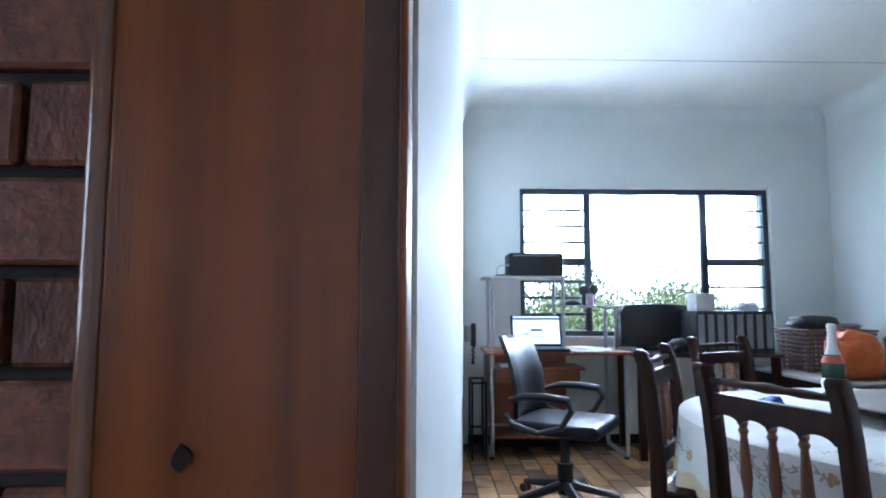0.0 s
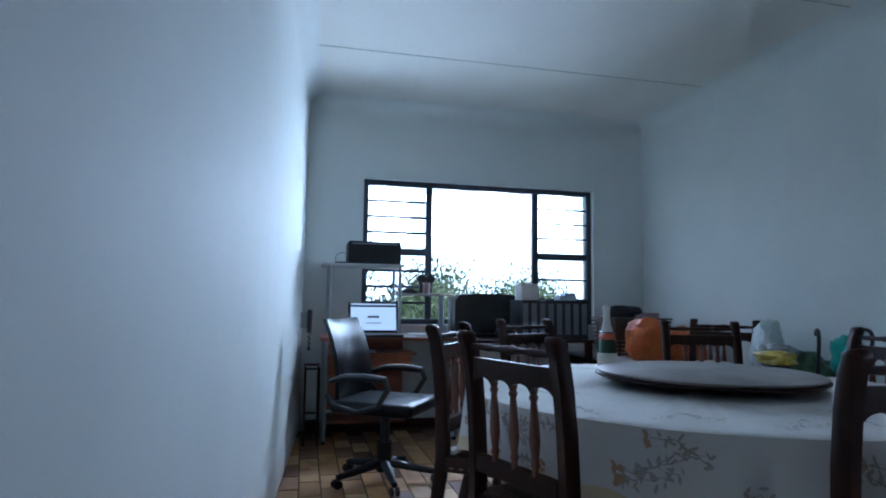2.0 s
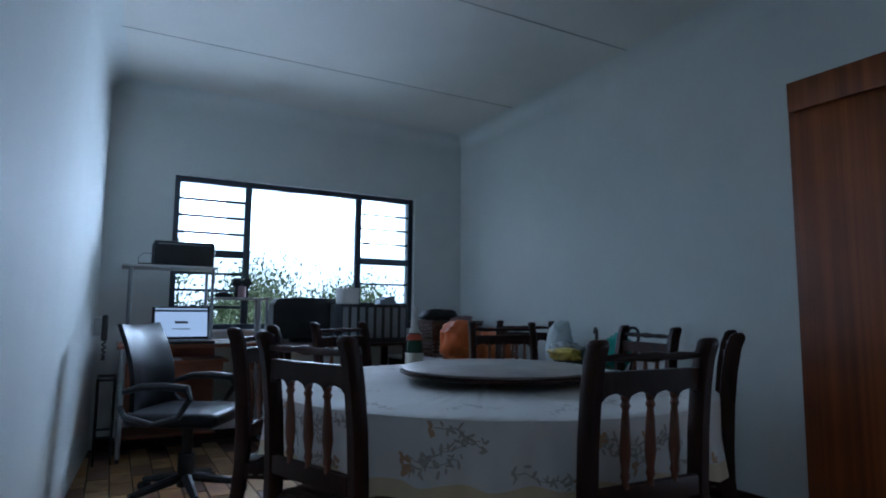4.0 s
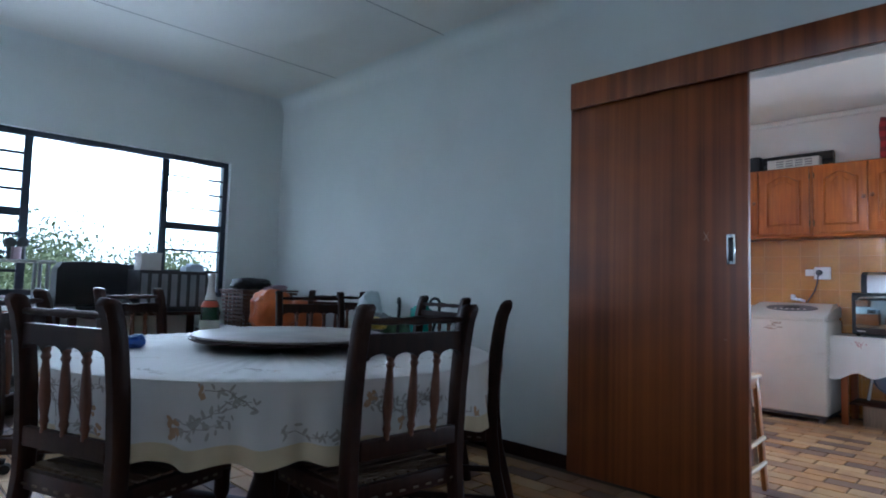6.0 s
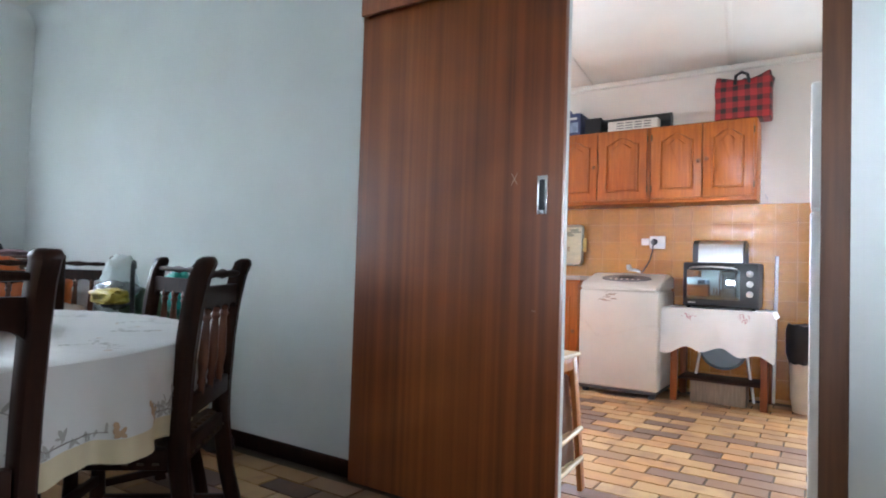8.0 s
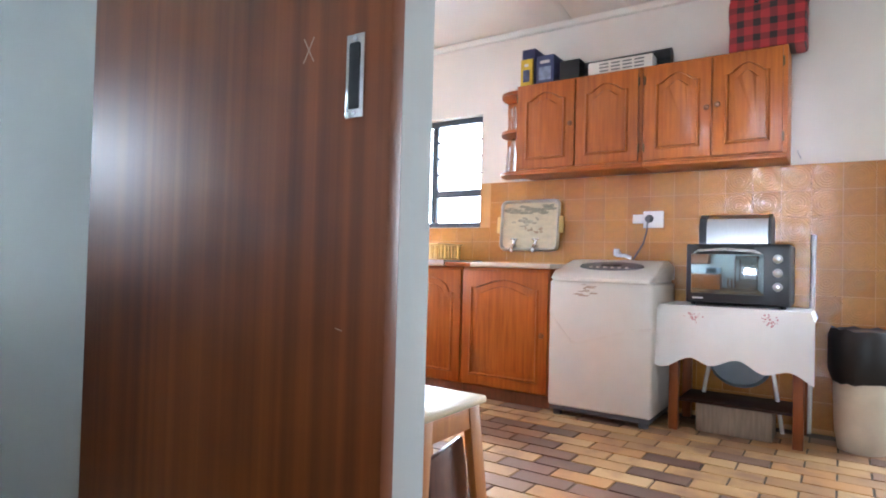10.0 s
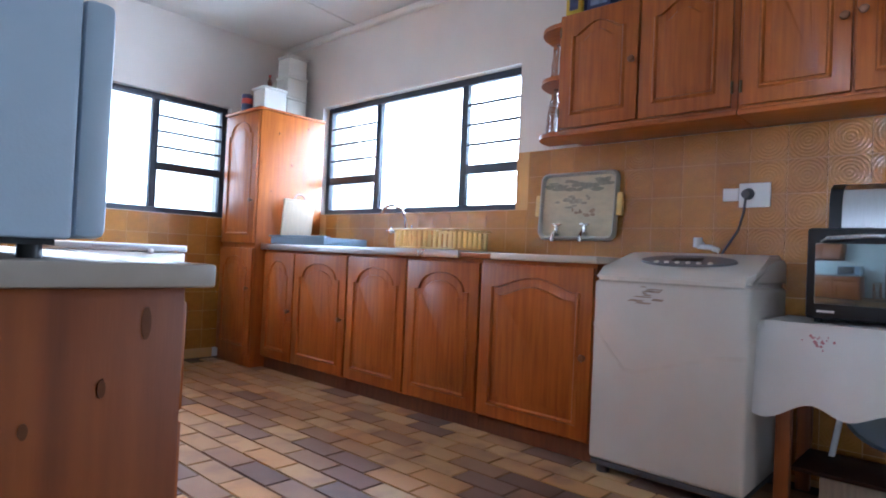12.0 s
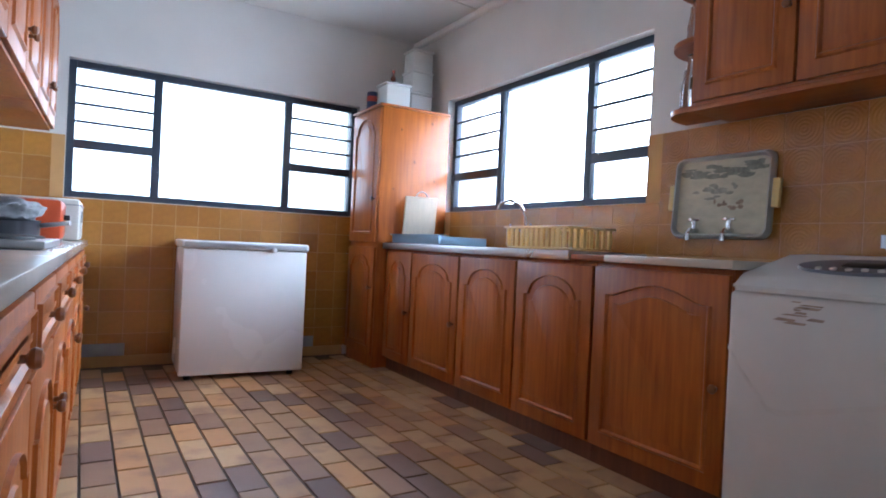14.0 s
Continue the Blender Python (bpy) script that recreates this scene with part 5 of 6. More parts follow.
for r in range(9):
    z = 0.635 + r * 0.033
    g = 0.004 * r
    bm = bmesh.new()
    pts = [(2.98 - g, 4.50 - g), (3.42 + g, 4.50 - g), (3.42 + g, 4.85 + g), (2.98 - g, 4.85 + g)]
    for a, b in zip(pts, pts[1:] + pts[:1]):
        x0, x1, y0, y1 = min(a[0], b[0]) - 0.005, max(a[0], b[0]) + 0.005, min(a[1], b[1]) - 0.005, max(a[1], b[1]) + 0.005
        box(bm, x0, x1, y0, y1, z, z + 0.02, 0.003, seg=1)
    part("band", bm, BASKET, lb)
for k in range(7):
    for y in (4.492, 4.858):
        part("upright", B(2.985 + k * 0.07, 3.0 + k * 0.07, y - 0.004, y + 0.004, 0.63, 0.92), BASKET, lb)
for k in range(5):
    for x in (2.972, 3.428):
        part("upright", B(x - 0.004, x + 0.004, 4.52 + k * 0.075, 4.535 + k * 0.075, 0.63, 0.92), BASKET, lb)
part("rim", B(2.935, 3.465, 4.455, 4.895, 0.925, 0.94, bevel=0.006), BASKET, lb)


def lump(name, c, s, material, label, category, seed, rough=0.25, freq=6, flat=None, sub=4):
    """A soft crumpled body resting on the height flat."""
    bm = bmesh.new()
    bmesh.ops.create_icosphere(bm, subdivisions=sub, radius=1)
    off = Vector((seed * 3.1, seed * 1.7, seed))
    for v in bm.verts:
        p = v.co.copy()
        p = Vector([math.copysign(abs(q) ** 0.7, q) for q in p])
        k = 1 + rough * noise.noise(p * 1.3 + off) + rough * 0.45 * noise.noise(p * freq + off) + rough * 0.25 * noise.noise(p * freq * 2.3 + off)
        v.co = Vector((p.x * s[0] * k, p.y * s[1] * k, p.z * s[2] * k)) + Vector(c)
        if flat is not None and v.co.z < flat:
            v.co.z = flat
    return solo(name, bm, material, label, category, smooth=70)


lump("black_bag", (3.12, 4.68, 0.985), (0.16, 0.14, 0.055), BLACK, "black soft bag lying on the basket", "bag", 3, 0.2, 5, 0.941)
lump("clothes_heap", (3.30, 4.66, 0.955), (0.12, 0.15, 0.03), mat("pink_grey_clothes", (0.4, 0.3, 0.33), 0.85, vary=0.2), "heap of pinkish clothes in the basket", "clothes", 8, 0.3, 5, 0.941)
ORANGE = mat("orange_plastic_bag", (0.62, 0.14, 0.025), 0.42, vary=0.18, scale=14, bump=0.5, bump_scale=30)
lump("orange_bag", (3.02, 4.12, 0.77), (0.17, 0.12, 0.17), ORANGE, "crumpled orange plastic carrier bag on the cabinet", "bag", 5, 0.28, 5, 0.627)
lump("orange_bag", (3.32, 4.14, 0.74), (0.15, 0.14, 0.14), ORANGE, "crumpled orange plastic carrier bag on the cabinet", "bag", 12, 0.28, 5, 0.627)
lump("beige_bundle", (3.16, 3.62, 0.54), (0.17, 0.16, 0.13), mat("beige_cloth", (0.5, 0.42, 0.34), 0.85, bump=0.3), "beige cloth bundle lying on the chair", "bundle", 6, 0.2, 3, 0.463)
PLASTIC = mat("thin_pale_plastic", (0.62, 0.70, 0.70), 0.3, vary=0.1, bump=0.5, bump_scale=25)
lump("carrier_bag", (3.36, 3.30, 0.79), (0.09, 0.09, 0.155), PLASTIC, "pale translucent plastic bag hanging from the chair", "bag", 7, 0.28, 5)
lump("teal_bag", (3.34, 2.72, 0.78), (0.045, 0.085, 0.11), mat("teal_plastic", (0.015, 0.30, 0.24), 0.35, vary=0.2, bump=0.4, bump_scale=25), "teal plastic bag in the pile by the wall", "bag", 9, 0.3, 5)
lump("green_bag", (3.38, 3.0, 0.60), (0.12, 0.16, 0.16), mat("green_print_plastic", (0.10, 0.20, 0.10), 0.4, vary=0.45, scale=18, bump=0.4, bump_scale=25), "green printed bag in the pile by the wall", "bag", 2, 0.3, 5)
lump("silver_packet", (3.26, 3.10, 0.75), (0.10, 0.11, 0.07), mat("silver_foil", (0.6, 0.62, 0.62), 0.25, metal=0.6, vary=0.2, bump=0.6, bump_scale=30), "crinkled silver packet on the pile", "packet", 13, 0.35, 6)
lump("yellow_packet", (3.16, 3.02, 0.75), (0.06, 0.13, 0.04), mat("yellow_print", (0.65, 0.48, 0.05), 0.4, vary=0.3, scale=25), "yellow printed packet on the pile", "packet", 14, 0.3, 6)
bx2 = thing("storage_box", "grey cardboard box under the pile of bags", "box", pose(3.32, 2.98, 0))
part("carton_body", B(3.20, 3.55, 2.93, 3.22, 0.0, 0.46, bevel=0.004), mat("grey_carton", (0.22, 0.19, 0.16), 0.8, vary=0.15), bx2)
for hx, hy, fx, fy, lab in ((3.03, 2.585, 3.22, 2.86, "closed umbrella with black crook handle leaning on the bags"), (3.45, 2.66, 3.34, 2.88, "closed umbrella with black crook handle against the wall")):
    um = thing("umbrella", lab, "umbrella", pose(fx, fy, 0), group="umbrellas in the pile")
    a, b = Vector((fx, fy, 0.0)), Vector((hx, hy, 0.86))
    d = Vector((b.x - a.x, b.y - a.y, 0)).normalized()
    mid = a.lerp(b, 0.72)
    bm = bmesh.new()
    tube(bm, [mid, b] + [b + d * (0.032 - 0.032 * math.cos(math.pi * k / 8)) * -1 + Vector((0, 0, 0.04 + 0.03 * math.sin(math.pi * k / 8))) for k in range(9)], 0.010, 8)
    part("crook", bm, BLACK, um)
    bm = bmesh.new()
    rod(bm, a, mid, 0.006, 0.017)
    part("canopy", bm, mat("dark_fabric", (0.012, 0.016, 0.016), 0.7), um)
lump("dark_shoe", (3.44, 2.50, 0.055), (0.055, 0.12, 0.05), BLACK, "dark shoe lying by the skirting", "shoe", 21, 0.2, 4, 0.002)
lump("dark_shoe", (3.38, 2.70, 0.05), (0.055, 0.11, 0.045), BLACK, "dark shoe lying by the skirting", "shoe", 22, 0.2, 4, 0.002)

# bottle and packet on the dining table
bt = thing("wine_bottle", "green sparkling wine bottle with white foil neck", "bottle", pose(1.875, 2.636, TZ + 0.002))
GREENGLASS = mat("dark_green_glass", (0.02, 0.06, 0.025), 0.08, vary=0.1, bump=0, coat=0.5)
bm = bmesh.new()
lathe(bm, [(0.03, 0), (0.042, 0.006), (0.044, 0.02), (0.044, 0.13), (0.040, 0.155), (0.028, 0.185), (0.019, 0.21)], 24)
part("glass_body", bm, GREENGLASS, bt, local=True)
bm = bmesh.new()
lathe(bm, [(0.0295, 0.184), (0.0205, 0.212), (0.016, 0.25), (0.0155, 0.285), (0.018, 0.29), (0.018, 0.305), (0.012, 0.312)], 20)
part("foil", bm, mat("white_gold_foil", (0.72, 0.70, 0.66), 0.35, metal=0.3), bt, "pale foil capsule", local=True)
bm = bmesh.new()
lathe(bm, [(0.0452, 0.03), (0.0456, 0.032), (0.0456, 0.085), (0.0452, 0.087)], 24)
part("label", bm, mat("cream_label", (0.62, 0.60, 0.5), 0.6), bt, "cream paper label", local=True)
bm = bmesh.new()
lathe(bm, [(0.042, 0.150), (0.0425, 0.152), (0.033, 0.178), (0.0315, 0.179)], 24)
part("collar", bm, mat("red_collar", (0.45, 0.08, 0.03), 0.4), bt, "red neck collar", local=True)
lump("crisp_packet", (1.45, 2.37, TZ + 0.026), (0.05, 0.035, 0.026), mat("blue_foil_packet", (0.02, 0.09, 0.42), 0.3, vary=0.3, scale=20, bump=0.6, bump_scale=40), "crumpled blue snack packet on the tablecloth", "packet", 4, 0.45, 6, TZ + 0.003)

# ---- kitchen: things on the worktops and walls ----
def tap(x, y, z, m=None):
    t = thing("wall_tap", "chromed wall tap with cross handle", "tap", pose(x, y, z), group="taps over the worktop")
    bm = bmesh.new()
    rod(bm, (x, y, z), (x - 0.07, y, z), 0.012)
    rod(bm, (x - 0.002, y, z), (x - 0.008, y, z), 0.024)
    tube(bm, [(x - 0.06, y, z), (x - 0.085, y, z), (x - 0.10, y, z - 0.015), (x - 0.10, y, z - 0.045)], [0.012, 0.012, 0.011, 0.012])
    rod(bm, (x - 0.055, y, z), (x - 0.055, y, z + 0.045), 0.010)
    part("spout", bm, CHROME, t)
    bm = bmesh.new()
    rod(bm, (x - 0.055, y - 0.028, z + 0.05), (x - 0.055, y + 0.028, z + 0.05), 0.006)
    rod(bm, (x - 0.083, y, z + 0.05), (x - 0.027, y, z + 0.05), 0.006)
    part("cross_handle", bm, CHROME, t)


tap(KX - 0.012, 1.99, 1.045)
tap(KX - 0.012, 2.16, 1.045)
mx = thing("sink_mixer", "chromed wall mixer with swan-neck spout", "tap", pose(KX - 0.05, 3.35, 1.06))
bm = bmesh.new()
for y in (3.27, 3.43):
    rod(bm, (KX - 0.012, y, 1.05), (KX - 0.075, y, 1.05), 0.013)
rod(bm, (KX - 0.07, 3.26, 1.05), (KX - 0.07, 3.44, 1.05), 0.015)
part("body", bm, CHROME, mx)
bm = bmesh.new()
tube(bm, [(KX - 0.07, 3.35, 1.05), (KX - 0.08, 3.35, 1.14), (KX - 0.12, 3.355, 1.205), (KX - 0.19, 3.37, 1.225), (KX - 0.25, 3.385, 1.20), (KX - 0.265, 3.39, 1.16)], 0.010, 10)
part("spout", bm, CHROME, mx)
for y in (3.25, 3.45):
    bm = bmesh.new()
    rod(bm, (KX - 0.07, y, 1.05), (KX - 0.12, y + (y - 3.35) * 0.2, 1.055), 0.012, 0.018)
    for a in (0, 90):
        q = radians(a)
        rod(bm, (KX - 0.115, y - 0.03 * math.cos(q), 1.055 - 0.03 * math.sin(q)), (KX - 0.115, y + 0.03 * math.cos(q), 1.055 + 0.03 * math.sin(q)), 0.006)
    part("handle", bm, CHROME, mx)

TRAY = mat("faded_printed_tray", (0.60, 0.55, 0.38), 0.4, color2=(0.40, 0.38, 0.27), scale=14, stretch=(1, 1, 2), vary=0.2, bump=0.05)
ty = thing("serving_tray", "faded printed serving tray standing against the tiles", "tray", pose(6.72, 2.13, 1.02))


def rounded(w, h, r, n=6):
    p = []
    for cx, cy, a0 in ((w - r, h - r, 0), (r, h - r, 90), (r, r, 180), (w - r, r, 270)):
        for k in range(n + 1):
            a = radians(a0 + 90 * k / n)
            p.append((cx + r * math.cos(a), cy + r * math.sin(a)))
    return p


tm = facing_w(6.742, 2.29, 1.01) @ pose(0, 0, 0, -4)
bm = bmesh.new()
prism(bm, rounded(0.47, 0.375, 0.04), 0.0, 0.012, tm, 0.0)
part("plate", bm, TRAY, ty)
rp2 = random.Random(15)
for colr, spots2 in (((0.30, 0.31, 0.24), [(rp2.uniform(0.05, 0.42), rp2.gauss(0.30, 0.018), rp2.uniform(0.015, 0.045), rp2.uniform(0.004, 0.013)) for k in range(34)]),
                     ((0.40, 0.39, 0.30), [(rp2.uniform(0.10, 0.30), rp2.gauss(0.22, 0.02), rp2.uniform(0.01, 0.03), rp2.uniform(0.004, 0.012)) for k in range(16)]),
                     ((0.38, 0.28, 0.19), [(rp2.uniform(0.18, 0.34), rp2.gauss(0.15, 0.010), rp2.uniform(0.005, 0.014), rp2.uniform(0.005, 0.012)) for k in range(12)])):
    bm = bmesh.new()
    for n4, (u, v, a4, b4) in enumerate(spots2):
        prism(bm, [(u + a4 * math.cos(q) * (1 + 0.25 * math.sin(3 * q + u * 90)), v + b4 * math.sin(q)) for q in (2 * math.pi * k / 9 for k in range(9))], 0.0118, 0.0123 + 0.00004 * n4, tm)
    part("picture_print", bm, mat("faded_print", colr, 0.5, vary=0.3, scale=40), ty, "faded landscape print")["kind"] = "stuff"
bm = bmesh.new()
ring(bm, rounded(0.47, 0.375, 0.04), 0.022, 0.011, 0.034, tm)
part("rim", bm, mat("worn_tray_rim", (0.5, 0.49, 0.43), 0.35, vary=0.15), ty)
for u in (-0.022, 0.472):
    bm = bmesh.new()
    box(bm, u, u + 0.03, 0.13, 0.25, 0.008, 0.03, 0.003, tm)
    part("handle", bm, mat("yellow_plastic_handle", (0.7, 0.5, 0.16), 0.4), ty, "yellow plastic handle")

so = thing("socket", "white double wall socket with grey plug and lead", "socket", pose(KX, 1.3, 1.27))
part("plate", B(KX - 0.024, KX - 0.012, 1.20, 1.33, 1.225, 1.335, bevel=0.004), WHITE_ENAMEL, so)
part("switch_plate", B(KX - 0.022, KX - 0.012, 1.331, 1.40, 1.255, 1.315, bevel=0.004), WHITE_ENAMEL, so)
bm = bmesh.new()
rod(bm, (KX - 0.024, 1.29, 1.285), (KX - 0.07, 1.29, 1.28), 0.027, 0.018)
part("plug", bm, mat("grey_plug", (0.12, 0.12, 0.13), 0.5), so)
bm = bmesh.new()
tube(bm, [(KX - 0.06, 1.29, 1.275), (KX - 0.065, 1.295, 1.20), (KX - 0.05, 1.32, 1.12), (KX - 0.055, 1.36, 1.05), (KX - 0.06, 1.39, 1.0)], 0.005, 6)
part("lead", bm, mat("grey_lead", (0.1, 0.1, 0.1), 0.5), so)
bm = bmesh.new()
rod(bm, (KX - 0.012, 1.40, 1.0), (KX - 0.07, 1.40, 1.0), 0.016)
rod(bm, (KX - 0.06, 1.40, 0.985), (KX - 0.06, 1.40, 1.03), 0.02)
tube(bm, [(KX - 0.06, 1.40, 0.99), (KX - 0.07, 1.34, 0.985), (KX - 0.07, 1.30, 0.97)], 0.012)
solo("hose_connector", bm, WHITE_ENAMEL, "white hose connector behind the washing machine", "tap")

so.matrix_basis = Matrix.Translation((0, -0.09, -0.055)) @ so.matrix_basis

# dish rack, drainer tray, chopping board
YEL = mat("yellow_plastic", (0.72, 0.50, 0.16), 0.4, vary=0.06)
dr = thing("dish_rack", "yellow plastic dish rack on the sink top", "dish rack", pose(6.5, 2.8, 0.93))
x0, x1, y0, y1 = 6.36, 6.66, 2.60, 3.08
bm = bmesh.new()
box(bm, x0, x1, y0, y1, 0.932, 0.942, 0.003)
part("floor_grid", bm, YEL, dr)
for k in range(12):
    y = y0 + 0.01 + k * (y1 - y0 - 0.03) / 11
    for x in (x0 - 0.008, x1 + 0.002):
        bm = bmesh.new()
        box(bm, x, x + 0.006, y, y + 0.02, 0.942, 1.04, 0.001)
        part("slat", bm, YEL, dr)
for k in range(7):
    x = x0 + 0.01 + k * (x1 - x0 - 0.03) / 6
    for y in (y0 - 0.004, y1 - 0.002):
        bm = bmesh.new()
        box(bm, x, x + 0.02, y, y + 0.006, 0.942, 1.04, 0.001)
        part("slat", bm, YEL, dr)
bm = bmesh.new()
for a in ((x0 - 0.018, x0 + 0.004, y0 - 0.014, y1 + 0.014), (x1 - 0.004, x1 + 0.018, y0 - 0.014, y1 + 0.014), (x0, x1, y0 - 0.014, y0 + 0.006), (x0, x1, y1 - 0.006, y1 + 0.014)):
    box(bm, a[0], a[1], a[2], a[3], 1.038, 1.05, 0.003)
part("rim", bm, YEL, dr)
part("cutlery_cup", B(x0 + 0.02, x0 + 0.12, 2.82, 2.92, 0.943, 1.045, bevel=0.006), mat("amber_plastic", (0.62, 0.36, 0.10), 0.4), dr)
BLUEP = mat("grey_blue_plastic_tray", (0.20, 0.28, 0.36), 0.4, vary=0.08)
bt2 = thing("drainer_tray", "grey-blue plastic drainer tray beside the sink", "tray", pose(6.5, 4.05, 0.93))
bm = bmesh.new()
for a in ((6.30, 6.66, 3.72, 4.36, 0.932, 0.94), (6.29, 6.31, 3.71, 4.37, 0.932, 0.985), (6.65, 6.67, 3.71, 4.37, 0.932, 0.985), (6.31, 6.65, 3.71, 3.73, 0.932, 0.985), (6.31, 6.65, 4.35, 4.37, 0.932, 0.985)):
    box(bm, *a, 0.004)
part("tray_body", bm, BLUEP, bt2)
part("rim", B(6.275, 6.30, 3.70, 4.38, 0.985, 0.995, bevel=0.003), BLUEP, bt2)
for k in range(5):
    bm = bmesh.new()
    rod(bm, (6.40, 3.80 + k * 0.03, 0.941), (6.40, 3.80 + k * 0.03, 1.0), 0.004, n=6)
    part("peg", bm, BLUEP, bt2)
ch = thing("chopping_board", "pale wooden chopping board leaning against the cupboard", "chopping board", pose(6.5, 4.3, 0.95))
cm = pose(6.51, 4.385, 0.945, 8, 0, -6)
bm = bmesh.new()
box(bm, -0.13, 0.13, -0.012, 0.008, 0.0, 0.34, 0.006, cm)
part("board", bm, mat("pale_board_wood", (0.66, 0.55, 0.40), 0.55, stretch=(8, 8, 1), vary=0.08), ch)
bm = bmesh.new()
tube(bm, [cm @ Vector((0.045 * math.cos(math.pi * k / 8), 0, 0.338 + 0.04 * math.sin(math.pi * k / 8))) for k in range(9)], 0.005, 6)
part("hanging_loop", bm, STEEL, ch)

# on top of the tall cupboard
WBOX = mat("off_white_container", (0.70, 0.69, 0.64), 0.45, vary=0.05)
for i, (x, y, w, h) in enumerate(((6.36, 4.60, 0.10, 0.17), (6.62, 4.70, 0.095, 0.16), (6.62, 4.70, 0.095, 0.155), (6.62, 4.70, 0.09, 0.15))):
    z = 1.957 + sum((0, 0, 0.18, 0.355)[i:i + 1])
    e = thing("storage_tub", "off-white lidded storage tub on top of the cupboard", "container", pose(x, y, z), group="tubs on the tall cupboard")
    part("tub", B(x - w, x + w, y - w * 0.9, y + w * 0.9, z, z + h, bevel=0.012), WBOX, e)
    part("lid", B(x - w - 0.006, x + w + 0.006, y - w * 0.9 - 0.006, y + w * 0.9 + 0.006, z + h, z + h + 0.018, bevel=0.005), WBOX, e)
bt3 = thing("small_bottle", "small brown bottle with red cap on the tub", "bottle", pose(6.36, 4.6, 2.146))
bm = bmesh.new()
lathe(bm, [(0.018, 0), (0.02, 0.004), (0.02, 0.05), (0.009, 0.07), (0.009, 0.085)], 14, pose(6.34, 4.58, 2.146))
part("glass", bm, mat("brown_glass", (0.12, 0.03, 0.015), 0.15), bt3)
bm = bmesh.new()
lathe(bm, [(0.011, 0.085), (0.011, 0.105), (0.008, 0.107)], 12, pose(6.34, 4.58, 2.146))
part("cap", bm, mat("red_cap", (0.4, 0.03, 0.02), 0.4), bt3)
tn = thing("coffee_tin", "dark blue and red tin on top of the cupboard", "tin", pose(6.24, 4.7, 1.957))
bm = bmesh.new()
lathe(bm, [(0.04, 0), (0.042, 0.003), (0.042, 0.13), (0.04, 0.135)], 20, pose(6.235, 4.72, 1.957))
part("can", bm, mat("navy_print", (0.02, 0.03, 0.10), 0.35), tn)
bm = bmesh.new()
lathe(bm, [(0.0425, 0.06), (0.043, 0.062), (0.043, 0.10), (0.0425, 0.102)], 20, pose(6.235, 4.72, 1.957))
part("band", bm, mat("red_print", (0.5, 0.05, 0.03), 0.4), tn)

# glass bottles on the end shelf
CLEAR = mat("clear_bottle_glass", (0.9, 0.93, 0.93), 0.03, vary=0.02, bump=0, trans=0.92)
for x, y, z, s in ((6.57, 2.11, 1.566, 1.0), (6.62, 2.17, 1.566, 0.8), (6.68, 2.20, 1.566, 0.9), (6.58, 2.11, 1.863, 0.75), (6.66, 2.18, 1.863, 0.8)):
    bm = bmesh.new()
    lathe(bm, [(0.022 * s, 0), (0.029 * s, 0.006), (0.029 * s, 0.06 * s), (0.024 * s, 0.09 * s), (0.027 * s, 0.12 * s), (0.014 * s, 0.19 * s), (0.011 * s, 0.225 * s), (0.013 * s, 0.235 * s), (0.010 * s, 0.237 * s)], 18, pose(x, y, z))
    solo("glass_bottle", bm, CLEAR, "small clear glass bottle on the end shelf", "bottle", group="bottles on the end shelf")

# on top of the wall cabinets
TOP = UZ1 + 0.002


def carton(x0, x1, y0, y1, h, color, label, band=None, ang=0):
    e = thing("carton", label, "box", pose((x0 + x1) / 2, (y0 + y1) / 2, TOP))
    part("box_body", B(x0, x1, y0, y1, TOP, TOP + h, bevel=0.003), mat("printed_card", color, 0.5, vary=0.2, scale=12), e)
    if band:
        part("print_panel", B(x0 - 0.0015, x0 - 0.0002, y0 + 0.02, y1 - 0.02, TOP + h * 0.15, TOP + h * 0.6), mat("card_print", band, 0.5, vary=0.3, scale=30), e)
        part("print_line", B(x0 - 0.0025, x0 - 0.0016, y0 + 0.03, y1 - 0.03, TOP + h * 0.72, TOP + h * 0.82), mat("card_line", (0.6, 0.6, 0.6), 0.5), e)
    return e


carton(6.56, 6.74, 1.95, 2.05, 0.27, (0.05, 0.06, 0.16), "dark blue carton behind a yellow one on the cabinet")
carton(6.53, 6.555, 1.955, 2.045, 0.19, (0.70, 0.50, 0.03), "yellow printed carton on the cabinet", (0.08, 0.10, 0.2))
carton(6.54, 6.74, 1.80, 1.93, 0.20, (0.05, 0.07, 0.18), "blue printed carton on the cabinet", (0.3, 0.4, 0.6))
carton(6.55, 6.74, 1.62, 1.76, 0.14, (0.012, 0.012, 0.014), "black box on the cabinet")
ht = thing("appliance_box", "flat white printed box on the cabinet", "box", pose(6.6, 1.38, TOP))
part("box_body", B(6.53, 6.64, 1.14, 1.55, TOP, TOP + 0.085, bevel=0.003), mat("white_card_box", (0.68, 0.66, 0.60), 0.55, vary=0.06), ht)
for r in range(3):
    for k in range(4):
        bm = bmesh.new()
        box(bm, 6.528, 6.5297, 1.19 + k * 0.075, 1.25 + k * 0.075, TOP + 0.016 + r * 0.022, TOP + 0.026 + r * 0.022)
        part("printed_bar", bm, mat("grey_print", (0.2, 0.2, 0.2), 0.6), ht)
bm = bmesh.new()
rod(bm, (6.69, 1.06, TOP + 0.105), (6.69, 1.66, TOP + 0.10), 0.048, n=18)
rod(bm, (6.69, 1.06, TOP + 0.046), (6.69, 1.66, TOP + 0.046), 0.046, n=14)
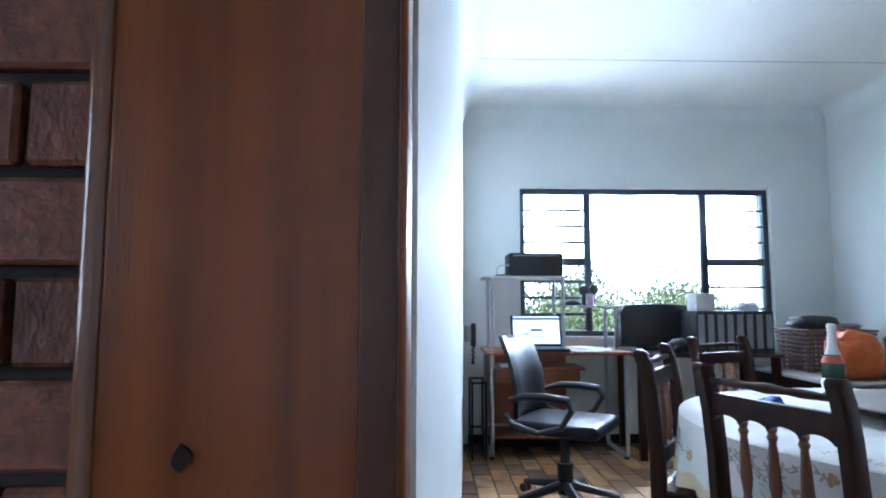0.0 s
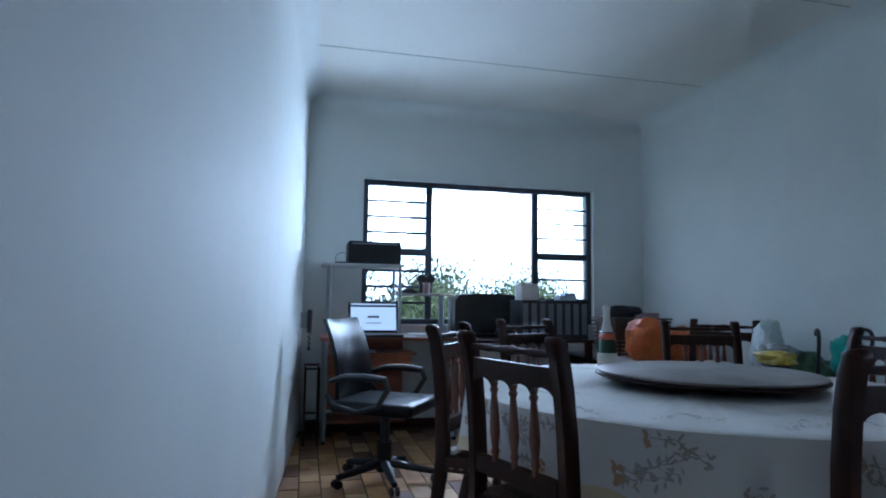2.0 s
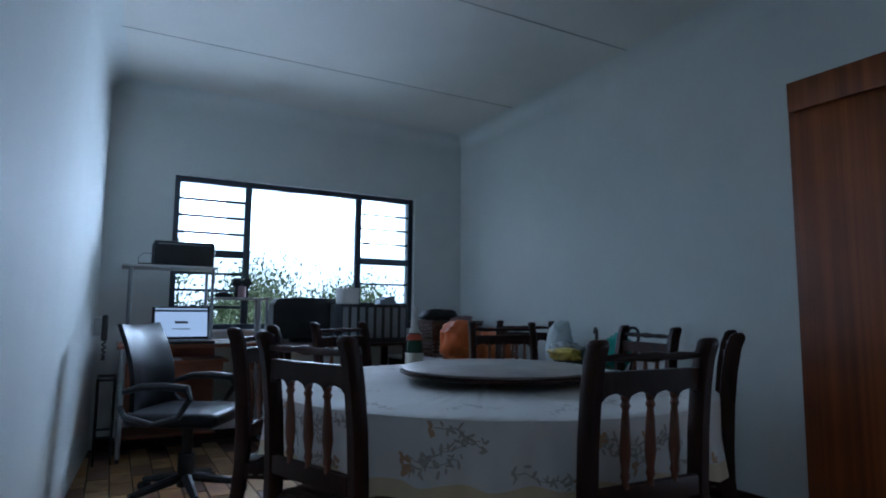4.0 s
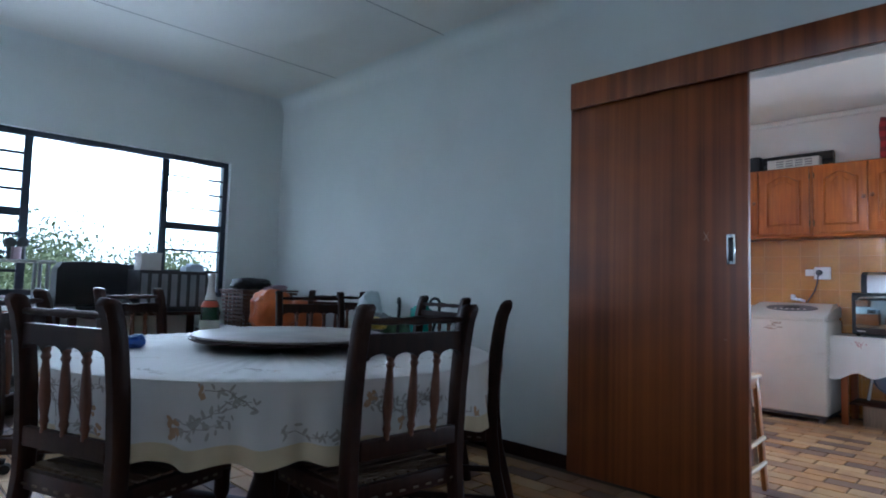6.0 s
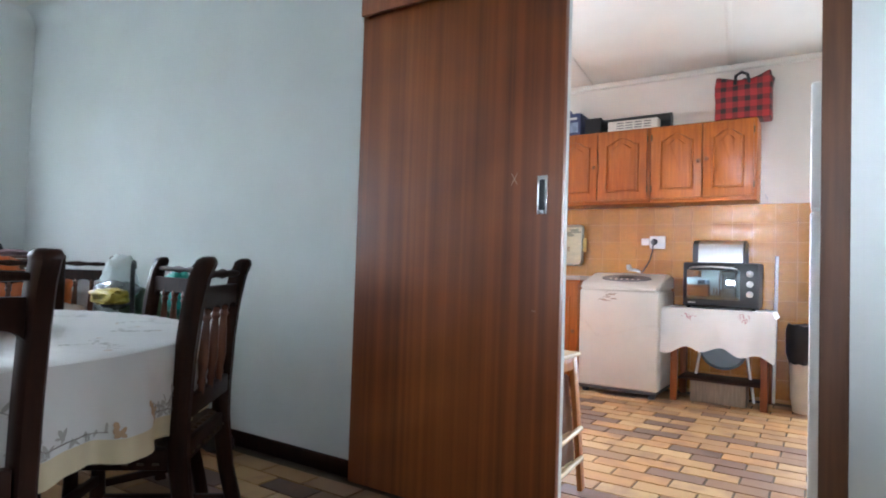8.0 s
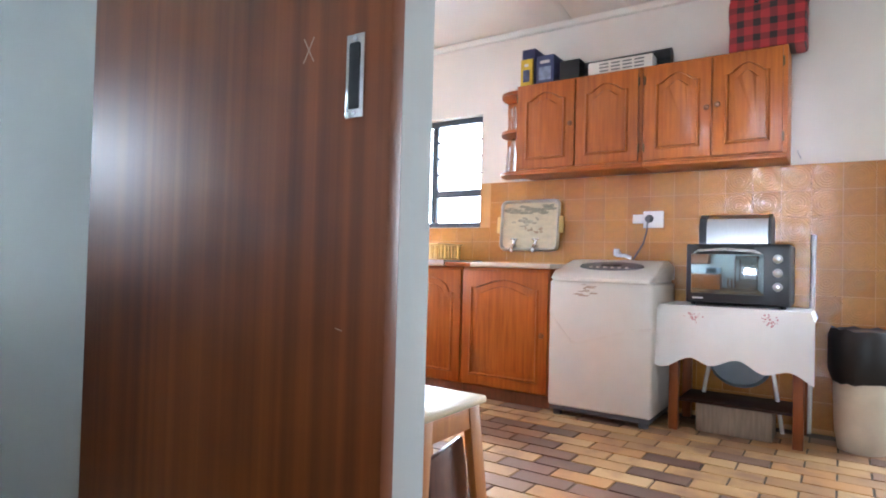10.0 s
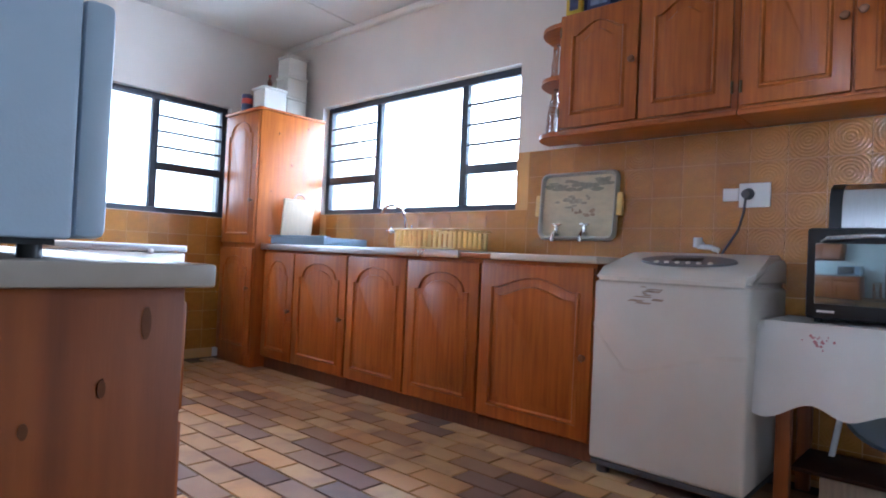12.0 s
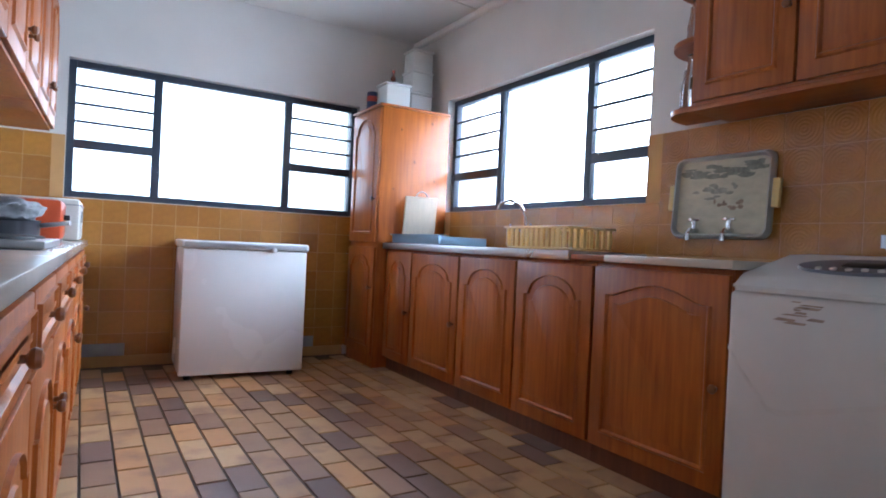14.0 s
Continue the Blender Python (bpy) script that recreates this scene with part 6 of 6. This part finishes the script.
solo("black_roll", bm, BLACK, "black rolled bag lying on the cabinet", "roll")

TART = bpy.data.materials.new("red_tartan")
TART.use_nodes = True
tn2 = TART.node_tree
tb2 = tn2.nodes["Principled BSDF"]
tb2.inputs["Roughness"].default_value = 0.55
tco = tn2.nodes.new("ShaderNodeTexCoord")
sep = tn2.nodes.new("ShaderNodeSeparateXYZ")
tn2.links.new(tco.outputs["Object"], sep.inputs[0])
fac = []
for ax in (1, 2):
    w = tn2.nodes.new("ShaderNodeMath")
    w.operation = "MULTIPLY"
    w.inputs[1].default_value = 12.0
    tn2.links.new(sep.outputs[ax], w.inputs[0])
    f = tn2.nodes.new("ShaderNodeMath")
    f.operation = "FRACT"
    tn2.links.new(w.outputs[0], f.inputs[0])
    g = tn2.nodes.new("ShaderNodeMath")
    g.operation = "GREATER_THAN"
    g.inputs[1].default_value = 0.55
    tn2.links.new(f.outputs[0], g.inputs[0])
    fac.append(g)
sm = tn2.nodes.new("ShaderNodeMath")
sm.operation = "ADD"
tn2.links.new(fac[0].outputs[0], sm.inputs[0])
tn2.links.new(fac[1].outputs[0], sm.inputs[1])
hf = tn2.nodes.new("ShaderNodeMath")
hf.operation = "MULTIPLY"
hf.inputs[1].default_value = 0.5
tn2.links.new(sm.outputs[0], hf.inputs[0])
trp = tn2.nodes.new("ShaderNodeValToRGB")
trp.color_ramp.elements[0].color, trp.color_ramp.elements[1].color = (0.34, 0.014, 0.018, 1), (0.02, 0.010, 0.010, 1)
tn2.links.new(hf.outputs[0], trp.inputs[0])
tn2.links.new(trp.outputs[0], tb2.inputs["Base Color"])
tg2 = thing("tartan_bag", "red and black tartan shopping bag on the cabinet", "bag", pose(6.62, 0.60, TOP))
bm = bmesh.new()
box(bm, 6.53, 6.73, 0.37, 0.76, TOP + 0.002, TOP + 0.36, 0.02, seg=3)
bmesh.ops.translate(bm, vec=(0, -0.05, 0), verts=bm.verts)
bmesh.ops.subdivide_edges(bm, edges=bm.edges[:], cuts=4, use_grid_fill=True)
for v in bm.verts:
    k = (v.co.z - TOP) / 0.36
    v.co.x += 0.05 * noise.noise(v.co * 9) * k
    v.co.z -= 0.05 * k * (1 - abs((v.co.y - 0.515) / 0.2) ** 2) * (k > 0.4)
    v.co.y += 0.020 * noise.noise(v.co * 8 + Vector((3, 3, 0))) * (0.3 + k)
    v.co.z += 0.02 * noise.noise(v.co * 7 + Vector((9, 0, 0))) * (k > 0.5)
part("body", bm, TART, tg2, smooth=60)
for x in (6.53, 6.72):
    bm = bmesh.new()
    tube(bm, [(x, 0.47, TOP + 0.27), (x - 0.012, 0.48, TOP + 0.335), (x - 0.02, 0.52, TOP + 0.355), (x - 0.012, 0.56, TOP + 0.335), (x, 0.57, TOP + 0.27)], 0.012, 6)
    part("strap", bm, BLACK, tg2)
bm = bmesh.new()
tube(bm, [(KX - 0.012, 0.37, 1.61), (KX - 0.03, 0.37, 1.60), (KX - 0.04, 0.36, 1.575), (KX - 0.03, 0.355, 1.56), (KX - 0.02, 0.355, 1.575)], 0.003, 6)
solo("cup_hook", bm, STEEL, "small metal hook beside the cabinet", "hook")

# on the counter run
LID = mat("dark_pan", (0.05, 0.05, 0.055), 0.3, metal=0.5)
hob = thing("hob", "steel hob set into the worktop", "hob", pose(4.05, 2.9, 0.9))
part("plate", B(3.80, 4.28, 2.55, 3.15, 0.9015, 0.925, bevel=0.006), STEEL, hob)
for x, y in ((3.92, 2.70), (4.16, 2.70), (3.92, 3.0), (4.16, 3.0)):
    bm = bmesh.new()
    lathe(bm, [(0.085, 0.924), (0.085, 0.932), (0.07, 0.936)], 24, pose(x, y, 0))
    part("ring", bm, BLACK, hob)
pa = thing("saucepan", "dark saucepan with cloth heaped on it", "pan", pose(4.1, 3.35, 0.9))
bm = bmesh.new()
lathe(bm, [(0.09, 0.901), (0.10, 0.91), (0.10, 0.985), (0.105, 0.988), (0.09, 0.99)], 24, pose(4.10, 3.38, 0))
part("pot", bm, LID, pa)
bm = bmesh.new()
rod(bm, (4.20, 3.38, 0.97), (4.30, 3.33, 0.985), 0.009)
part("handle", bm, STEEL, pa)
lump("dish_cloth", (4.09, 3.40, 1.02), (0.10, 0.11, 0.045), mat("grey_check_cloth", (0.45, 0.45, 0.46), 0.85, vary=0.35, scale=30), "crumpled grey checked dish cloth on the pan", "cloth", 31, 0.35, 5, 0.991)
# slow cooker given the shape of a two-slice toaster
tr = thing("toaster", "orange-red slow cooker on the worktop, built as a toaster", "toaster", pose(4.12, 3.85, 0.9))
part("shell", B(3.98, 4.25, 3.72, 3.98, 0.91, 1.09, bevel=0.02), mat("orange_red_enamel", (0.60, 0.09, 0.02), 0.3, vary=0.08), tr)
part("base", B(3.99, 4.24, 3.73, 3.97, 0.901, 0.912), BLACK, tr)
part("lever", B(4.25, 4.275, 3.83, 3.87, 1.0, 1.025, bevel=0.004), BLACK, tr)
part("top_slot", B(4.02, 4.21, 3.78, 3.80, 1.0895, 1.092), BLACK, tr)
bb = thing("bread_box", "cream enamel bread box at the end of the worktop", "bread box", pose(4.08, 4.45, 0.9))
part("body", B(3.86, 4.30, 4.22, 4.68, 0.9015, 1.12, bevel=0.02), mat("cream_enamel", (0.70, 0.69, 0.62), 0.3, vary=0.05), bb)
part("lid_line", B(3.855, 4.304, 4.215, 4.685, 1.085, 1.09), GREYMETAL, bb)
part("front_catch", B(4.30, 4.306, 4.42, 4.48, 1.0, 1.06, bevel=0.002), GREYMETAL, bb)
ck = thing("wall_clock_radio", "small grey clock with green rim on the worktop", "clock", pose(3.9, 4.15, 0.9))
part("case", B(3.86, 3.90, 4.02, 4.18, 0.9015, 1.22, bevel=0.01), GREYMETAL, ck)
part("face", B(3.9002, 3.903, 4.04, 4.16, 1.08, 1.20), PAPER, ck)

# the counter run stands slightly askew to the other walls
ASKEW = Matrix.Translation((4.235, 1.235, -0.043)) @ pose(0, 0, 0, 0, 0, -1.8) @ Matrix.Translation((-4.295, -1.38, 0))
for ob in list(scene.objects):
    if ob.parent is None and ob.get("kind") != "structure" and ob.type in ("EMPTY", "MESH"):
        c = ob.matrix_basis.translation if ob.type == "EMPTY" else sum((v.co for v in ob.data.vertices), Vector()) / len(ob.data.vertices)
        if 3.72 < c.x < 4.4 and c.y > 1.3 and c.z > -0.1:
            ob.matrix_basis = ASKEW @ ob.matrix_basis

# skirting plaster patches below the tiles
for x0, x1 in ((4.32, 4.62), (5.64, 5.95)):
    bm = bmesh.new()
    box(bm, x0, x1, KY - 0.014, KY - 0.011, 0.075, 0.16, 0.001)
    solo("bare_patch", bm, mat("bare_plaster", (0.45, 0.43, 0.40), 0.9, vary=0.2), "bare pale patch where tiles are missing", "patch", "structure")

lf = thing("ceiling_light", "white ceiling light fitting in the kitchen", "ceiling light", pose(5.2, 1.75, KZ))
bm = bmesh.new()
lathe(bm, [(0.05, KZ - 0.06), (0.06, KZ - 0.05), (0.06, KZ - 0.001), (0.05, KZ)], 18, pose(5.15, 1.75, 0))
part("rose", bm, WHITE_ENAMEL, lf)
bm = bmesh.new()
lathe(bm, [(0.02, KZ - 0.13), (0.032, KZ - 0.12), (0.03, KZ - 0.08), (0.02, KZ - 0.059)], 14, pose(5.15, 1.75, 0))
part("bulb_holder", bm, WHITE_ENAMEL, lf)

# ---- outside: shrubs beyond the dining window ----
LEAF = mat("shrub_leaf", (0.20, 0.25, 0.12), 0.6, vary=0.3, scale=2, rand=0.0, bump=0)
BARK = mat("bark", (0.14, 0.10, 0.07), 0.9, vary=0.25, bump=0.4)
rt = random.Random(77)


def shrub(x, y, h, w, leaves, label, name="shrub"):
    e = thing(name, label, name, pose(x, y, -0.4))
    bm = bmesh.new()
    tips = []
    tube(bm, [(x, y, -0.4), (x + 0.03, y, -0.4 + h * 0.3), (x, y + 0.05, -0.4 + h * 0.6)], [0.07, 0.05, 0.03], 7)
    for k in range(14):
        a, r = rt.uniform(0, 6.28), w * math.sqrt(rt.uniform(0.05, 1))
        tip = Vector((x + r * math.cos(a), y + r * 0.7 * math.sin(a), -0.4 + h * rt.uniform(0.35, 1.0) * (1 - 0.35 * (r / w) ** 2)))
        tube(bm, [(x, y, -0.4 + h * rt.uniform(0.1, 0.4)), ((x + tip.x) / 2, (y + tip.y) / 2, tip.z * 0.6 - 0.05), tip], [0.03, 0.018, 0.006], 5)
        tips.append(tip)
    part("trunk", bm, BARK, e)
    bm = bmesh.new()
    for k in range(leaves):
        c = rt.choice(tips) + Vector((rt.gauss(0, w * 0.2), rt.gauss(0, w * 0.16), rt.gauss(0, h * 0.10)))
        s = rt.uniform(0.03, 0.055)
        q = Euler((rt.uniform(0, 6.28), rt.uniform(0, 6.28), rt.uniform(0, 6.28))).to_matrix()
        bm.faces.new([bm.verts.new(c + q @ Vector(p)) for p in ((-s, 0, 0), (0, -s * 0.45, 0.01), (s, 0, 0), (0, s * 0.45, 0.01))])
    ob = part("crown", bm, LEAF, e, smooth=None)
    tagged(ob, kind="stuff")


shrub(1.6, 9.5, 2.15, 1.5, 7500, "leafy green garden shrub outside the window")
shrub(3.6, 10.5, 2.3, 1.6, 7500, "leafy green garden shrub outside the window")
shrub(0.2, 8.6, 3.4, 1.3, 6000, "taller leafy garden tree outside the window", "tree")
shrub(5.3, 11.5, 2.2, 1.6, 7000, "leafy green garden shrub outside the window")

# ---- bricks, tiles: pieces last ----
BRICK = mat("dark_face_brick", (0.25, 0.10, 0.06), 0.55, vary=0.3, scale=40, bump=1.0, bump_scale=70, color2=(0.05, 0.022, 0.02), rand=0.35)
bm = bmesh.new()
box(bm, -0.109, 0.109, -0.05, 0.05, -0.037, 0.037, 0.004, seg=1)
BRK = finish(bm, "brick", BRICK)
for r in range(32):
    for c in range(4):
        x = -0.151 - c * 0.262 + (0.131 if r % 2 else 0)
        a, b = x - 0.125, min(x + 0.125, -0.012)
        if b - a < 0.03:
            continue
        ob = piece("brick", BRK, bw, ((a + b) / 2 + 0.6, 0.052 - 0.006 * rt.random(), 0.020 + r * 0.0836))
        ob.scale = ((b - a) / 0.214, 1, 0.98)


def tile_material(name, source):
    m = bpy.data.materials.new(name)
    m.use_nodes = True
    n, l = m.node_tree.nodes, m.node_tree.links
    b = n["Principled BSDF"]
    if source == "object":
        src = n.new("ShaderNodeObjectInfo").outputs["Random"]
    else:
        src = n.new("ShaderNodeNewGeometry").outputs["Random Per Island"]
    rp = n.new("ShaderNodeValToRGB")
    rp.color_ramp.interpolation = "CONSTANT"
    cols = [(0.0, (0.45, 0.27, 0.115)), (0.2, (0.36, 0.205, 0.09)), (0.38, (0.46, 0.24, 0.085)), (0.52, (0.27, 0.15, 0.08)), (0.68, (0.50, 0.32, 0.15)), (0.85, (0.18, 0.10, 0.068)), (0.94, (0.13, 0.072, 0.054))]
    while len(rp.color_ramp.elements) < len(cols):
        rp.color_ramp.elements.new(0.5)
    for e, (p, c) in zip(rp.color_ramp.elements, cols):
        e.position, e.color = p, (*c, 1)
    l.new(src, rp.inputs[0])
    geo = n.new("ShaderNodeNewGeometry")
    nz = n.new("ShaderNodeTexNoise")
    nz.inputs["Scale"].default_value, nz.inputs["Detail"].default_value = 5, 4
    l.new(geo.outputs["Position"], nz.inputs[0])
    fl = n.new("ShaderNodeMapRange")
    fl.inputs["From Min"].default_value, fl.inputs["From Max"].default_value, fl.inputs["To Max"].default_value = 0.5, 0.68, 0.65
    l.new(nz.outputs[0], fl.inputs[0])
    mx = n.new("ShaderNodeMix")
    mx.data_type = "RGBA"
    mx.inputs["B"].default_value = (0.22, 0.12, 0.085, 1)
    l.new(fl.outputs[0], mx.inputs["Factor"])
    l.new(rp.outputs[0], mx.inputs["A"])
    l.new(mx.outputs["Result"], b.inputs["Base Color"])
    fn = n.new("ShaderNodeTexNoise")
    fn.inputs["Scale"].default_value, fn.inputs["Detail"].default_value = 90, 4
    l.new(geo.outputs["Position"], fn.inputs[0])
    bp = n.new("ShaderNodeBump")
    bp.inputs["Strength"].default_value, bp.inputs["Distance"].default_value = 0.2, 0.003
    l.new(fn.outputs[0], bp.inputs["Height"])
    l.new(bp.outputs[0], b.inputs["Normal"])
    rr = n.new("ShaderNodeMapRange")
    rr.inputs["To Min"].default_value, rr.inputs["To Max"].default_value = 0.34, 0.55
    l.new(nz.outputs[0], rr.inputs[0])
    l.new(rr.outputs[0], b.inputs["Roughness"])
    b.inputs["Specular IOR Level"].default_value = 0.35
    return m


FT, FTS = tile_material("quarry_tile", "object"), tile_material("quarry_tile_far", "island")
TX, TY = 0.1215, 0.26
bm = bmesh.new()
hx, hy = TX / 2 - 0.004, TY / 2 - 0.004
prism(bm, [(-hx, -hy), (hx, -hy), (hx, hy), (-hx, hy)], -0.008, 0.0, None, 0.002)
FTM = finish(bm, "floor_tile", FT)
ft = thing("floor_tiling", "buff, orange and purple-brown clay floor tiles in running bond", "floor tiles", pose(4.366, 2.76, 0), kind="structure")
verts, faces = [], []
count = 0
for i in range(-60, 21):
    xc = 4.366 + (i + 0.5) * TX
    if xc < -2.5 or xc > KX - 0.05:
        continue
    for j in range(-22, 11):
        yc = 2.76 + (j + 0.5 + (0.5 if i % 2 == 0 else 0)) * TY
        if yc < -2.3 or yc > 4.95 or (xc < 0.0 and yc > 0.6) or (xc > 3.6 and yc < -1.0) or (3.56 < xc < 3.74 and not -0.05 < yc < 0.7):
            continue
        dz = random.uniform(-0.0012, 0.0012)
        if 4.36 < xc < 6.3 and 0.85 < yc < 3.75 and count < 300:
            piece("floor_tile", FTM, ft, (xc - 4.366, yc - 2.76, dz))
            count += 1
            continue
        k = len(verts)
        for z, q in ((-0.008, 0), (dz, 0.002)):
            verts += [(xc - hx + q, yc - hy + q, z), (xc + hx - q, yc - hy + q, z), (xc + hx - q, yc + hy - q, z), (xc - hx + q, yc + hy - q, z)]
        faces += [(k + 4, k + 5, k + 6, k + 7)] + [(k + a, k + (a + 1) % 4, k + 4 + (a + 1) % 4, k + 4 + a) for a in range(4)]
me = bpy.data.meshes.new("floor_tiles_far")
me.from_pydata(verts, [], faces)
me.materials.append(FTS)
tagged(new("floor_tiles", me), "buff, orange and purple-brown clay floor tiles", "floor tiles", kind="stuff")

# embossed wall tiles
WTM = bpy.data.materials.new("mustard_embossed_tile")
WTM.use_nodes = True
n, l = WTM.node_tree.nodes, WTM.node_tree.links
b = n["Principled BSDF"]
b.inputs["Roughness"].default_value, b.inputs["Coat Weight"].default_value, b.inputs["Coat Roughness"].default_value = 0.26, 0.4, 0.1
tco = n.new("ShaderNodeTexCoord")
vl = n.new("ShaderNodeVectorMath")
vl.operation = "LENGTH"
l.new(tco.outputs["Object"], vl.inputs[0])
sn = n.new("ShaderNodeMath")
sn.operation = "MULTIPLY"
sn.inputs[1].default_value = 440.0
l.new(vl.outputs["Value"], sn.inputs[0])
s3 = n.new("ShaderNodeMath")
s3.operation = "SINE"
l.new(sn.outputs[0], s3.inputs[0])
vo = n.new("ShaderNodeTexVoronoi")
vo.inputs["Scale"].default_value = 75
l.new(tco.outputs["Object"], vo.inputs[0])
ad = n.new("ShaderNodeMath")
ad.operation = "ADD"
l.new(s3.outputs[0], ad.inputs[0])
l.new(vo.outputs["Distance"], ad.inputs[1])
bp = n.new("ShaderNodeBump")
bp.inputs["Strength"].default_value, bp.inputs["Distance"].default_value = 0.15, 0.003
l.new(ad.outputs[0], bp.inputs["Height"])
l.new(bp.outputs[0], b.inputs["Normal"])
l.new(bp.outputs[0], b.inputs["Coat Normal"])
oi = n.new("ShaderNodeObjectInfo")
rp = n.new("ShaderNodeValToRGB")
rp.color_ramp.elements[0].color, rp.color_ramp.elements[1].color = (0.42, 0.172, 0.022, 1), (0.53, 0.240, 0.036, 1)
l.new(oi.outputs["Random"], rp.inputs[0])
nz = n.new("ShaderNodeTexNoise")
nz.inputs["Scale"].default_value = 30
l.new(tco.outputs["Object"], nz.inputs[0])
mx = n.new("ShaderNodeMix")
mx.data_type, mx.blend_type = "RGBA", "MULTIPLY"
mx.inputs["Factor"].default_value = 0.3
l.new(rp.outputs[0], mx.inputs["A"])
l.new(nz.outputs[0], mx.inputs["B"])
l.new(mx.outputs["Result"], b.inputs["Base Color"])
h = 0.0745
bm = bmesh.new()
prism(bm, [(-h, -h), (h, -h), (h, h), (-h, h)], 0.0, 0.006, None, 0.0012)
WTILE = finish(bm, "wall_tile", WTM)
TBED = mat("tan_tile_grout", (0.62, 0.36, 0.13), 0.8, vary=0.1)
TT = 1.528
te = thing("wall_tiling_east", "mustard brown embossed wall tiles with circular relief", "wall tiles", pose(KX - 0.004, 0, 0), kind="structure")
bm = bmesh.new()
for a in ((-0.11, 2.487, 0.0, TT), (2.487, 4.43, 0.0, 1.187), (4.473, 5.02, 0.0, TT)):
    box(bm, KX - 0.0088, KX - 0.0005, a[0], a[1], a[2], a[3])
part("tile_bed", bm, TBED, te, smooth=None)
rot_e = facing_w(0, 0, 0).to_euler()
for c in range(-6, 30):
    y = 0.075 + c * 0.15
    for r in range(10):
        z = TT - 0.075 - r * 0.15
        if y > 1.66 and z < 0.95:
            continue
        if z - 0.07 < 0.0 or y < -0.08:
            continue
        s = None
        if y + 0.075 > 2.49:
            if z > 1.2 or y > 4.4:
                continue
            if z + 0.075 > 1.187:
                s = (1.187 - (z - 0.075)) / 0.15
        if s is not None and s < 0.2:
            continue
        ob = piece("wall_tile", WTILE, te, (0, y, z if s is None else z - 0.075 + 0.075 * s), rot_e)
        if s is not None:
            ob.scale = (1, s, 1)
tn3 = thing("wall_tiling_north", "mustard brown embossed wall tiles with circular relief", "wall tiles", pose(0, KY - 0.004, 0), kind="structure")
bm = bmesh.new()
for a in ((EX1, 4.227, 0.0, 1.528), (4.227, 6.2, 0.0, 1.125)):
    box(bm, a[0], a[1], KY - 0.0088, KY - 0.0005, a[2], a[3])
part("tile_bed", bm, TBED, tn3, smooth=None)
rot_n = Matrix(((1, 0, 0), (0, 0, -1), (0, 1, 0))).to_euler()
for c in range(17):
    x = 3.78 + c * 0.15
    for r in range(10):
        z = (1.125 if x > 4.2 else 1.528) - 0.075 - r * 0.15
        if z < 0.08 or x > 6.22:
            continue
        piece("wall_tile", WTILE, tn3, (x, 0, z), rot_n)
